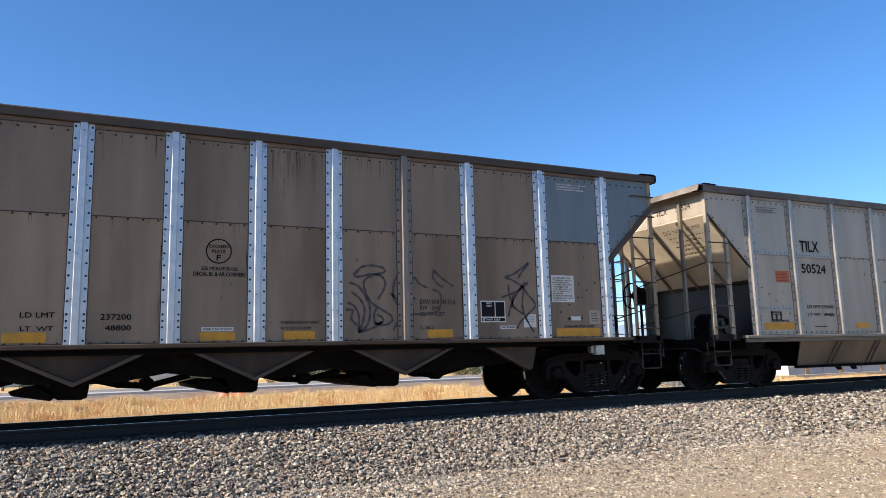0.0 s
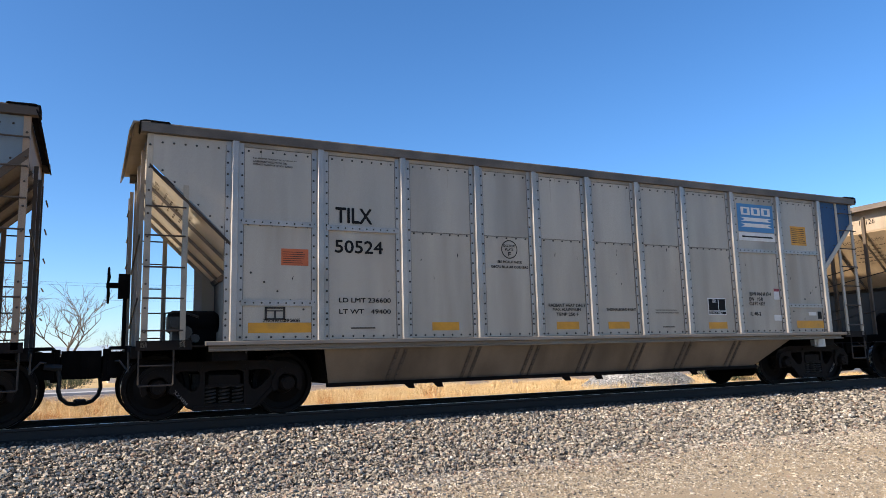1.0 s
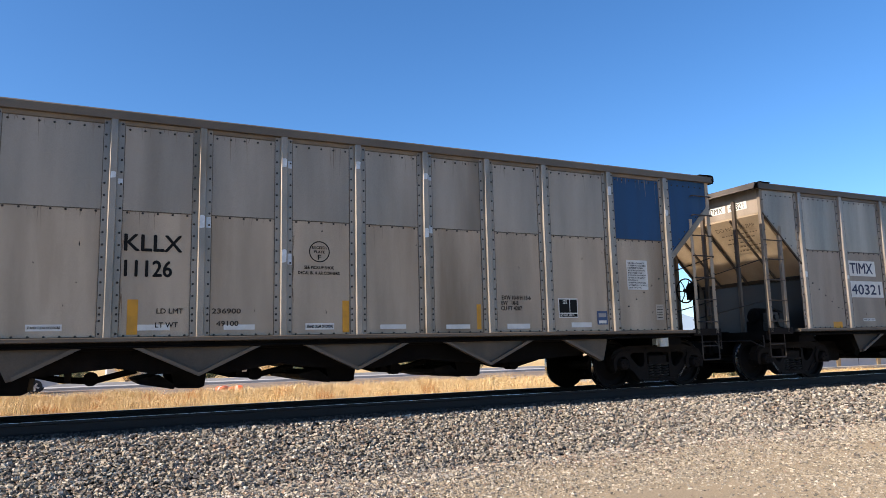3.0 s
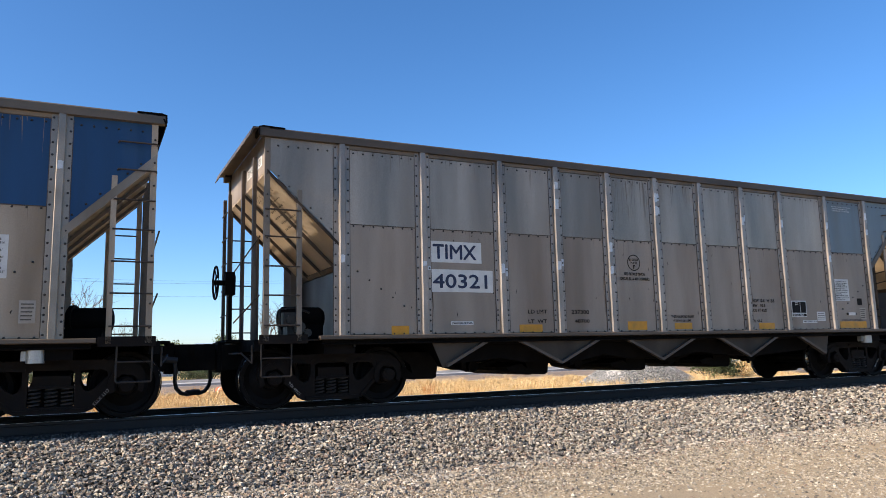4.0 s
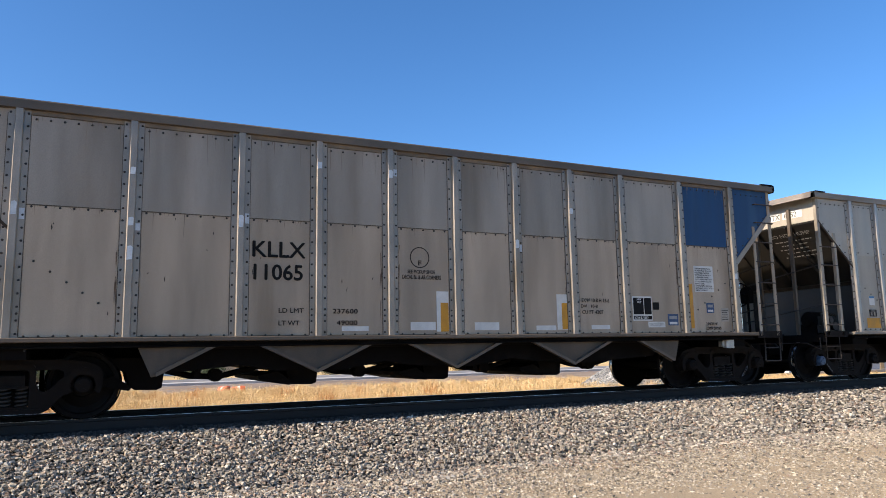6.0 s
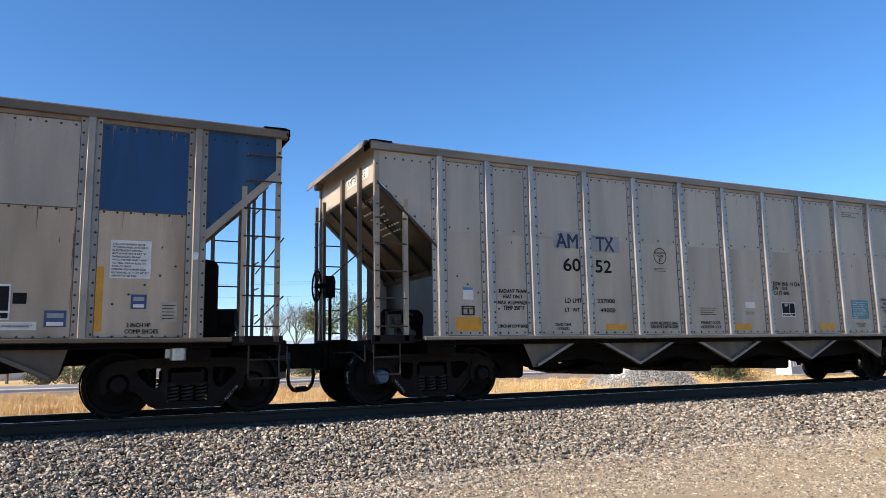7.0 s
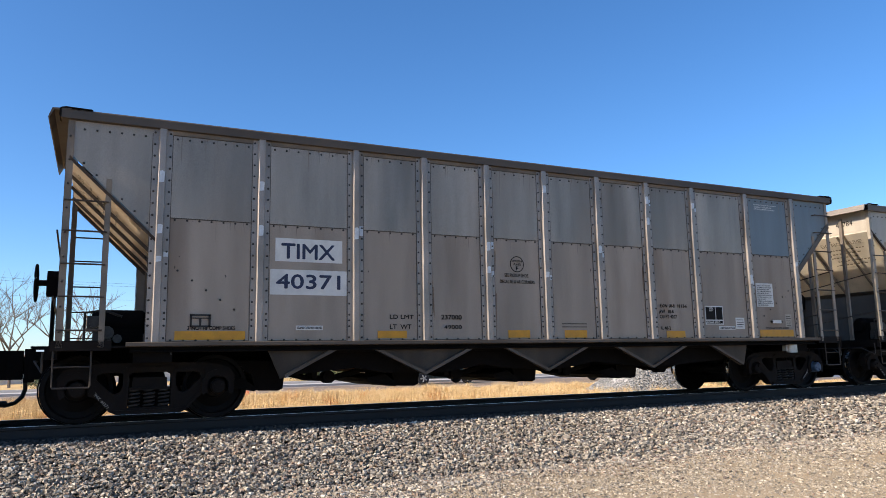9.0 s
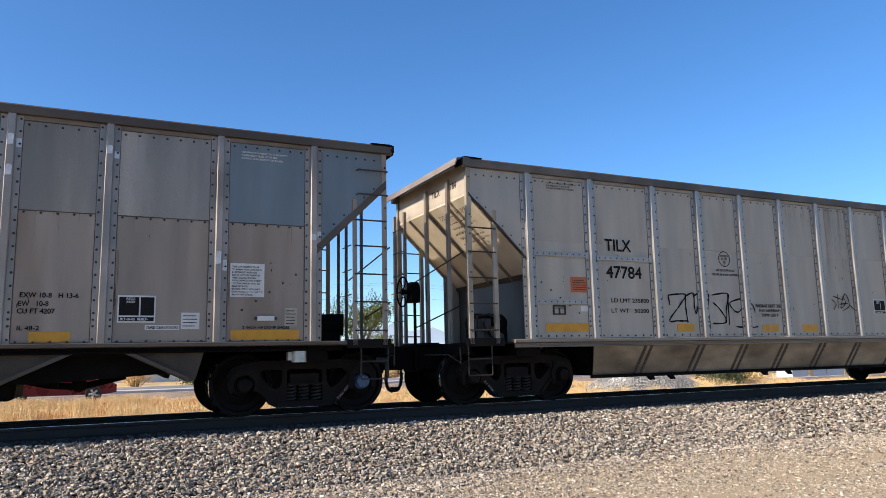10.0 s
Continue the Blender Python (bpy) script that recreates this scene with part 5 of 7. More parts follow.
build_ballast()
build_track()
build_field()
TRAIN = [
    hopper_car(0, "plain", "brown", "dusty brown aluminium coal hopper with bright galvanised ribs and graffiti", slate_paint, galvanised, 7),
    hopper_car(1, "skirt", "silver", "silver-grey coal hopper with a blue logo panel and sloping skirts", blue_paint),
    hopper_car(2, "plain", "tan", "tan-grey coal hopper with dark blue end panels", blue_paint),
    hopper_car(3, "plain", "taupe", "brown-grey coal hopper with white number patches and slate panels", slate_paint),
    hopper_car(4, "plain", "tan", "dusty tan coal hopper with blue panels and yellow stripes", blue_paint),
    hopper_car(5, "many", "silver", "clean grey coal hopper with a red end panel", red_paint),
    hopper_car(6, "plain", "taupe", "dirty brown coal hopper with white number patches, slate end panel", slate_paint),
    hopper_car(7, "skirt_worn", "silver", "grey coal hopper with an orange notice and black graffiti", None),
]


# ---- lettering, notices and stripes ----
dull = material("faint_pale_paint", (0.255, 0.25, 0.24), 0.5, 0.1, 0.1, 6)


LEASE = ("EQUIPMENT SUBJECT TO A SECURITY", "AGREEMENT FILED WITH THE", "SURFACE TRANSPORTATION BOARD")


def lease_note(x, z, w, words, mat, car):
    """Three short rows of small capitals."""
    for i, text in enumerate(words):
        letters(text, x, z + 0.088 - 0.044 * i, w * len(text) / max(len(q) for q in words), 0.026, mat, car)


def bracket(x, z, w, h, car):
    """A bright bolted bar on two dark feet."""
    ob = part("bracket", Shape().box(0.04, w - 0.04, -0.03, -0.012, 0, h).mesh("bracket", white_paint), car, "bright bolted bracket", pose(x, SIDE_Y - 0.002, z))
    part("bracket_foot", Shape().cyl((0.02, 0, h / 2), (0.02, -0.03, h / 2), 0.022, 8).cyl((w - 0.02, 0, h / 2), (w - 0.02, -0.03, h / 2), 0.022, 8).mesh("bracket_foot", bolt_steel), ob)


def data_board(x, z, w, h, car):
    """A black stencil board with a white border and two columns."""
    patch("data_board", x, z, w, h, white_paint, car, "white-bordered black data board", 0.0025)
    patch("board_panel", x + 0.04 * w, z + 0.26 * h, 0.52 * w, 0.68 * h, ink, car, "", 0.006)
    patch("board_panel", x + 0.60 * w, z + 0.26 * h, 0.36 * w, 0.68 * h, ink, car, "", 0.006)
    patch("board_panel", x + 0.04 * w, z + 0.05 * h, 0.92 * w, 0.15 * h, ink, car, "", 0.006)
    for i, text in enumerate(("ABDX", "ABDX")):
        letters(text, x + 0.22 * w, z + (0.84 - 0.12 * i) * h, 0.24 * w, 0.08 * h, white_paint, car)
    letters("BLT-06-05  REBLT-", x + 0.08 * w, z + 0.08 * h, 0.72 * w, 0.09 * h, white_paint, car)


def white_notice(x, z, w, h, rows, car):
    patch("notice", x, z, w, h, white_paint, car, "white notice with rows of small print", 0.0025)
    words = ('THIS CAR EXCEEDS PLATE', '"F" WHEN PICK UP SHOE IS', "IN EXTENDED POSITION", 'BUT IS WITHIN PLATE "B"', "WHEN GAGGED. TO GAG", "SHOE, DEPRESS AND INSERT", '1/2" DIA. PIN IN LUG AT', "REAR OF SHOE.", "EXTREME WIDTH WITH SHOE", 'EXTENDED IS 11\'-2" AT 32"', "ABOVE TOP OF RAIL")
    for i, text in enumerate(words):
        letters(text, x + 0.05 * w, z + h * (0.955 - 0.083 * (i + 1)), 0.9 * w * len(text) / 25, h * 0.048, ink, car)


def card_holder(x, z, w, h, car):
    """A small pressed frame that holds routing cards."""
    sh = Shape()
    for a, b, c, d2 in ((0, w, 0, h * 0.14), (0, w, h * 0.86, h), (0, w * 0.1, 0, h), (w * 0.9, w, 0, h), (w * 0.45, w * 0.55, h * 0.1, h * 0.7), (0, w, h * 0.66, h * 0.74)):
        sh.box(a, b, -0.016, 0, c, d2)
    part("card_holder", sh.mesh("card_holder", bolt_steel), car, "small metal card holder", pose(x, SIDE_Y - 0.002, z))


def logo_panel(x, z, w, h, car):
    """A blue panel with plain white shapes over a white strip."""
    patch("logo_panel", x, z + 0.24 * h, w, 0.76 * h, logo_blue, car, "bright blue logo panel", 0.003)
    patch("logo_strip", x, z, w, 0.22 * h, white_paint, car, "white strip under the logo", 0.003)
    lines(x + 0.08 * w, z + 0.03 * h, 0.84 * w, 0.16 * h, 1, ink, car, 0.0065, 0.02)
    sh = Shape()
    for i in range(3):
        a = (0.1 + 0.28 * i) * w
        sh.box(a, a + 0.24 * w, -0.001, 0, 0.70 * h, 0.74 * h)
        sh.box(a, a + 0.24 * w, -0.001, 0, 0.87 * h, 0.91 * h)
        sh.box(a, a + 0.07 * w, -0.001, 0, 0.74 * h, 0.87 * h)
        sh.box(a + 0.17 * w, a + 0.24 * w, -0.001, 0, 0.74 * h, 0.87 * h)
    part("logo_shape", sh.mesh("logo_shape", white_paint), car, "plain white block shapes", pose(x, SIDE_Y - 0.0125, z))
    sh = Shape()
    for zz in (0.37, 0.53):
        sh.prism([(0.08 * w, zz * h), (0.92 * w, zz * h), (0.8 * w, (zz + 0.05) * h), (0.92 * w, (zz + 0.1) * h), (0.08 * w, (zz + 0.1) * h), (0.2 * w, (zz + 0.05) * h)], -0.001, 0)
    part("logo_band", sh.mesh("logo_band", white_paint), car, "white ribbon shape", pose(x, SIDE_Y - 0.0125, z))


def touch_ups(car, seed, ribs, count):
    """Dabs of pale paint on the ribs."""
    rng = random.Random(seed)
    spots = [(x, z) for x in ribs for z in (2.1, 2.55, 3.2, 3.55)]
    for x, z in rng.sample(spots, count):
        z, h = z + rng.uniform(-0.05, 0.05), rng.uniform(0.07, 0.2)
        sh = Shape().prism([(-0.035, 0), (0.03, 0.01), (0.035, h * 0.9), (0.01, h), (-0.03, h * 0.95)], -0.0015, 0)
        part("touch_up", sh.mesh("touch_up", pale_touch), car, "", pose(x, SIDE_Y - 0.0665, z))
        if rng.random() < 0.6:
            sh = Shape().box(-0.03, 0.03, -0.0015, 0, 0, h * 0.8)
            part("touch_up", sh.mesh("touch_up", pale_touch), car, "", pose(x + 0.09, SIDE_Y - 0.0145, z + rng.uniform(-0.1, 0.1)))


def soot_wash(car, seed, x0, x1, low, count, skin):
    """A curtain of dark runs washed down from the rim."""
    rng = random.Random(seed)
    sh = Shape()
    for _ in range(count):
        x, w, end = rng.uniform(x0, x1), rng.uniform(0.004, 0.018), low + (3.85 - low) * rng.random() ** 1.3
        top = 3.88 if rng.random() < 0.6 else rng.uniform(end + 0.1, 3.88)
        sh.add([(x - w / 2, 0, top), (x + w / 2, 0, top), (x + w * 0.3, 0, (top + end) / 2), (x, 0, end), (x - w * 0.35, 0, (top + end) / 2)], [(0, 1, 2, 3, 4)])
    part("soot_wash", sh.mesh("soot_wash", STAIN[skin]), car, "dark sooty wash under the rim", pose(0, SIDE_Y - 0.0078, 0), "stuff")


def scuffs(car, seed, count):
    """Short dark scars where lumps struck the sheets."""
    rng = random.Random(seed)
    sh = Shape()
    for _ in range(count):
        x, z = rng.uniform(-6, 6), rng.uniform(1.3, 2.65)
        w, h, lean = rng.uniform(0.005, 0.014), rng.uniform(0.02, 0.10), rng.uniform(-0.015, 0.015)
        sh.add([(x, 0, z), (x + w, 0, z + h * 0.4), (x + w * 0.6 + lean, 0, z + h), (x - w * 0.5, 0, z + h * 0.55)], [(0, 1, 2, 3)])
    part("scarring", sh.mesh("scarring", grime), car, "scattered dark scars", pose(0, SIDE_Y - 0.003, 0), "stuff")


pale_touch = material("pale_touch_up_paint", (0.50, 0.52, 0.53), 0.5, 0.2, 0.15, 12)


slope_ink = material("worn_brown_slope_print", (0.13, 0.10, 0.07), 0.7, 0, 0.4, 20, spec=0.12)


def flat_text(text, size, mat, car, at, label):
    """Words laid on any plane; at puts the text's own x and y on it."""
    cu = bpy.data.curves.new("lettering", "FONT")
    cu.body, cu.size, cu.resolution_u = text, size, 2
    tmp = bpy.data.objects.new("lettering", cu)
    me = bpy.data.meshes.new_from_object(tmp)
    bpy.data.objects.remove(tmp)
    me.materials.append(mat)
    part("lettering", me, car, label, at, "stuff")


def end_letters(text, car, patched, mat):
    """Reporting mark on the end band and rows of warnings on the slope."""
    face = Matrix(((0, 0, -1, 0), (-1, 0, 0, 0), (0, 1, 0, 0), (0, 0, 0, 1)))
    mark, number = text.split()
    for word, y in ((mark, -0.12), (number, -0.70)):
        if patched:
            part("paint_out", Shape().box(-7.334, -7.332, y - 0.47, y + 0.04, 3.635, 3.80).mesh("paint_out", white_paint), car, "white paint-out patch on the end")
        flat_text(word, 0.17, ink, car, Matrix.Translation((-7.337, y, 3.66)) @ face, "stencilled end lettering")
    slope = Matrix(((0, -0.716, -0.698, 0), (-1, 0, 0, 0), (0, 0.698, -0.716, 0), (0, 0, 0, 1)))
    for u, y, word in ((0.17, -0.15, "DO NOT HUMP"),):
        flat_text(word, 0.15, mat, car, Matrix.Translation((-7.335 + 1.13 * u - 0.012, y, 3.455 - 1.1 * u - 0.012)) @ slope, "worn stencilled warning")
    rng = random.Random(len(text) + ord(text[1]))
    sh = Shape()
    for i in range(5):
        u, y = 0.24 + 0.075 * i, -0.2 - 0.1 * (i % 2)
        x, z = -7.335 + 1.13 * u, 3.455 - 1.1 * u
        while y > -1.12 + 0.12 * (i % 3):
            w = rng.uniform(0.03, 0.11)
            sh.add([(x - 0.010, y - w, z - 0.010), (x - 0.010, y, z - 0.010), (x + 0.011, y, z - 0.031), (x + 0.011, y - w, z - 0.031)], [(0, 1, 2, 3)])
            y -= w + rng.uniform(0.02, 0.045)
    part("slope_print", sh.mesh("slope_print", mat), car, "rows of worn stencilled print", None, "stuff")


def marks_a(car):
    letters("LD LMT", -2.89, 1.413, 0.380, 0.063, ink, car)
    letters("LT  WT", -2.88, 1.246, 0.360, 0.056, ink, car)
    letters("237200", -1.99, 1.384, 0.367, 0.073, ink, car)
    letters("48800", -1.93, 1.246, 0.307, 0.066, ink, car)
    ring_mark(-0.53, 2.339, 0.177, ink, car)
    letters("SEE PICKUP SHOE", -0.76, 2.069, 0.485, 0.047, ink, car)
    letters("DECAL BL & AR CORNERS", -0.86, 1.987, 0.697, 0.055, ink, car)
    patch("stripe", -3.07, 1.096, 0.476, 0.131, yellow_paint, car, "worn yellow stripe", 0.0035)
    patch("stripe", -0.76, 1.100, 0.473, 0.113, yellow_paint, car, "worn yellow stripe", 0.0035)
    patch("stripe", 0.39, 1.101, 0.454, 0.118, yellow_paint, car, "worn yellow stripe", 0.0035)
    patch("stripe", 2.65, 1.100, 0.442, 0.129, yellow_paint, car, "worn yellow stripe", 0.0035)
    patch("stripe", 5.08, 1.096, 0.929, 0.136, yellow_paint, car, "worn yellow stripe", 0.0035)
    patch("plate", -0.74, 1.225, 0.428, 0.057, white_paint, car, "small white notice", 0.0025)
    letters("STAND CLEAR OF DOORS", -0.720, 1.240, 0.388, 0.027, ink, car)
    letters("THERMALBOND PAINT", 0.34, 1.325, 0.579, 0.040, faint_ink, car)
    letters("W H NO 63-11849", 0.34, 1.244, 0.443, 0.040, faint_ink, car)
    letters("EXW 10-8   H 13-6", 2.53, 1.628, 0.615, 0.071, faint_ink, car)
    letters("EW   10-8", 2.53, 1.539, 0.333, 0.062, faint_ink, car)
    letters("CU FT 4207", 2.53, 1.441, 0.422, 0.062, faint_ink, car)
    letters("IL 48-2", 2.53, 1.229, 0.224, 0.053, faint_ink, car)
    data_board(3.61, 1.340, 0.467, 0.353, car)
    white_notice(5.02, 1.683, 0.471, 0.467, 9, car)
    patch("plate", 5.79, 1.306, 0.231, 0.240, beige_plate, car, "pale notice plate", 0.0025)
    lines(5.83, 1.336, 0.161, 0.180, 4, faint_ink, car)
    patch("plate", 3.97, 1.227, 0.302, 0.058, white_paint, car, "small white notice", 0.0025)
    letters("STAND CLEAR OF DOORS", 3.990, 1.242, 0.262, 0.028, ink, car)
    patch("plate", 4.43, 1.253, 0.247, 0.220, white_paint, car, "white notice", 0.0025)
    lines(4.46, 1.339, 0.186, 0.105, 3, faint_ink, car)
    letters("2 INCH HF COMP SHOES", 5.25, 1.245, 0.63, 0.037, ink, car)
    lease_note(5.21, 3.677, 0.659, LEASE, white_paint, car)
    bracket(5.34, 1.366, 0.284, 0.069, car)


def marks_b(car):
    letters("TILX", -4.70, 2.826, 0.579, 0.228, ink, car)
    letters("50524", -4.71, 2.366, 0.760, 0.190, ink, car)
    letters("LD LMT 236600", -4.65, 1.617, 0.821, 0.068, ink, car)
    letters("LT WT   49400", -4.65, 1.448, 0.819, 0.067, ink, car)
    patch("notice", -5.52, 2.148, 0.402, 0.245, orange_paint, car, "faded orange warning notice", 0.0025)
    lines(-5.50, 2.172, 0.351, 0.188, 6, faint_ink, car)
    patch("stripe", -5.98, 1.176, 0.937, 0.144, yellow_paint, car, "worn yellow stripe", 0.0035)
    patch("stripe", -3.13, 1.188, 0.475, 0.129, yellow_paint, car, "worn yellow stripe", 0.0035)
    patch("stripe", -0.77, 1.187, 0.467, 0.130, yellow_paint, car, "worn yellow stripe", 0.0035)
    patch("stripe", 0.34, 1.188, 0.477, 0.125, yellow_paint, car, "worn yellow stripe", 0.0035)
    patch("stripe", 2.77, 1.169, 0.482, 0.124, yellow_paint, car, "worn yellow stripe", 0.0035)
    patch("stripe", 5.25, 1.159, 0.857, 0.159, yellow_paint, car, "worn yellow stripe", 0.0035)
    letters("2 INCH HF COMP SHOES", -5.77, 1.327, 0.526, 0.048, ink, car)
    lines(-4.47, 1.200, 0.457, 0.071, 1, faint_ink, car)
    lease_note(-5.94, 3.601, 0.640, LEASE, faint_ink, car)
    ring_mark(-1.66, 2.535, 0.158, ink, car)
    letters("SEE PICKUP SHOE", -1.90, 2.300, 0.47, 0.042, ink, car)
    letters("DECAL BL & AR CORNERS", -2.02, 2.215, 0.71, 0.042, ink, car)
    letters("RADIANT HEAT ONLY", -0.92, 1.569, 0.775, 0.058, ink, car)
    letters("MAX ALUMINUM", -0.84, 1.502, 0.583, 0.049, ink, car)
    letters("TEMP 250 F", -0.77, 1.414, 0.463, 0.058, ink, car)
    letters("THERMALBOND PAINT", 0.31, 1.505, 0.672, 0.051, faint_ink, car)
    lines(1.45, 1.446, 0.587, 0.105, 2, faint_ink, car)
    lines(1.60, 1.179, 0.326, 0.066, 1, faint_ink, car)
    data_board(2.78, 1.435, 0.475, 0.330, car)
    logo_panel(3.78, 2.950, 1.060, 0.765, car)
    patch("panel", 5.31, 2.911, 0.471, 0.409, yellow_paint, car, "faded yellow notice panel", 0.0025)
    lines(5.34, 2.947, 0.411, 0.338, 8, faint_ink, car)
    letters("EXW 10-8 H 13-4", 3.94, 1.824, 0.603, 0.069, ink, car)
    letters("EW   10-8", 3.92, 1.721, 0.371, 0.069, ink, car)
    letters("CU FT 4323", 3.91, 1.629, 0.436, 0.069, ink, car)
    letters("IL 48-2", 3.92, 1.424, 0.289, 0.068, ink, car)
    patch("plate", 4.64, 1.752, 0.154, 0.221, white_paint, car, "red and white caution plate", 0.0025)
    patch("cap", 4.64, 1.917, 0.177, 0.056, red_paint, car, "red heading", 0.006)
    patch("plate", 4.59, 1.320, 0.217, 0.116, white_paint, car, "small white plate", 0.0025)
    patch("plate", 5.92, 1.352, 0.119, 0.157, ink, car, "small black plate", 0.0025)
    patch("plate", 5.64, 1.425, 0.237, 0.072, white_paint, car, "small white plate", 0.0025)
    card_holder(-5.75, 1.358, 0.291, 0.185, car)


def marks_c(car):
    letters("KLLX", -3.25, 2.215, 0.720, 0.216, ink, car)
    letters("11126", -3.24, 1.871, 0.586, 0.214, ink, car)
    patch("stripe", -3.19, 1.105, 0.130, 0.460, yellow_paint, car, "upright yellow stripe", 0.0035)
    patch("stripe", -6.08, 1.080, 0.163, 0.956, yellow_paint, car, "upright yellow stripe", 0.0035)
    patch("stripe", -0.25, 1.103, 0.106, 0.470, yellow_paint, car, "upright yellow stripe", 0.0035)
    patch("stripe", 2.03, 1.124, 0.076, 0.407, yellow_paint, car, "upright yellow stripe", 0.0035)
    patch("patch", -4.34, 1.159, 0.403, 0.083, white_paint, car, "white paint-out patch", 0.0025)
    letters("STAND CLEAR OF DOORS", -4.32, 1.184, 0.363, 0.033, ink, car)
    patch("patch", -3.07, 1.157, 0.412, 0.077, white_paint, car, "white paint-out patch", 0.0025)
    patch("patch", -1.96, 1.156, 0.423, 0.071, white_paint, car, "white paint-out patch", 0.0025)
    patch("patch", -0.81, 1.146, 0.432, 0.094, white_paint, car, "white paint-out patch", 0.0025)
    letters("STAND CLEAR OF DOORS", -0.79, 1.171, 0.392, 0.044, ink, car)
    patch("patch", 0.35, 1.147, 0.428, 0.066, white_paint, car, "white paint-out patch", 0.0025)
    patch("patch", 1.47, 1.137, 0.430, 0.068, white_paint, car, "white paint-out patch", 0.0025)
    patch("patch", 2.60, 1.128, 0.444, 0.082, white_paint, car, "white paint-out patch", 0.0025)
    patch("patch", 3.90, 1.140, 0.429, 0.085, white_paint, car, "white paint-out patch", 0.0025)
    letters("LD LMT", -2.83, 1.381, 0.335, 0.065, faint_ink, car)
    letters("236900", -2.12, 1.381, 0.388, 0.067, faint_ink, car)
    letters("LT WT", -2.84, 1.195, 0.280, 0.065, faint_ink, car)
    letters("49100", -2.06, 1.209, 0.297, 0.067, faint_ink, car)
    ring_mark(-0.60, 2.295, 0.158, ink, car)
    letters("SEE PICKUP SHOE", -0.83, 2.035, 0.451, 0.045, ink, car)
    letters("DECAL BL & AR CORNERS", -0.92, 1.954, 0.627, 0.045, ink, car)
    lease_note(-7.11, 3.703, 0.629, LEASE, ink, car)
    letters("2 INCH HF", -5.70, 1.168, 0.223, 0.050, ink, car)
    letters("COMP SHOES", -5.70, 1.077, 0.335, 0.049, ink, car)
    card_holder(-5.78, 1.283, 0.283, 0.192, car)
    white_notice(5.19, 1.818, 0.487, 0.546, 9, car)
    data_board(3.64, 1.306, 0.406, 0.337, car)
    patch("plate", 4.46, 1.185, 0.227, 0.238, sticker_blue, car, "small blue sticker", 0.0025)
    patch("sticker_shape", 4.490, 1.316, 0.167, 0.067, dull, car, "", 0.006)
    patch("sticker_shape", 4.490, 1.205, 0.167, 0.052, white_paint, car, "", 0.006)
    patch("plate", 5.83, 1.263, 0.180, 0.284, beige_plate, car, "pale notice plate", 0.0025)
    lines(5.850, 1.283, 0.140, 0.244, 5, faint_ink, car)
    letters("EXW 10-8 H 13-6", 2.51, 1.612, 0.564, 0.067, faint_ink, car)
    letters("EW   10-8", 2.50, 1.523, 0.326, 0.067, faint_ink, car)
    letters("CU FT 4207", 2.49, 1.433, 0.404, 0.067, faint_ink, car)


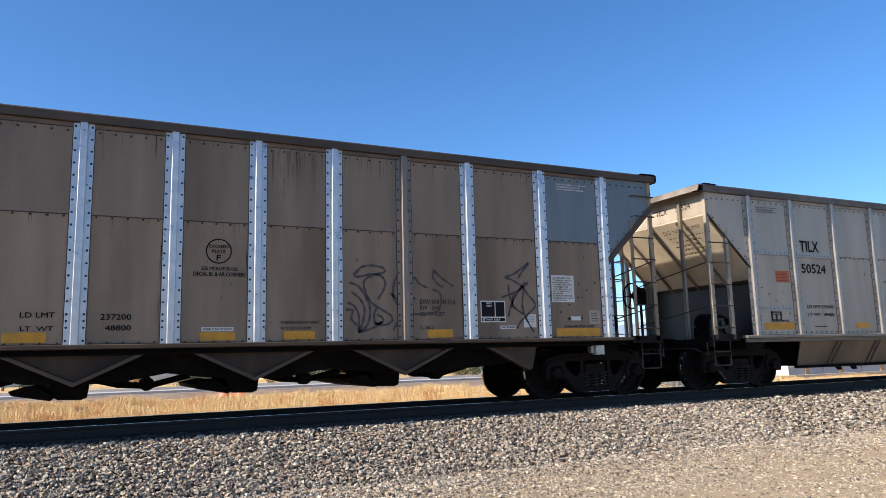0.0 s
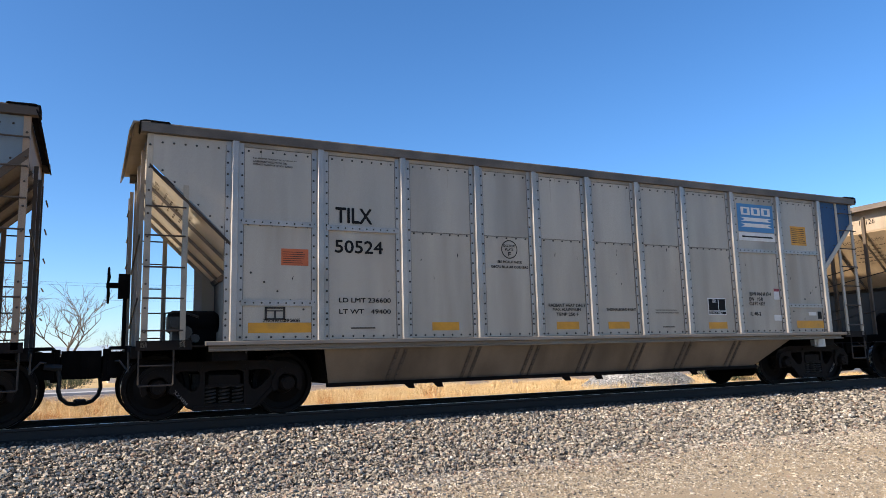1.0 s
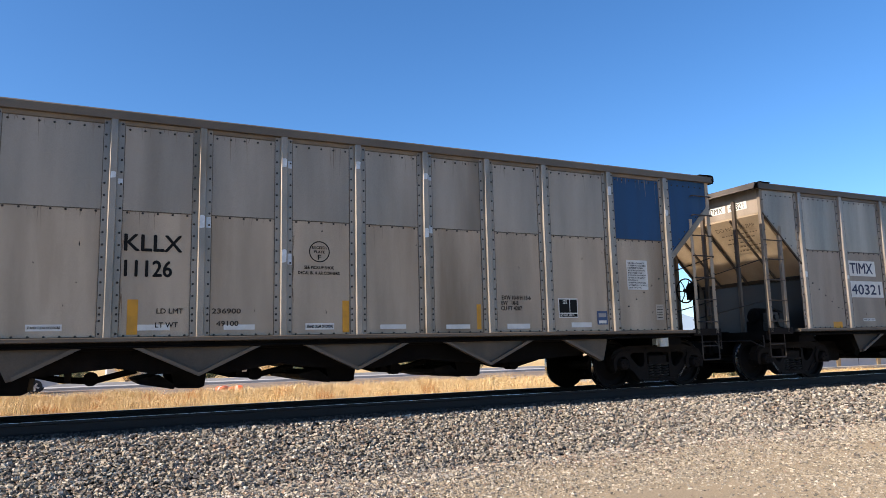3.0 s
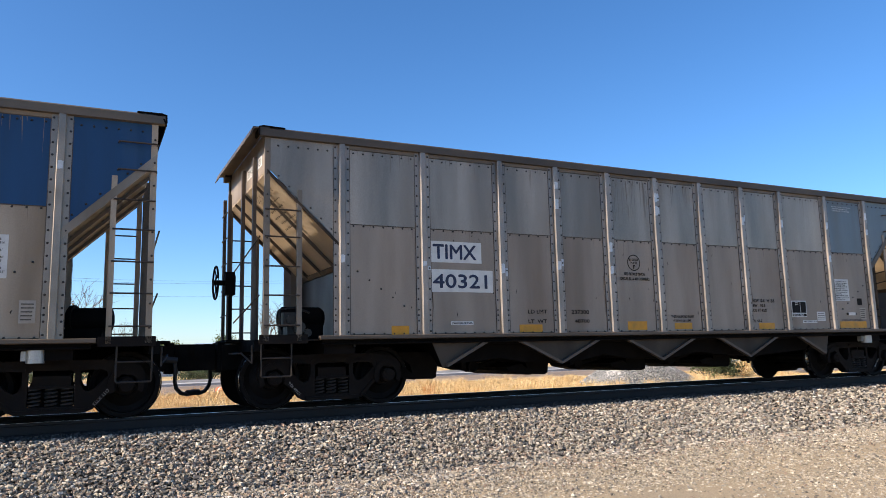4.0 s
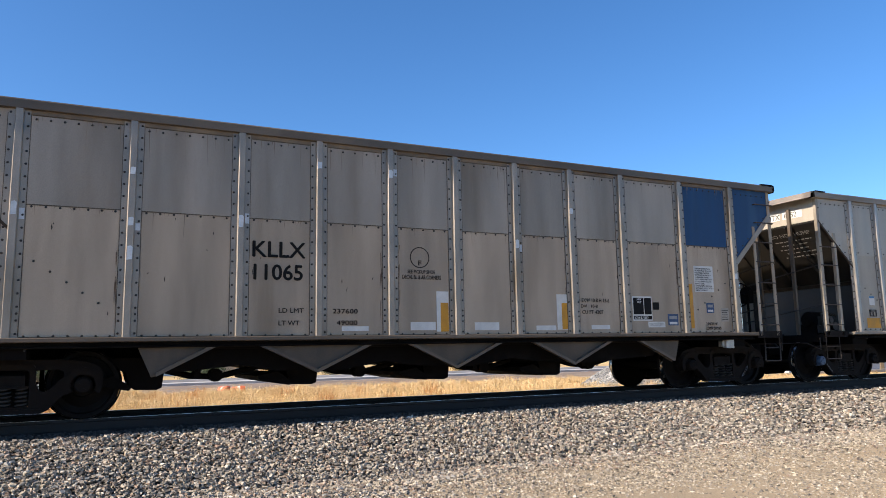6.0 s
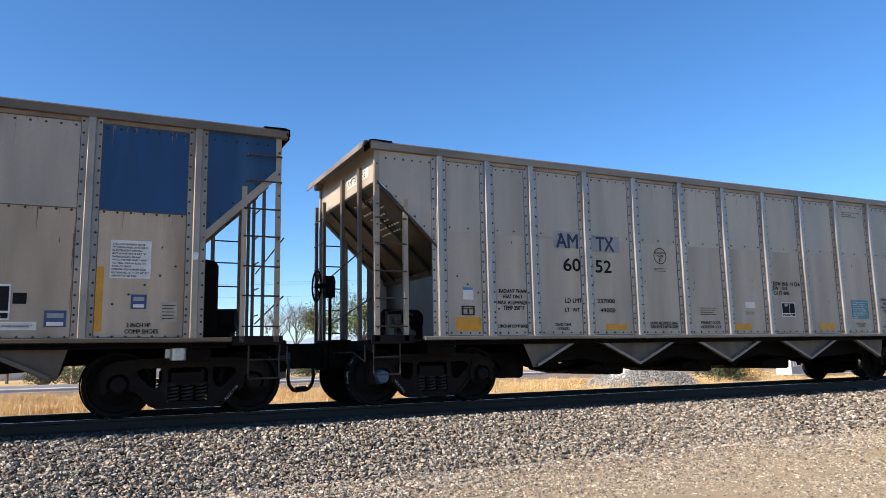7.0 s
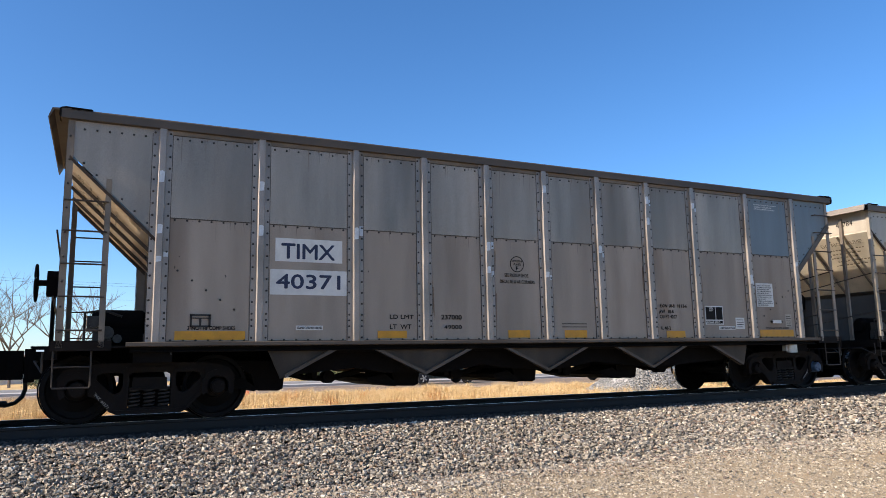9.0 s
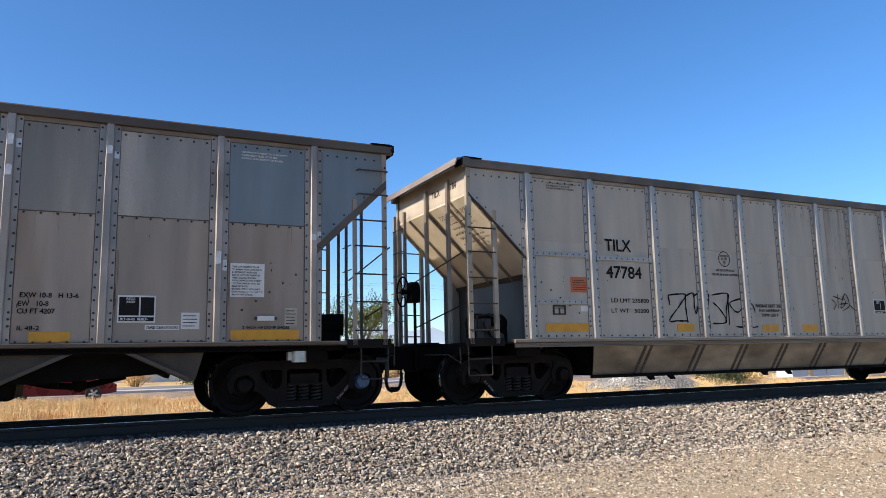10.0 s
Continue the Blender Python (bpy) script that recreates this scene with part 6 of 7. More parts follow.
def marks_d(car):
    patch("patch", -4.77, 2.214, 0.973, 0.344, white_paint, car, "rough white paint-out patch", 0.0025)
    patch("patch", -4.75, 1.738, 1.156, 0.364, white_paint, car, "rough white paint-out patch", 0.0025)
    letters("TIMX", -4.68, 2.274, 0.781, 0.229, navy_ink, car)
    letters("40321", -4.69, 1.805, 0.982, 0.218, navy_ink, car)
    patch("plate", -4.39, 1.210, 0.407, 0.060, white_paint, car, "small white notice", 0.0025)
    letters("STAND CLEAR OF DOORS", -4.370, 1.225, 0.367, 0.030, ink, car)
    patch("stripe", -5.41, 1.071, 0.294, 0.134, yellow_paint, car, "worn yellow stripe", 0.0035)
    patch("stripe", -3.11, 1.085, 0.458, 0.128, yellow_paint, car, "worn yellow stripe", 0.0035)
    patch("stripe", -0.80, 1.102, 0.444, 0.157, yellow_paint, car, "worn yellow stripe", 0.0035)
    patch("stripe", 0.32, 1.110, 0.433, 0.119, yellow_paint, car, "worn yellow stripe", 0.0035)
    patch("stripe", 2.56, 1.090, 0.450, 0.129, yellow_paint, car, "worn yellow stripe", 0.0035)
    patch("stripe", 5.05, 1.097, 0.888, 0.143, yellow_paint, car, "worn yellow stripe", 0.0035)
    letters("LD LMT", -2.93, 1.398, 0.379, 0.062, ink, car)
    letters("LT  WT", -2.93, 1.235, 0.370, 0.062, ink, car)
    letters("237300", -2.04, 1.392, 0.377, 0.065, ink, car)
    letters("48700", -1.98, 1.239, 0.319, 0.057, ink, car)
    ring_mark(-0.58, 2.336, 0.150, ink, car)
    letters("SEE PICKUP SHOE", -0.82, 2.100, 0.478, 0.052, ink, car)
    letters("DECAL BL & AR CORNERS", -0.91, 2.011, 0.679, 0.052, ink, car)
    letters("THERMALBOND PAINT", 0.24, 1.318, 0.575, 0.053, faint_ink, car)
    letters("W H NO 63-11849", 0.28, 1.247, 0.445, 0.044, faint_ink, car)
    letters("EXW 10-8   H 13-6", 2.43, 1.634, 0.622, 0.068, ink, car)
    letters("EW   10-8", 2.43, 1.538, 0.348, 0.058, ink, car)
    letters("CU FT 4207", 2.42, 1.441, 0.406, 0.058, ink, car)
    letters("IL 48-2", 2.43, 1.232, 0.22, 0.053, ink, car)
    bracket(5.30, 1.37, 0.30, 0.065, car)
    letters("2 INCH HF COMP SHOES", 5.12, 1.25, 0.68, 0.034, ink, car)
    data_board(3.56, 1.335, 0.456, 0.342, car)
    white_notice(4.95, 1.688, 0.501, 0.473, 9, car)
    patch("plate", 4.33, 1.252, 0.261, 0.196, white_paint, car, "white notice", 0.0025)
    lines(4.350, 1.272, 0.221, 0.156, 4, faint_ink, car)
    patch("plate", 5.75, 1.280, 0.206, 0.259, beige_plate, car, "pale notice plate", 0.0025)
    lines(5.770, 1.300, 0.166, 0.219, 5, faint_ink, car)
    patch("plate", 5.70, 1.595, 0.158, 0.150, ink, car, "small black plate", 0.0025)
    patch("plate", 3.87, 1.212, 0.445, 0.052, white_paint, car, "small white notice", 0.0025)
    letters("STAND CLEAR OF DOORS", 3.890, 1.227, 0.405, 0.022, ink, car)
    lease_note(5.14, 3.679, 0.649, LEASE, white_paint, car)


def marks_e(car):
    letters("LD LMT", -2.86, 1.40, 0.36, 0.066, faint_ink, car)
    letters("LT WT", -2.86, 1.22, 0.30, 0.066, faint_ink, car)
    letters("237600", -2.06, 1.395, 0.385, 0.066, ink, car)
    letters("49000", -2.0, 1.225, 0.32, 0.066, ink, car)
    patch("patch", -1.92, 1.135, 0.42, 0.07, white_paint, car, "white paint-out patch", 0.0025)
    ring_mark(-0.64, 2.284, 0.168, faint_ink, car, False)
    letters("SEE PICKUP SHOE", -0.85, 2.028, 0.471, 0.057, faint_ink, car)
    letters("DECAL BL & AR CORNERS", -0.94, 1.939, 0.665, 0.064, faint_ink, car)
    patch("plate", -0.81, 1.142, 0.429, 0.128, white_paint, car, "white paint-out patch", 0.0025)
    patch("patch", -0.36, 1.120, 0.214, 0.635, white_paint, car, "rough white overspray", 0.0025)
    patch("stripe", -0.29, 1.120, 0.140, 0.455, yellow_paint, car, "upright yellow stripe", 0.0035)
    patch("patch", 0.32, 1.138, 0.455, 0.127, white_paint, car, "white paint-out patch", 0.0025)
    patch("patch", 1.50, 1.133, 0.400, 0.079, white_paint, car, "white paint-out patch", 0.0025)
    patch("patch", 1.93, 1.140, 0.227, 0.608, white_paint, car, "rough white overspray", 0.0025)
    patch("stripe", 2.03, 1.148, 0.120, 0.449, yellow_paint, car, "upright yellow stripe", 0.0035)
    patch("patch", 2.65, 1.145, 0.406, 0.075, white_paint, car, "white paint-out patch", 0.0025)
    patch("stripe", 4.96, 1.156, 0.114, 0.843, yellow_paint, car, "upright yellow stripe", 0.0035)
    letters("EXW 10-8 H 13-6", 2.46, 1.620, 0.599, 0.066, faint_ink, car)
    letters("EW   10-8", 2.44, 1.521, 0.358, 0.057, faint_ink, car)
    letters("CU FT 4207", 2.46, 1.415, 0.460, 0.065, faint_ink, car)
    data_board(3.59, 1.297, 0.457, 0.445, car)
    white_notice(5.14, 1.850, 0.498, 0.506, 10, car)
    patch("plate", 4.42, 1.210, 0.249, 0.212, sticker_blue, car, "small blue and white sticker", 0.0025)
    patch("sticker_shape", 4.450, 1.327, 0.189, 0.059, dull, car, "", 0.006)
    patch("sticker_shape", 4.450, 1.230, 0.189, 0.047, white_paint, car, "", 0.006)
    patch("plate", 5.41, 1.449, 0.193, 0.192, sticker_blue, car, "small blue sticker", 0.0025)
    patch("sticker_shape", 5.440, 1.555, 0.133, 0.054, dull, car, "", 0.006)
    patch("sticker_shape", 5.440, 1.469, 0.133, 0.042, white_paint, car, "", 0.006)
    patch("plate", 5.78, 1.284, 0.206, 0.260, beige_plate, car, "pale notice plate", 0.0025)
    lines(5.800, 1.304, 0.166, 0.220, 5, faint_ink, car)
    patch("plate", 3.94, 1.175, 0.403, 0.104, white_paint, car, "white notice", 0.0025)
    lines(3.960, 1.195, 0.363, 0.064, 4, faint_ink, car)
    letters("2 INCH HF", 5.37, 1.210, 0.292, 0.055, ink, car)
    letters("COMP SHOES", 5.35, 1.128, 0.407, 0.055, ink, car)
    patch("plate", 4.07, 1.499, 0.150, 0.138, ink, car, "small black plate", 0.0025)


def marks_f(car):
    patch("patch", -4.04, 2.596, 0.570, 0.282, dull, car, "faint pale paint-out patch", 0.0025)
    patch("patch", -3.24, 2.548, 0.614, 0.301, dull, car, "faint pale paint-out patch", 0.0025)
    letters("AM", -4.01, 2.590, 0.456, 0.249, navy_ink, car)
    letters("TX", -3.15, 2.571, 0.392, 0.249, navy_ink, car)
    letters("60", -3.87, 2.185, 0.359, 0.222, ink, car)
    letters("52", -3.18, 2.179, 0.345, 0.220, ink, car)
    letters("LD LMT", -3.87, 1.631, 0.356, 0.073, ink, car)
    letters("LT  WT", -3.88, 1.470, 0.314, 0.072, ink, car)
    letters("237000", -3.18, 1.634, 0.386, 0.075, ink, car)
    letters("49000", -3.12, 1.469, 0.326, 0.075, ink, car)
    ring_mark(-1.67, 2.536, 0.154, ink, car)
    lines(-1.83, 2.235, 0.316, 0.077, 3, faint_ink, car)
    letters("RADIANT THAW", -5.18, 1.777, 0.532, 0.061, ink, car)
    letters("HEAT ONLY", -5.11, 1.687, 0.379, 0.061, ink, car)
    letters("MAX ALUMINUM", -5.21, 1.585, 0.589, 0.061, ink, car)
    letters("TEMP 250° F", -5.11, 1.495, 0.407, 0.069, ink, car)
    letters("2 INCH HF COMP SHOES", -5.22, 1.199, 0.592, 0.053, ink, car)
    letters("STAND CLEAR", -4.09, 1.229, 0.331, 0.047, ink, car)
    letters("OF DOORS", -4.05, 1.158, 0.244, 0.047, ink, car)
    letters("DOORS ARE LOCKED WHEN", -1.99, 1.255, 0.654, 0.052, ink, car)
    letters("INDICATOR IS WITHIN STRIPE", -1.99, 1.186, 0.663, 0.052, ink, car)
    lines(-0.76, 1.432, 0.431, 0.161, 4, ink, car)
    letters("PRIMARY DOOR", -0.75, 1.265, 0.497, 0.054, ink, car)
    letters("INDICATOR LOCK", -0.76, 1.184, 0.528, 0.054, ink, car)
    letters("EXW 10-8   H 13-6", 1.30, 2.055, 0.782, 0.080, ink, car)
    letters("EW   10-8", 1.29, 1.966, 0.410, 0.070, ink, car)
    letters("CU FT 4200", 1.29, 1.867, 0.458, 0.069, ink, car)
    patch("plate", -5.85, 1.653, 0.185, 0.197, white_paint, car, "blue and white caution plate", 0.0025)
    patch("cap", -5.85, 1.810, 0.178, 0.040, logo_blue, car, "blue heading", 0.006)
    patch("stripe", -5.99, 1.148, 0.459, 0.220, yellow_paint, car, "worn yellow stripe", 0.0035)
    patch("stripe", -3.01, 1.153, 0.460, 0.109, yellow_paint, car, "worn yellow stripe", 0.0035)
    patch("stripe", 0.14, 1.144, 0.447, 0.132, yellow_paint, car, "worn yellow stripe", 0.0035)
    patch("stripe", 2.60, 1.156, 0.474, 0.134, yellow_paint, car, "worn yellow stripe", 0.0035)
    patch("stripe", 5.56, 1.149, 0.433, 0.203, yellow_paint, car, "worn yellow stripe", 0.0035)
    patch("notice", 3.68, 1.390, 0.557, 0.401, teal_paint, car, "teal notice", 0.0025)
    for i, text in enumerate(('THIS CAR EXCEEDS PLATE "F"', "WHEN PICK-UP SHOE IS IN", "EXTENDED POSITION, BUT IS", 'WITHIN PLATE "B" WHEN', "GAGGED. TO GAG, DEPRESS", 'SHOE AND INSERT 1/2" DIA.', "PIN IN LUG AT BOTTOM", "OF SHOE")):
        letters(text, 3.715, 1.731 - 0.0465 * i, 0.487 * len(text) / 26, 0.026, white_paint, car)
    letters("STAND CLEAR", 3.78, 1.262, 0.31, 0.036, ink, car)
    letters("OF DOORS", 3.84, 1.205, 0.225, 0.036, ink, car)
    patch("plate", 0.46, 1.584, 0.265, 0.121, white_paint, car, "white notice", 0.0025)
    lines(0.44, 1.449, 0.289, 0.074, 2, ink, car)
    data_board(1.49, 1.418, 0.396, 0.294, car)
    for i, (text, w) in enumerate((("RADIANT THAW", 0.50), ("HEAT ONLY", 0.37), ("MAX ALUMINUM", 0.55), ("TEMP 250° F", 0.42))):
        letters(text, 4.955 - w / 2, 1.79 - 0.088 * i, w, 0.054, ink, car)
    letters("2 INCH HF COMP SHOES", 4.68, 1.20, 0.55, 0.036, ink, car)
    patch("plate", 5.54, 1.488, 0.178, 0.190, white_paint, car, "blue and white caution plate", 0.0025)
    patch("cap", 5.545, 1.64, 0.168, 0.034, logo_blue, car, "blue heading", 0.006)
    lines(5.56, 1.50, 0.14, 0.12, 5, ink, car)
    patch("plate", 5.88, 1.52, 0.10, 0.12, ink, car, "small black plate", 0.0025)
    bracket(5.53, 1.385, 0.24, 0.05, car)
    lease_note(3.63, 3.64, 0.63, ("SUBJECT TO LEASE OR SECURITY INTEREST", "FILED WITH THE U.S.", "SURFACE TRANSPORTATION BOARD"), ink, car)
    card_holder(-5.88, 1.400, 0.229, 0.153, car)


def marks_g(car):
    patch("patch", -4.63, 2.215, 1.003, 0.341, white_paint, car, "rough white paint-out patch", 0.0025)
    patch("patch", -4.70, 1.731, 1.174, 0.367, white_paint, car, "rough white paint-out patch", 0.0025)
    letters("TIMX", -4.54, 2.261, 0.793, 0.216, navy_ink, car)
    letters("40371", -4.61, 1.823, 0.948, 0.205, navy_ink, car)
    patch("stripe", -5.96, 1.091, 0.928, 0.119, yellow_paint, car, "worn yellow stripe", 0.0035)
    patch("stripe", -3.07, 1.102, 0.479, 0.113, yellow_paint, car, "worn yellow stripe", 0.0035)
    patch("stripe", -0.78, 1.101, 0.422, 0.123, yellow_paint, car, "worn yellow stripe", 0.0035)
    patch("stripe", 0.34, 1.095, 0.468, 0.128, yellow_paint, car, "worn yellow stripe", 0.0035)
    patch("stripe", 2.61, 1.085, 0.458, 0.127, yellow_paint, car, "worn yellow stripe", 0.0035)
    patch("stripe", 5.04, 1.095, 0.959, 0.139, yellow_paint, car, "worn yellow stripe", 0.0035)
    letters("2 INCH HF COMP SHOES", -5.80, 1.225, 0.630, 0.053, ink, car)
    patch("plate", -4.32, 1.224, 0.401, 0.065, white_paint, car, "small white notice", 0.0025)
    letters("STAND CLEAR OF DOORS", -4.300, 1.239, 0.361, 0.035, ink, car)
    letters("LD LMT", -2.87, 1.397, 0.394, 0.061, ink, car)
    letters("LT  WT", -2.87, 1.241, 0.355, 0.069, ink, car)
    letters("237000", -2.00, 1.393, 0.360, 0.072, ink, car)
    letters("49000", -1.95, 1.242, 0.310, 0.062, ink, car)
    ring_mark(-0.57, 2.327, 0.136, ink, car)
    letters("SEE PICKUP SHOE", -0.82, 2.108, 0.464, 0.057, faint_ink, car)
    letters("DECAL BL & AR CORNERS", -0.91, 2.001, 0.674, 0.057, faint_ink, car)
    lines(0.29, 1.253, 0.528, 0.106, 2, faint_ink, car)
    letters("EXW 10-8   H 13-6", 2.49, 1.642, 0.651, 0.063, ink, car)
    letters("EW   10-8", 2.48, 1.536, 0.328, 0.063, ink, car)
    letters("CU FT 4207", 2.47, 1.442, 0.411, 0.063, ink, car)
    letters("IL 48-2", 2.48, 1.235, 0.24, 0.055, ink, car)
    letters("2 INCH HF COMP SHOES", 5.20, 1.247, 0.66, 0.036, ink, car)
    data_board(3.60, 1.332, 0.465, 0.357, car)
    white_notice(5.02, 1.693, 0.474, 0.474, 9, car)
    patch("plate", 4.39, 1.245, 0.236, 0.222, white_paint, car, "white notice", 0.0025)
    lines(4.410, 1.265, 0.196, 0.182, 4, faint_ink, car)
    patch("plate", 5.79, 1.280, 0.182, 0.266, beige_plate, car, "pale notice plate", 0.0025)
    lines(5.810, 1.300, 0.142, 0.226, 5, faint_ink, car)
    bracket(5.36, 1.360, 0.318, 0.067, car)
    patch("plate", 3.94, 1.234, 0.428, 0.065, white_paint, car, "small white notice", 0.0025)
    letters("STAND CLEAR OF DOORS", 3.960, 1.249, 0.388, 0.035, ink, car)
    lease_note(5.14, 3.685, 0.663, LEASE, white_paint, car)
    card_holder(-5.77, 1.263, 0.270, 0.176, car)


def marks_h(car):
    letters("TILX", -4.56, 2.639, 0.584, 0.209, ink, car)
    letters("47784", -4.56, 2.144, 0.806, 0.217, ink, car)
    letters("LD LMT 235800", -4.48, 1.706, 0.859, 0.071, ink, car)
    letters("LT WT   50200", -4.49, 1.523, 0.857, 0.071, ink, car)
    patch("notice", -5.35, 1.870, 0.371, 0.272, orange_paint, car, "faded orange warning notice", 0.0025)
    lines(-5.31, 1.899, 0.303, 0.203, 5, faint_ink, car)
    patch("stripe", -5.90, 1.182, 0.946, 0.157, yellow_paint, car, "worn yellow stripe", 0.0035)
    patch("stripe", -2.97, 1.183, 0.424, 0.139, yellow_paint, car, "worn yellow stripe", 0.0035)
    patch("stripe", -0.72, 1.162, 0.467, 0.149, yellow_paint, car, "worn yellow stripe", 0.0035)
    patch("stripe", 0.44, 1.158, 0.463, 0.155, yellow_paint, car, "worn yellow stripe", 0.0035)
    lease_note(-5.78, 3.685, 0.647, LEASE, faint_ink, car)
    ring_mark(-1.63, 2.60, 0.155, ink, car)
    letters("SEE PICKUP SHOE", -1.88, 2.352, 0.50, 0.042, ink, car)
    letters("DECAL BL & AR CORNERS", -1.98, 2.268, 0.70, 0.042, ink, car)
    letters("RADIANT HEAT ONLY", -0.87, 1.652, 0.782, 0.069, faint_ink, car)
    letters("MAX ALUMINUM", -0.78, 1.562, 0.602, 0.057, faint_ink, car)
    letters("TEMP 250 F", -0.74, 1.471, 0.503, 0.057, faint_ink, car)
    data_board(2.82, 1.542, 0.398, 0.327, car)
    card_holder(-5.74, 1.476, 0.260, 0.164, car)
    patch("plate", -5.15, 1.539, 0.164, 0.098, white_paint, car, "small white plate", 0.0025)


def graffiti():
    scrawl([[(1.46, 2.07), (1.57, 2.18), (1.75, 2.21), (1.93, 2.17), (1.91, 2.10), (1.70, 2.07), (1.49, 2.03), (1.44, 2.09)], [(1.82, 1.69), (1.91, 1.82), (1.95, 1.95), (1.88, 2.05), (1.75, 2.06), (1.61, 1.97), (1.62, 1.82), (1.71, 1.65), (1.88, 1.54), (2.03, 1.45), (2.05, 1.36), (1.92, 1.30), (1.76, 1.33)], [(1.81, 1.56), (1.76, 1.46), (1.79, 1.33), (1.89, 1.35), (1.90, 1.41), (1.81, 1.46)], [(1.36, 1.94), (1.52, 1.88), (1.65, 1.69), (1.70, 1.52), (1.65, 1.30), (1.51, 1.19)], [(1.40, 1.80), (1.54, 1.69), (1.61, 1.53), (1.58, 1.35), (1.51, 1.19)]], spray, TRAIN[0][0], 0.036)
    scrawl([[(1.34, 1.64), (1.45, 1.58), (1.52, 1.43), (1.51, 1.22)], [(1.31, 1.53), (1.42, 1.52), (1.40, 1.39), (1.49, 1.30)], [(1.51, 1.19), (1.74, 1.26), (1.89, 1.35)], [(2.19, 2.14), (2.10, 1.96), (2.08, 1.74), (2.17, 1.56), (2.14, 1.35), (2.07, 1.22)], [(2.15, 2.07), (2.26, 2.03), (2.45, 2.03), (2.52, 1.95), (2.67, 1.88)], [(2.02, 1.80), (2.16, 1.69), (2.30, 1.68), (2.45, 1.72)], [(2.74, 1.86), (2.87, 1.81), (2.90, 1.66), (2.83, 1.52), (2.63, 1.47), (2.41, 1.47)], [(2.79, 2.17), (2.76, 2.06), (2.84, 1.95), (2.94, 1.90)], [(2.78, 2.17), (2.91, 2.05), (3.12, 1.92)]], spray, TRAIN[0][0], 0.036)
    scrawl([[(4.10, 2.10), (4.27, 2.15), (4.56, 2.34), (4.44, 2.20), (4.34, 2.07)], [(4.08, 2.09), (4.26, 2.03), (4.43, 1.93), (4.53, 1.80), (4.67, 1.63), (4.52, 1.48), (4.36, 1.34), (4.29, 1.23)], [(4.01, 1.75), (4.20, 1.81), (4.39, 1.89), (4.54, 2.01)], [(4.15, 1.96), (4.17, 1.77), (4.26, 1.58), (4.44, 1.47)], [(4.49, 2.01), (4.31, 1.82), (4.19, 1.62), (4.13, 1.43)], [(4.46, 1.91), (4.41, 1.63), (4.48, 1.39), (4.62, 1.17)], [(4.25, 1.81), (4.20, 1.58)]], spray, TRAIN[0][0], 0.036)
    scrawl([[(-3.15, 1.86), (-3.12, 1.67)], [(-3.15, 1.86), (-2.72, 1.88), (-2.85, 1.70), (-3.15, 1.39), (-2.95, 1.38), (-2.70, 1.38)], [(-2.72, 1.87), (-2.73, 1.62), (-2.70, 1.35)], [(-2.71, 1.85), (-2.52, 1.90), (-2.51, 1.63), (-2.47, 1.52), (-2.43, 1.66)], [(-2.51, 1.85), (-2.33, 1.93), (-2.13, 1.88), (-2.16, 1.63), (-2.14, 1.23)], [(-2.04, 1.88), (-1.62, 1.91), (-1.68, 1.63), (-1.72, 1.36)], [(-2.03, 1.74), (-1.85, 1.60), (-1.71, 1.36), (-2.07, 1.33)], [(-1.62, 1.91), (-1.63, 1.30)], [(-1.23, 1.83), (-1.58, 1.73), (-1.38, 1.55), (-1.14, 1.74), (-0.96, 1.70), (-0.90, 1.55)], [(-1.45, 1.27), (-1.08, 1.25), (-0.85, 1.27)]], ink, TRAIN[7][0], 0.03)
    scrawl([[(1.43, 1.85), (1.56, 1.75), (1.47, 1.63)], [(1.64, 1.97), (1.62, 1.66)], [(1.48, 1.92), (1.76, 1.85)], [(1.77, 1.92), (1.88, 1.79), (1.70, 1.67), (1.88, 1.98), (1.99, 1.73), (1.76, 1.61)], [(2.02, 1.73), (2.14, 1.64), (2.26, 1.67)], [(1.66, 1.75), (1.94, 1.77)]], ink, TRAIN[7][0], 0.022)


for made, lettered in zip(TRAIN, (marks_a, marks_b, marks_c, marks_d, marks_e, marks_f, marks_g, marks_h)):
    lettered(made[0])
graffiti()
for i in range(1, 8):
    end_letters(MARKS[i], TRAIN[i][0], i in (3, 5, 6), faint_white if i == 5 else slope_ink)
for i, count in ((2, 12), (3, 16), (4, 10), (6, 16)):
    touch_ups(TRAIN[i][0], i, RIBS["plain"], count)
for i, text in enumerate(("ROTARY", "COUPLER", "END")):
    letters(text, 6.40, 3.755 - 0.105 * i, (0.29, 0.315, 0.155)[i], 0.064, white_paint, TRAIN[5][0])
for k, x0, x1, low, count in ((7, 1.28, 2.14, 2.1, 60), (7, 0.15, 1.0, 3.2, 22), (3, -0.98, -0.16, 2.85, 34), (3, 0.16, 1.0, 3.3, 16), (4, 0.16, 1.0, 3.3, 18), (0, 0.16, 1.0, 3.0, 30), (0, 1.3, 2.1, 3.3, 14)):
    soot_wash(TRAIN[k][0], 70 + k + count, x0, x1, low, count, ("brown", "silver", "tan", "taupe", "tan", "silver", "taupe", "silver")[k])
for i, made in enumerate(TRAIN):
    scuffs(made[0], 50 + i, 26)
letters("KLLX", -3.24, 2.20, 0.76, 0.22, ink, TRAIN[4][0])
letters("11065", -3.22, 1.87, 0.70, 0.22, ink, TRAIN[4][0])

# ---- behind the line: trees, poles, houses, heaps and traffic ----


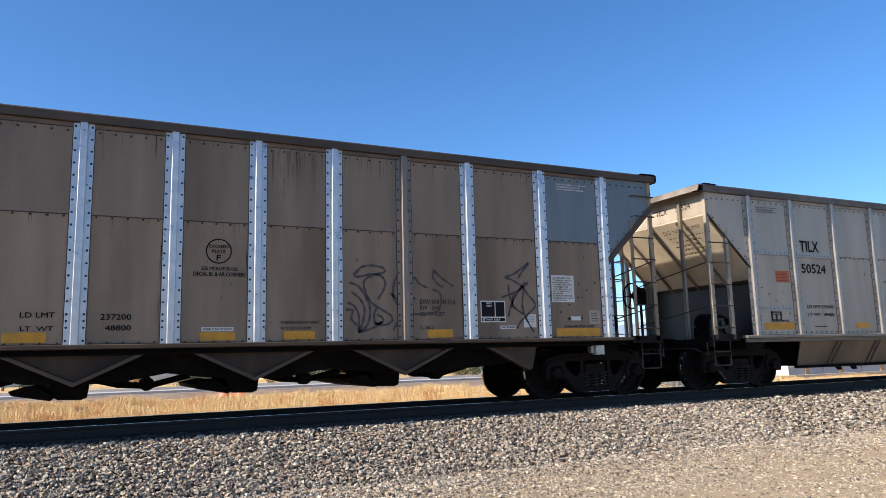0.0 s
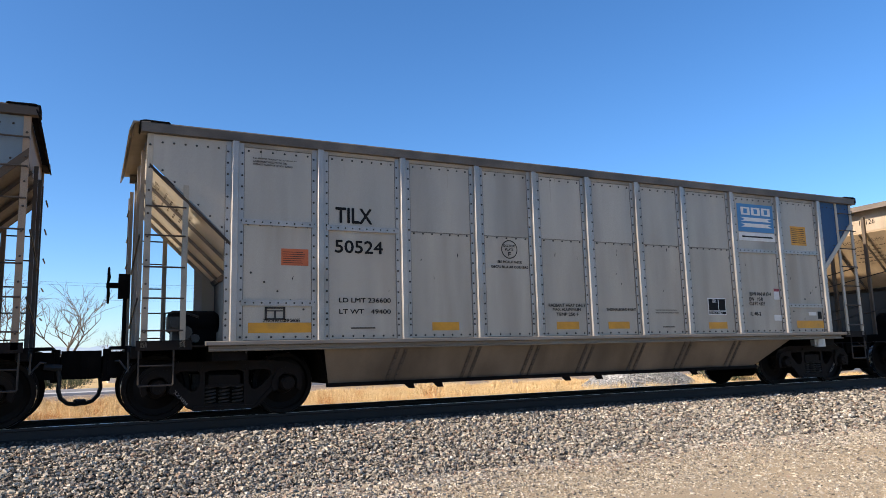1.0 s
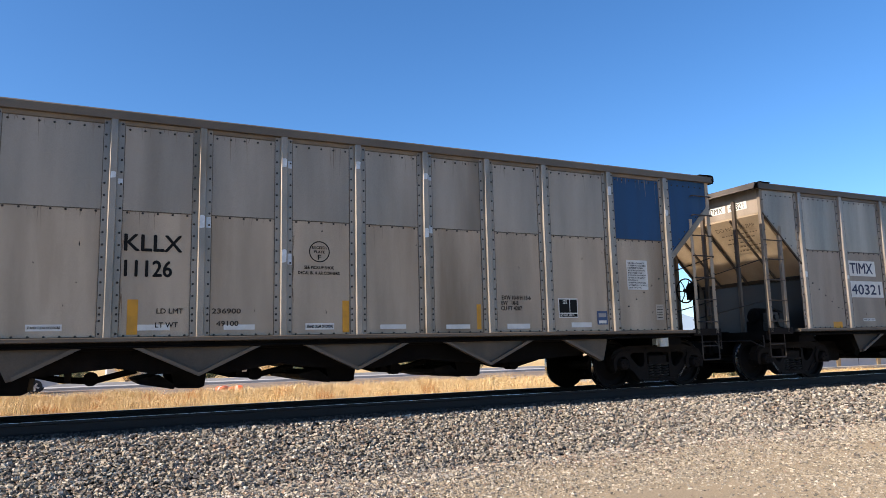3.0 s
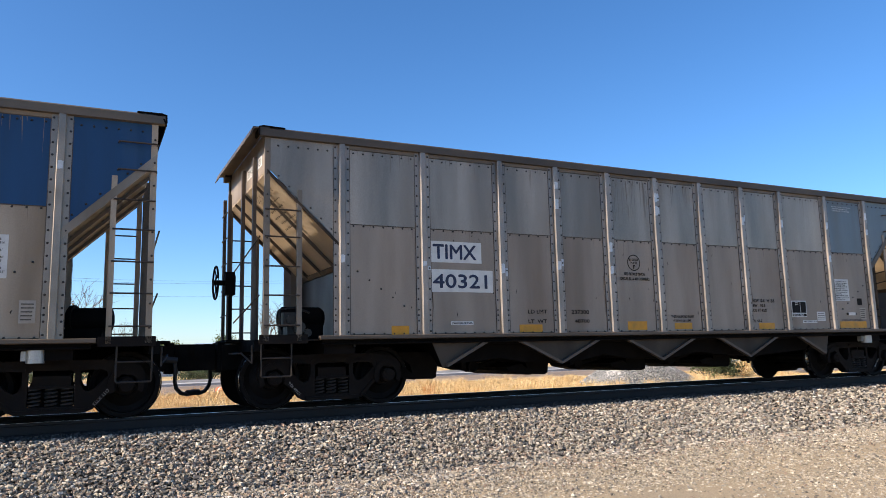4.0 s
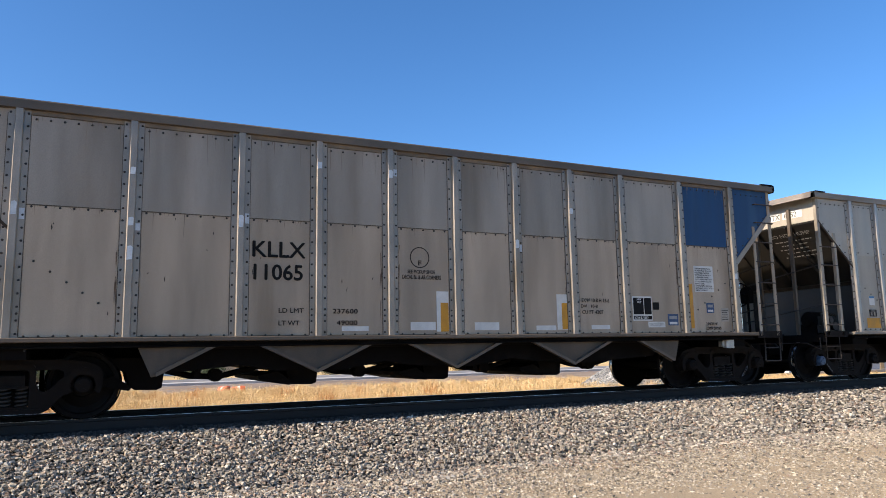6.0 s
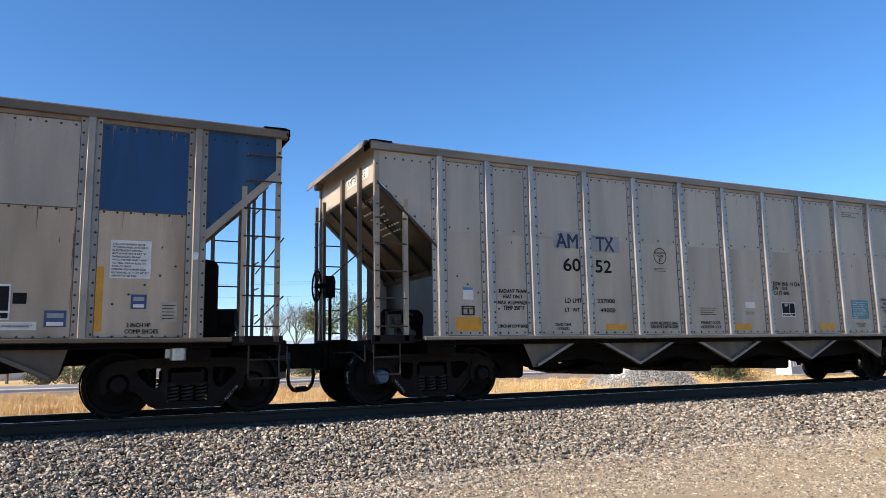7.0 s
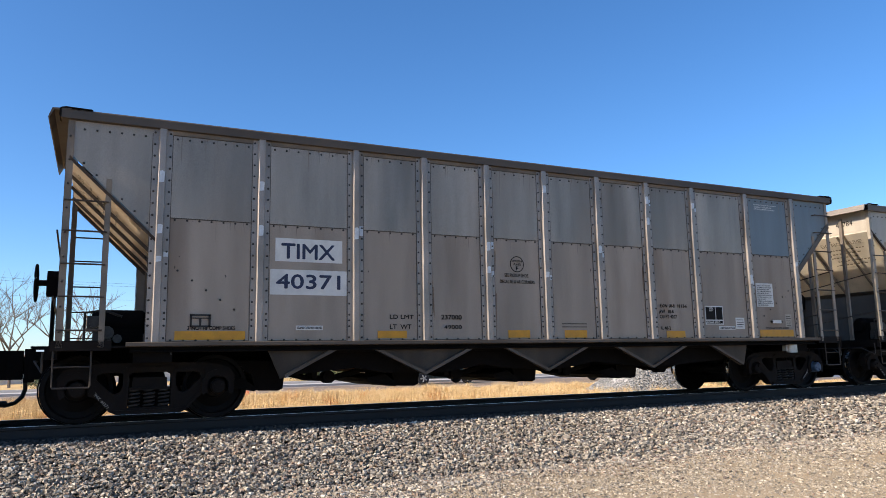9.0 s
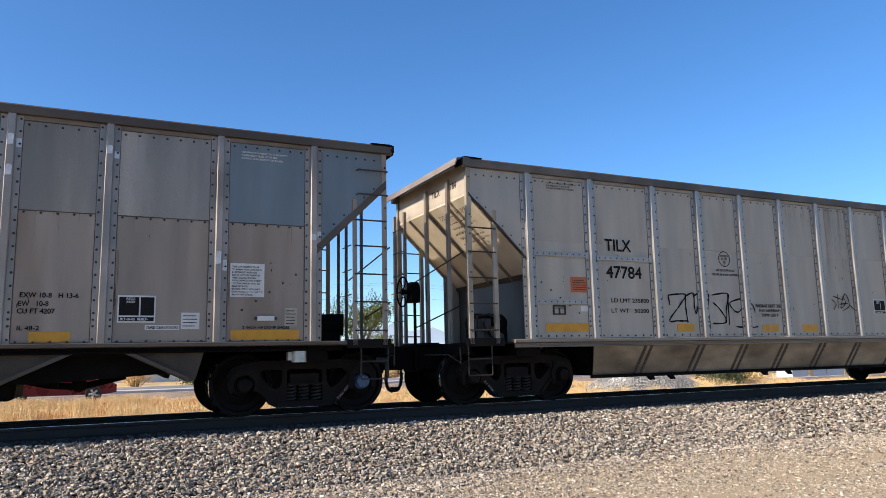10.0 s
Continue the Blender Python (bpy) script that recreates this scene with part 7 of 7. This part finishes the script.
def limbs(rng, height, spread, depth, twigs=(2, 4), girth=0.022):
    """Tapered limbs of a tree: a trunk shape, a branch shape and the twig ends."""
    trunk, branch, tips = Shape(), Shape(), []

    def grow(p, way, length, r, level):
        pts, rad = [p], [r]
        for _ in range(3):
            way = (way + Vector((rng.uniform(-1, 1), rng.uniform(-1, 1), rng.uniform(-0.3, 0.5))) * 0.14).normalized()
            p = p + way * length / 3
            pts.append(p)
        for a, b, i in zip(pts, pts[1:], range(3)):
            (trunk if level == 0 else branch).cyl(a, b, r * (1 - 0.15 * i), 6 if level < 2 else 4, r * (1 - 0.15 * (i + 1)))
        if level >= depth:
            tips.append(p)
            return
        for _ in range(rng.randint(*twigs) if level else 6):
            side = Vector((rng.uniform(-1, 1), rng.uniform(-1, 1), rng.uniform(-0.1, 0.8))).normalized()
            start = pts[rng.choice((2, 3, 3))]
            grow(start, (way * 0.75 + side * spread).normalized(), length * rng.uniform(0.6, 0.85), r * 0.55, level + 1)
    grow(Vector((0, 0, -0.1)), Vector((0, 0, 1)), height * 0.3, height * girth, 0)
    return trunk, branch, tips


def bare_tree(x, y, height, seed, label):
    rng = random.Random(seed)
    trunk, branch, _ = limbs(rng, height, 0.8, 4, (3, 4), 0.013)
    tree = thing("bare_tree", label, "tree", "bare trees past the road", pose(x, y, FIELD))
    part("trunk", trunk.mesh("trunk", bark), tree)
    part("branchwork", branch.mesh("branchwork", bark), tree, "bare grey-brown branches", None, "stuff")


def leaf_cloud(points, rng, count, spread, size):
    n = len(points) * count
    p = np.repeat(np.array([tuple(q) for q in points]), count, 0) + rng.normal(0, spread, (n, 3))
    a, b = rng.normal(0, 1, (n, 3)), rng.normal(0, 1, (n, 3))
    a /= np.linalg.norm(a, axis=1)[:, None]
    b = np.cross(a, b)
    b /= np.linalg.norm(b, axis=1)[:, None]
    s = size * rng.uniform(0.5, 1.2, (n, 1))
    v = np.stack([p - a * s, p - b * s * 0.5, p + a * s, p + b * s * 0.5], 1).reshape(-1, 3)
    return v, np.arange(4 * n).reshape(-1, 4)


def leafy_tree(x, y, height, seed, label, count=26):
    rng = random.Random(seed)
    trunk, branch, tips = limbs(rng, height, 0.6, 3)
    tree = thing("leafy_tree", label, "tree", "leafy trees past the road", pose(x, y, FIELD))
    part("trunk", trunk.mesh("trunk", bark), tree)
    part("branchwork", branch.mesh("branchwork", bark), tree, "", None, "stuff")
    v, f = leaf_cloud(tips, np.random.default_rng(seed), count, height * 0.055, 0.14)
    part("crown", many("crown", v, f, leaf), tree, "thin dusty green crown with gaps")


def bush(x, y, w, h, seed, label, mat):
    rng = random.Random(seed)
    ob = thing("bush", label, "bush", "bushes behind the line", pose(x, y, FIELD))
    sh, tips = Shape(), []
    for _ in range(26):
        a, r = rng.uniform(0, 6.283), rng.uniform(0.1, 1)
        tip = Vector((w / 2 * r * math.cos(a), w / 2 * r * math.sin(a), h * rng.uniform(0.4, 1) * (1.1 - 0.5 * r)))
        sh.cyl((0.1 * math.cos(a), 0.1 * math.sin(a), -0.05), tip, 0.025, 4, 0.006)
        tips += [tip, tip * 0.75]
    part("woody_stem", sh.mesh("woody_stem", bark), ob)
    v, f = leaf_cloud(tips, np.random.default_rng(seed), 90, 0.17, 0.05)
    part("foliage", many("foliage", v, f, mat), ob)


def utility_pole(x, y, h):
    ob = thing("utility_pole", "weathered wooden utility pole with a crossarm", "utility pole", "poles along the road", pose(x, y, FIELD))
    part("pole", Shape().cyl((0, 0, -0.2), (0, 0, h), 0.14, 10, 0.09).mesh("pole", bark), ob)
    for z in (h - 0.3, h - 1.3):
        part("crossarm", Shape().box(-0.05, 0.05, -1.1, 1.1, z, z + 0.11).mesh("crossarm", bark), ob)
    for yy in (-1.0, -0.4, 0.4, 1.0):
        part("insulator", Shape().cyl((0, yy, h - 0.19), (0, yy, h - 0.02), 0.05, 8, 0.03).mesh("insulator", concrete), ob)


def wire(x0, x1, y, z):
    pts = [(x0 + (x1 - x0) * i / 14, y, z - 0.8 * (1 - (i / 7 - 1) ** 2)) for i in range(15)]
    thing("overhead_wire", "thin dark overhead wire between poles", "wire", "wires between the poles", None, Shape().tube(pts, 0.006, 4).mesh("overhead_wire", rubber))


def house(x, y, w, d2, h, wall_color, label):
    wall = material("house_wall_paint", wall_color, 0.8, 0, 0.08, 1)
    ob = thing("house", label, "house", "houses past the road", pose(x, y, FIELD))
    part("wall", Shape().box(-w / 2, w / 2, 0, d2, 0, h).mesh("wall", wall), ob)
    part("roof", Shape().prism([(-0.5, h), (d2 + 0.5, h), (d2 / 2, h + d2 * 0.1)], -w / 2 - 0.4, w / 2 + 0.4, "x").mesh("roof", asphalt), ob)
    n = max(2, int(w / 3))
    for i in range(n):
        u = -w / 2 + w * (i + 0.5) / n
        win = part("window", Shape().box(u - 0.55, u + 0.55, -0.06, -0.004, 1.0, 2.2).mesh("window", white_paint), ob)
        part("pane", Shape().box(u - 0.47, u + 0.47, -0.075, -0.062, 1.08, 2.12).mesh("pane", dark_glass), win)


dark_glass = material("dark_window_glass", (0.02, 0.025, 0.03), 0.1, 0, 0.1, 2)
tyre_rubber = material("tyre_rubber", (0.02, 0.02, 0.02), 0.85, 0, 0.2, 10)


def car_paint(name, color):
    return material(name, color, 0.3, 0.3, 0.05, 2)


def road_car(name, label, category, paint, length, height, wheel_r, profile, glass):
    """A vehicle that faces +x; profile and glass are side outlines in shares of length and height."""
    ob = thing(name, label, category, "traffic on the road", pose(-90, 27, FIELD + 0.03))

    def side(points, y0, y1):
        return Shape().prism([((u - 0.5) * length, wheel_r * 0.7 + w * (height - wheel_r * 0.7)) for u, w in points], y0, y1)
    part("body", side(profile, -0.88, 0.88).mesh("body", paint), ob)
    for i, pane in enumerate(glass):
        part("side_window", side(pane, -0.893, -0.884).mesh("side_window", dark_glass), ob)
        part("side_window", side(pane, 0.884, 0.893).mesh("side_window", dark_glass), ob)
    for s in (-1, 1):
        part("headlight", Shape().box(length / 2 - 0.12, length / 2 + 0.01, s * 0.75 - 0.12, s * 0.75 + 0.12, height * 0.42, height * 0.5).mesh("headlight", white_paint), ob)
        part("tail_light", Shape().box(-length / 2 - 0.01, -length / 2 + 0.08, s * 0.78 - 0.09, s * 0.78 + 0.09, height * 0.42, height * 0.55).mesh("tail_light", red_paint), ob)
    wheels = []
    for x in (-length * 0.3, length * 0.31):
        for s in (-1, 1):
            w = part("wheel", Shape().lathe([(0.05, s * 0.9), (wheel_r * 0.6, s * 0.89), (wheel_r * 0.93, s * 0.9), (wheel_r, s * 0.86), (wheel_r, s * 0.7), (wheel_r * 0.9, s * 0.67), (0.05, s * 0.67)], 24).mesh("wheel", tyre_rubber), ob, "", pose(x, 0, wheel_r))
            sh = Shape()
            for k in range(5):
                a = k * 2 * math.pi / 5
                sh.cyl((0, s * 0.897, 0), (wheel_r * 0.58 * math.cos(a), s * 0.9, wheel_r * 0.58 * math.sin(a)), 0.045, 5)
            part("rim", sh.mesh("rim", steel_galv), w)
            wheels.append((w, x, wheel_r))
    return ob, wheels


SEDAN = [(0, 0.15), (0.0, 0.45), (0.03, 0.58), (0.16, 0.62), (0.3, 0.97), (0.42, 1.0), (0.58, 0.96), (0.74, 0.62), (0.95, 0.5), (1.0, 0.38), (1.0, 0.12), (0.9, 0.06), (0.1, 0.06)]
SEDAN_GLASS = [[(0.22, 0.63), (0.32, 0.92), (0.46, 0.94), (0.46, 0.63)], [(0.48, 0.63), (0.48, 0.94), (0.57, 0.91), (0.69, 0.63)]]
SUV = [(0, 0.12), (0.0, 0.5), (0.03, 0.6), (0.07, 0.95), (0.12, 1.0), (0.55, 1.0), (0.62, 0.96), (0.73, 0.62), (0.97, 0.54), (1.0, 0.45), (1.0, 0.1), (0.9, 0.05), (0.1, 0.05)]
SUV_GLASS = [[(0.09, 0.64), (0.12, 0.92), (0.3, 0.93), (0.3, 0.64)], [(0.32, 0.64), (0.32, 0.93), (0.48, 0.93), (0.48, 0.64)], [(0.5, 0.64), (0.5, 0.93), (0.6, 0.91), (0.69, 0.64)]]
PICKUP = [(0, 0.2), (0.0, 0.58), (0.38, 0.58), (0.39, 0.95), (0.42, 1.0), (0.62, 1.0), (0.66, 0.95), (0.74, 0.63), (0.97, 0.58), (1.0, 0.5), (1.0, 0.15), (0.9, 0.1), (0.1, 0.1)]
PICKUP_GLASS = [[(0.42, 0.64), (0.42, 0.92), (0.52, 0.93), (0.52, 0.64)], [(0.54, 0.64), (0.54, 0.93), (0.64, 0.92), (0.7, 0.64)]]


def pile(x, y, r, h):
    rng = np.random.default_rng(12)
    n = 9000
    a, u = rng.uniform(0, 6.283, n), np.sqrt(rng.uniform(0, 1, n))
    top = h * np.clip(1 - u ** 1.25, 0, 1) * (1 + 0.12 * np.sin(3 * a + 1))
    p = np.stack([x + r * u * np.cos(a), y + 0.8 * r * u * np.sin(a), FIELD + top], 1)
    heap = thing("gravel_pile", "rounded heap of pale grey gravel on the grass", "gravel pile")
    part("core", Shape().lathe([(r * k / 8, h * (1 - (k / 8) ** 1.25) - 0.05) for k in range(9)], 28).mesh("core", concrete), heap, "", Matrix.Translation((x, y, FIELD)) @ Matrix.Diagonal((1, 0.8, 1, 1)) @ pose(0, 0, 0, 90))
    part("gravel", stones("gravel", p, rng.uniform(0.04, 0.09, n), pile_mix, rng), heap, "", None, "stuff")


def drum(x, y, turn, tilt):
    ob = thing("traffic_drum", "orange plastic traffic drum lying in dry grass", "traffic drum", "drums beside the road", pose(x, y, FIELD + 0.15, tilt, 0, turn))
    part("barrel", Shape().lathe([(0, -0.3), (0.14, -0.29), (0.17, -0.2), (0.16, 0.0), (0.145, 0.2), (0.11, 0.3), (0, 0.31)], 16).mesh("barrel", drum_orange), ob)
    part("stripe", Shape().lathe([(0.169, -0.1), (0.163, 0.0), (0.16, 0.0), (0.166, -0.1)], 16).mesh("stripe", white_paint), ob)


drum_orange = material("bright_orange_plastic", (0.75, 0.13, 0.04), 0.5, 0, 0.1, 5)


bright_white = material("clean_white_paint", (0.75, 0.74, 0.71), 0.5, 0, 0.05, 2)


def equipment_cabinet(x0, x1, y, h, d2):
    """A long trackside cabinet: shade-grey wall, sun-white end, louvres by the corner, tan pilasters, a concrete pad.
    """
    ob = thing("equipment_cabinet", "long equipment cabinet, front coloured blue-grey for shade, white sunlit end, tan pilasters", "cabinet", "", pose(x0, y, FIELD))
    w = x1 - x0
    part("pad", Shape().box(-2.0, w + 0.6, -0.5, d2 + 0.5, 0.0, 0.14).mesh("pad", concrete), ob, "pale concrete pad")
    # blue-grey wall and white end paint in the cabinet's shade and sun
    part("wall", Shape().box(0, w, 0, d2, 0.14, h).mesh("wall", cabinet_shade_grey), ob)
    part("end_panel", Shape().box(-0.03, -0.003, -0.02, d2, 0.14, h).mesh("end_panel", bright_white), ob, "white end panel, coloured for the sun on it")
    part("roof", Shape().box(-0.12, w + 0.12, -0.12, d2 + 0.12, h, h + 0.09).mesh("roof", bright_white), ob)
    for a in (1.25, 4.1, 7.6, 11.2):
        part("pilaster", Shape().box(a, a + 0.32, -0.05, -0.003, 0.14, h).mesh("pilaster", pilaster_tan), ob, "flat tan pilaster")
    for a in (2.7, 6.0, 9.4):
        part("door_joint", Shape().box(a, a + 0.03, -0.012, -0.003, 0.2, h - 0.1).mesh("door_joint", bolt_steel), ob)
    for z in (0.55, 1.15, 1.75):
        for i in range(5):
            part("louvre", Shape().box(0.12 + 0.2 * i, 0.22 + 0.2 * i, -0.03, -0.003, z, z + 0.34).mesh("louvre", bright_white), ob)


bare_tree(-1.61, 55, 10.5, 4, "tall bare cottonwood with fine spreading twigs")
bare_tree(-5.88, 50, 9.5, 11, "bare tree with wide grey limbs")
bare_tree(-9.87, 60, 9.0, 15, "bare tree with a rounded head of twigs")
bare_tree(15.46, 60, 8.5, 21, "small bare tree with upright branches")
bare_tree(17.90, 60, 9.0, 33, "bare tree beside a leafy one")
bare_tree(2.42, 62, 6.0, 37, "low bare tree beside the road")
leafy_tree(25.49, 62, 9.6, 6, "tall tree with a thin dusty green crown", 110)
leafy_tree(23.67, 70, 8.5, 17, "green tree with a few bare limbs", 80)
leafy_tree(16.95, 90, 5.5, 19, "low rounded green tree far past the road", 40)
leafy_tree(44.46, 46, 6.5, 23, "low green tree beside the field")
leafy_tree(-11.52, 70, 6.0, 29, "low dark green tree among houses", 40)
leafy_tree(7.31, 78, 5.0, 41, "low green tree in front of houses", 40)
leafy_tree(34.71, 80, 6.0, 43, "low green tree past the road", 40)
bush(25.62, 13.0, 2.4, 1.5, 5, "dense dull green bush at the edge of the field", bush_leaf)
bush(26.71, 13.4, 1.5, 1.2, 7, "dull green bush beside a taller one", bush_leaf)
bush(28.89, 14.2, 2.2, 0.75, 9, "dry brownish bush at the edge of the field", grass_mix)
for i in range(16):
    bush(-16 + i * 2.9 + (i * 7 % 5) * 0.4, 37 + (i * 5 % 7), 2.2 + (i % 3) * 0.5, 1.1 + (i * 3 % 4) * 0.25, 60 + i, "low scrubby shrub behind the roadside wall", bush_leaf if i % 3 else grass_mix)
pile(20.39, 12.0, 2.85, 1.3)
for x in (-15.15, 23.9, 62.85):
    utility_pole(x, 48, 8.6)
for x, end in ((-15.15, 23.9), (23.9, 62.85)):
    for y, z in ((47.0, 8.3), (49.0, 8.3), (48.4, 7.2)):
        wire(x, end, y, FIELD + z)
house(-6.87, 62, 7, 6, 2.0, (0.55, 0.53, 0.48), "long pale single-storey house past the road")
house(4.25, 58, 6, 6, 2.0, (0.62, 0.60, 0.56), "white single-storey house behind trees")
house(11.16, 60, 5, 6, 2.0, (0.40, 0.33, 0.26), "tan single-storey house past the road")
house(17.42, 57, 6, 6, 2.1, (0.58, 0.55, 0.5), "pale house among low trees")
drum(4.83, 20.3, 20, 5)
drum(5.41, 20.1, 75, -4)
drum(5.14, 20.8, 140, 8)
equipment_cabinet(33.02, 46.63, 15.0, 2.4, 0.95)
TRAFFIC = [
    (*road_car("pickup_truck", "dark grey pickup truck driving on the road", "pickup truck", car_paint("dark_grey_car_paint", (0.04, 0.045, 0.05)), 5.6, 1.85, 0.39, PICKUP, PICKUP_GLASS), -0.6, 6.5, 12.0, 24.5),
    (*road_car("suv", "dark green sport utility vehicle on the road", "car", car_paint("dark_green_car_paint", (0.015, 0.035, 0.035)), 4.8, 1.8, 0.37, SUV, SUV_GLASS), -3.0, 7.8, 18.0, 28.3),
    (*road_car("sedan", "dark red sedan driving on the road", "car", car_paint("dark_red_car_paint", (0.11, 0.006, 0.012)), 4.7, 1.42, 0.33, SEDAN, SEDAN_GLASS), -1.7, 10.0, 12.0, 23.6),
    (*road_car("silver_car", "silver sedan driving on the road", "car", car_paint("silver_car_paint", (0.45, 0.46, 0.47)), 4.7, 1.5, 0.34, SEDAN, SEDAN_GLASS), 2.6, 2.5, -13.0, 28.5),
]


def motions():
    """The train rolls past at a steady pace and its wheels turn; cars drive on the road behind."""
    for k, (car, sets) in enumerate(TRAIN):
        x0 = FIRST + PITCH * k + SLACK[k]
        walk(car, [(t, pose(x0 - SPEED * t, 0, 0)) for t in range(11)])
        for i, ws in enumerate(sets):
            step = 2 / FPS
            walk(ws, [(j * step, pose(AXLES[i], 0, WHEEL_R, 0, -math.degrees(SPEED * j * step / WHEEL_R) + 40 * i + 17 * k, 0)) for j in range(151)])
    for ob, wheels, x, t0, v, y in TRAFFIC:
        walk(ob, [(t, pose(x + v * (t - t0), y, FIELD + 0.03, 0, 0, 0 if v > 0 else 180)) for t in range(11)])
        for w, wx, r in wheels:
            n = 300
            walk(w, [(10 * j / n, pose(wx, 0, r, 0, math.degrees(abs(v) * 10 * j / n / r), 0)) for j in range(n + 1)])


motions()
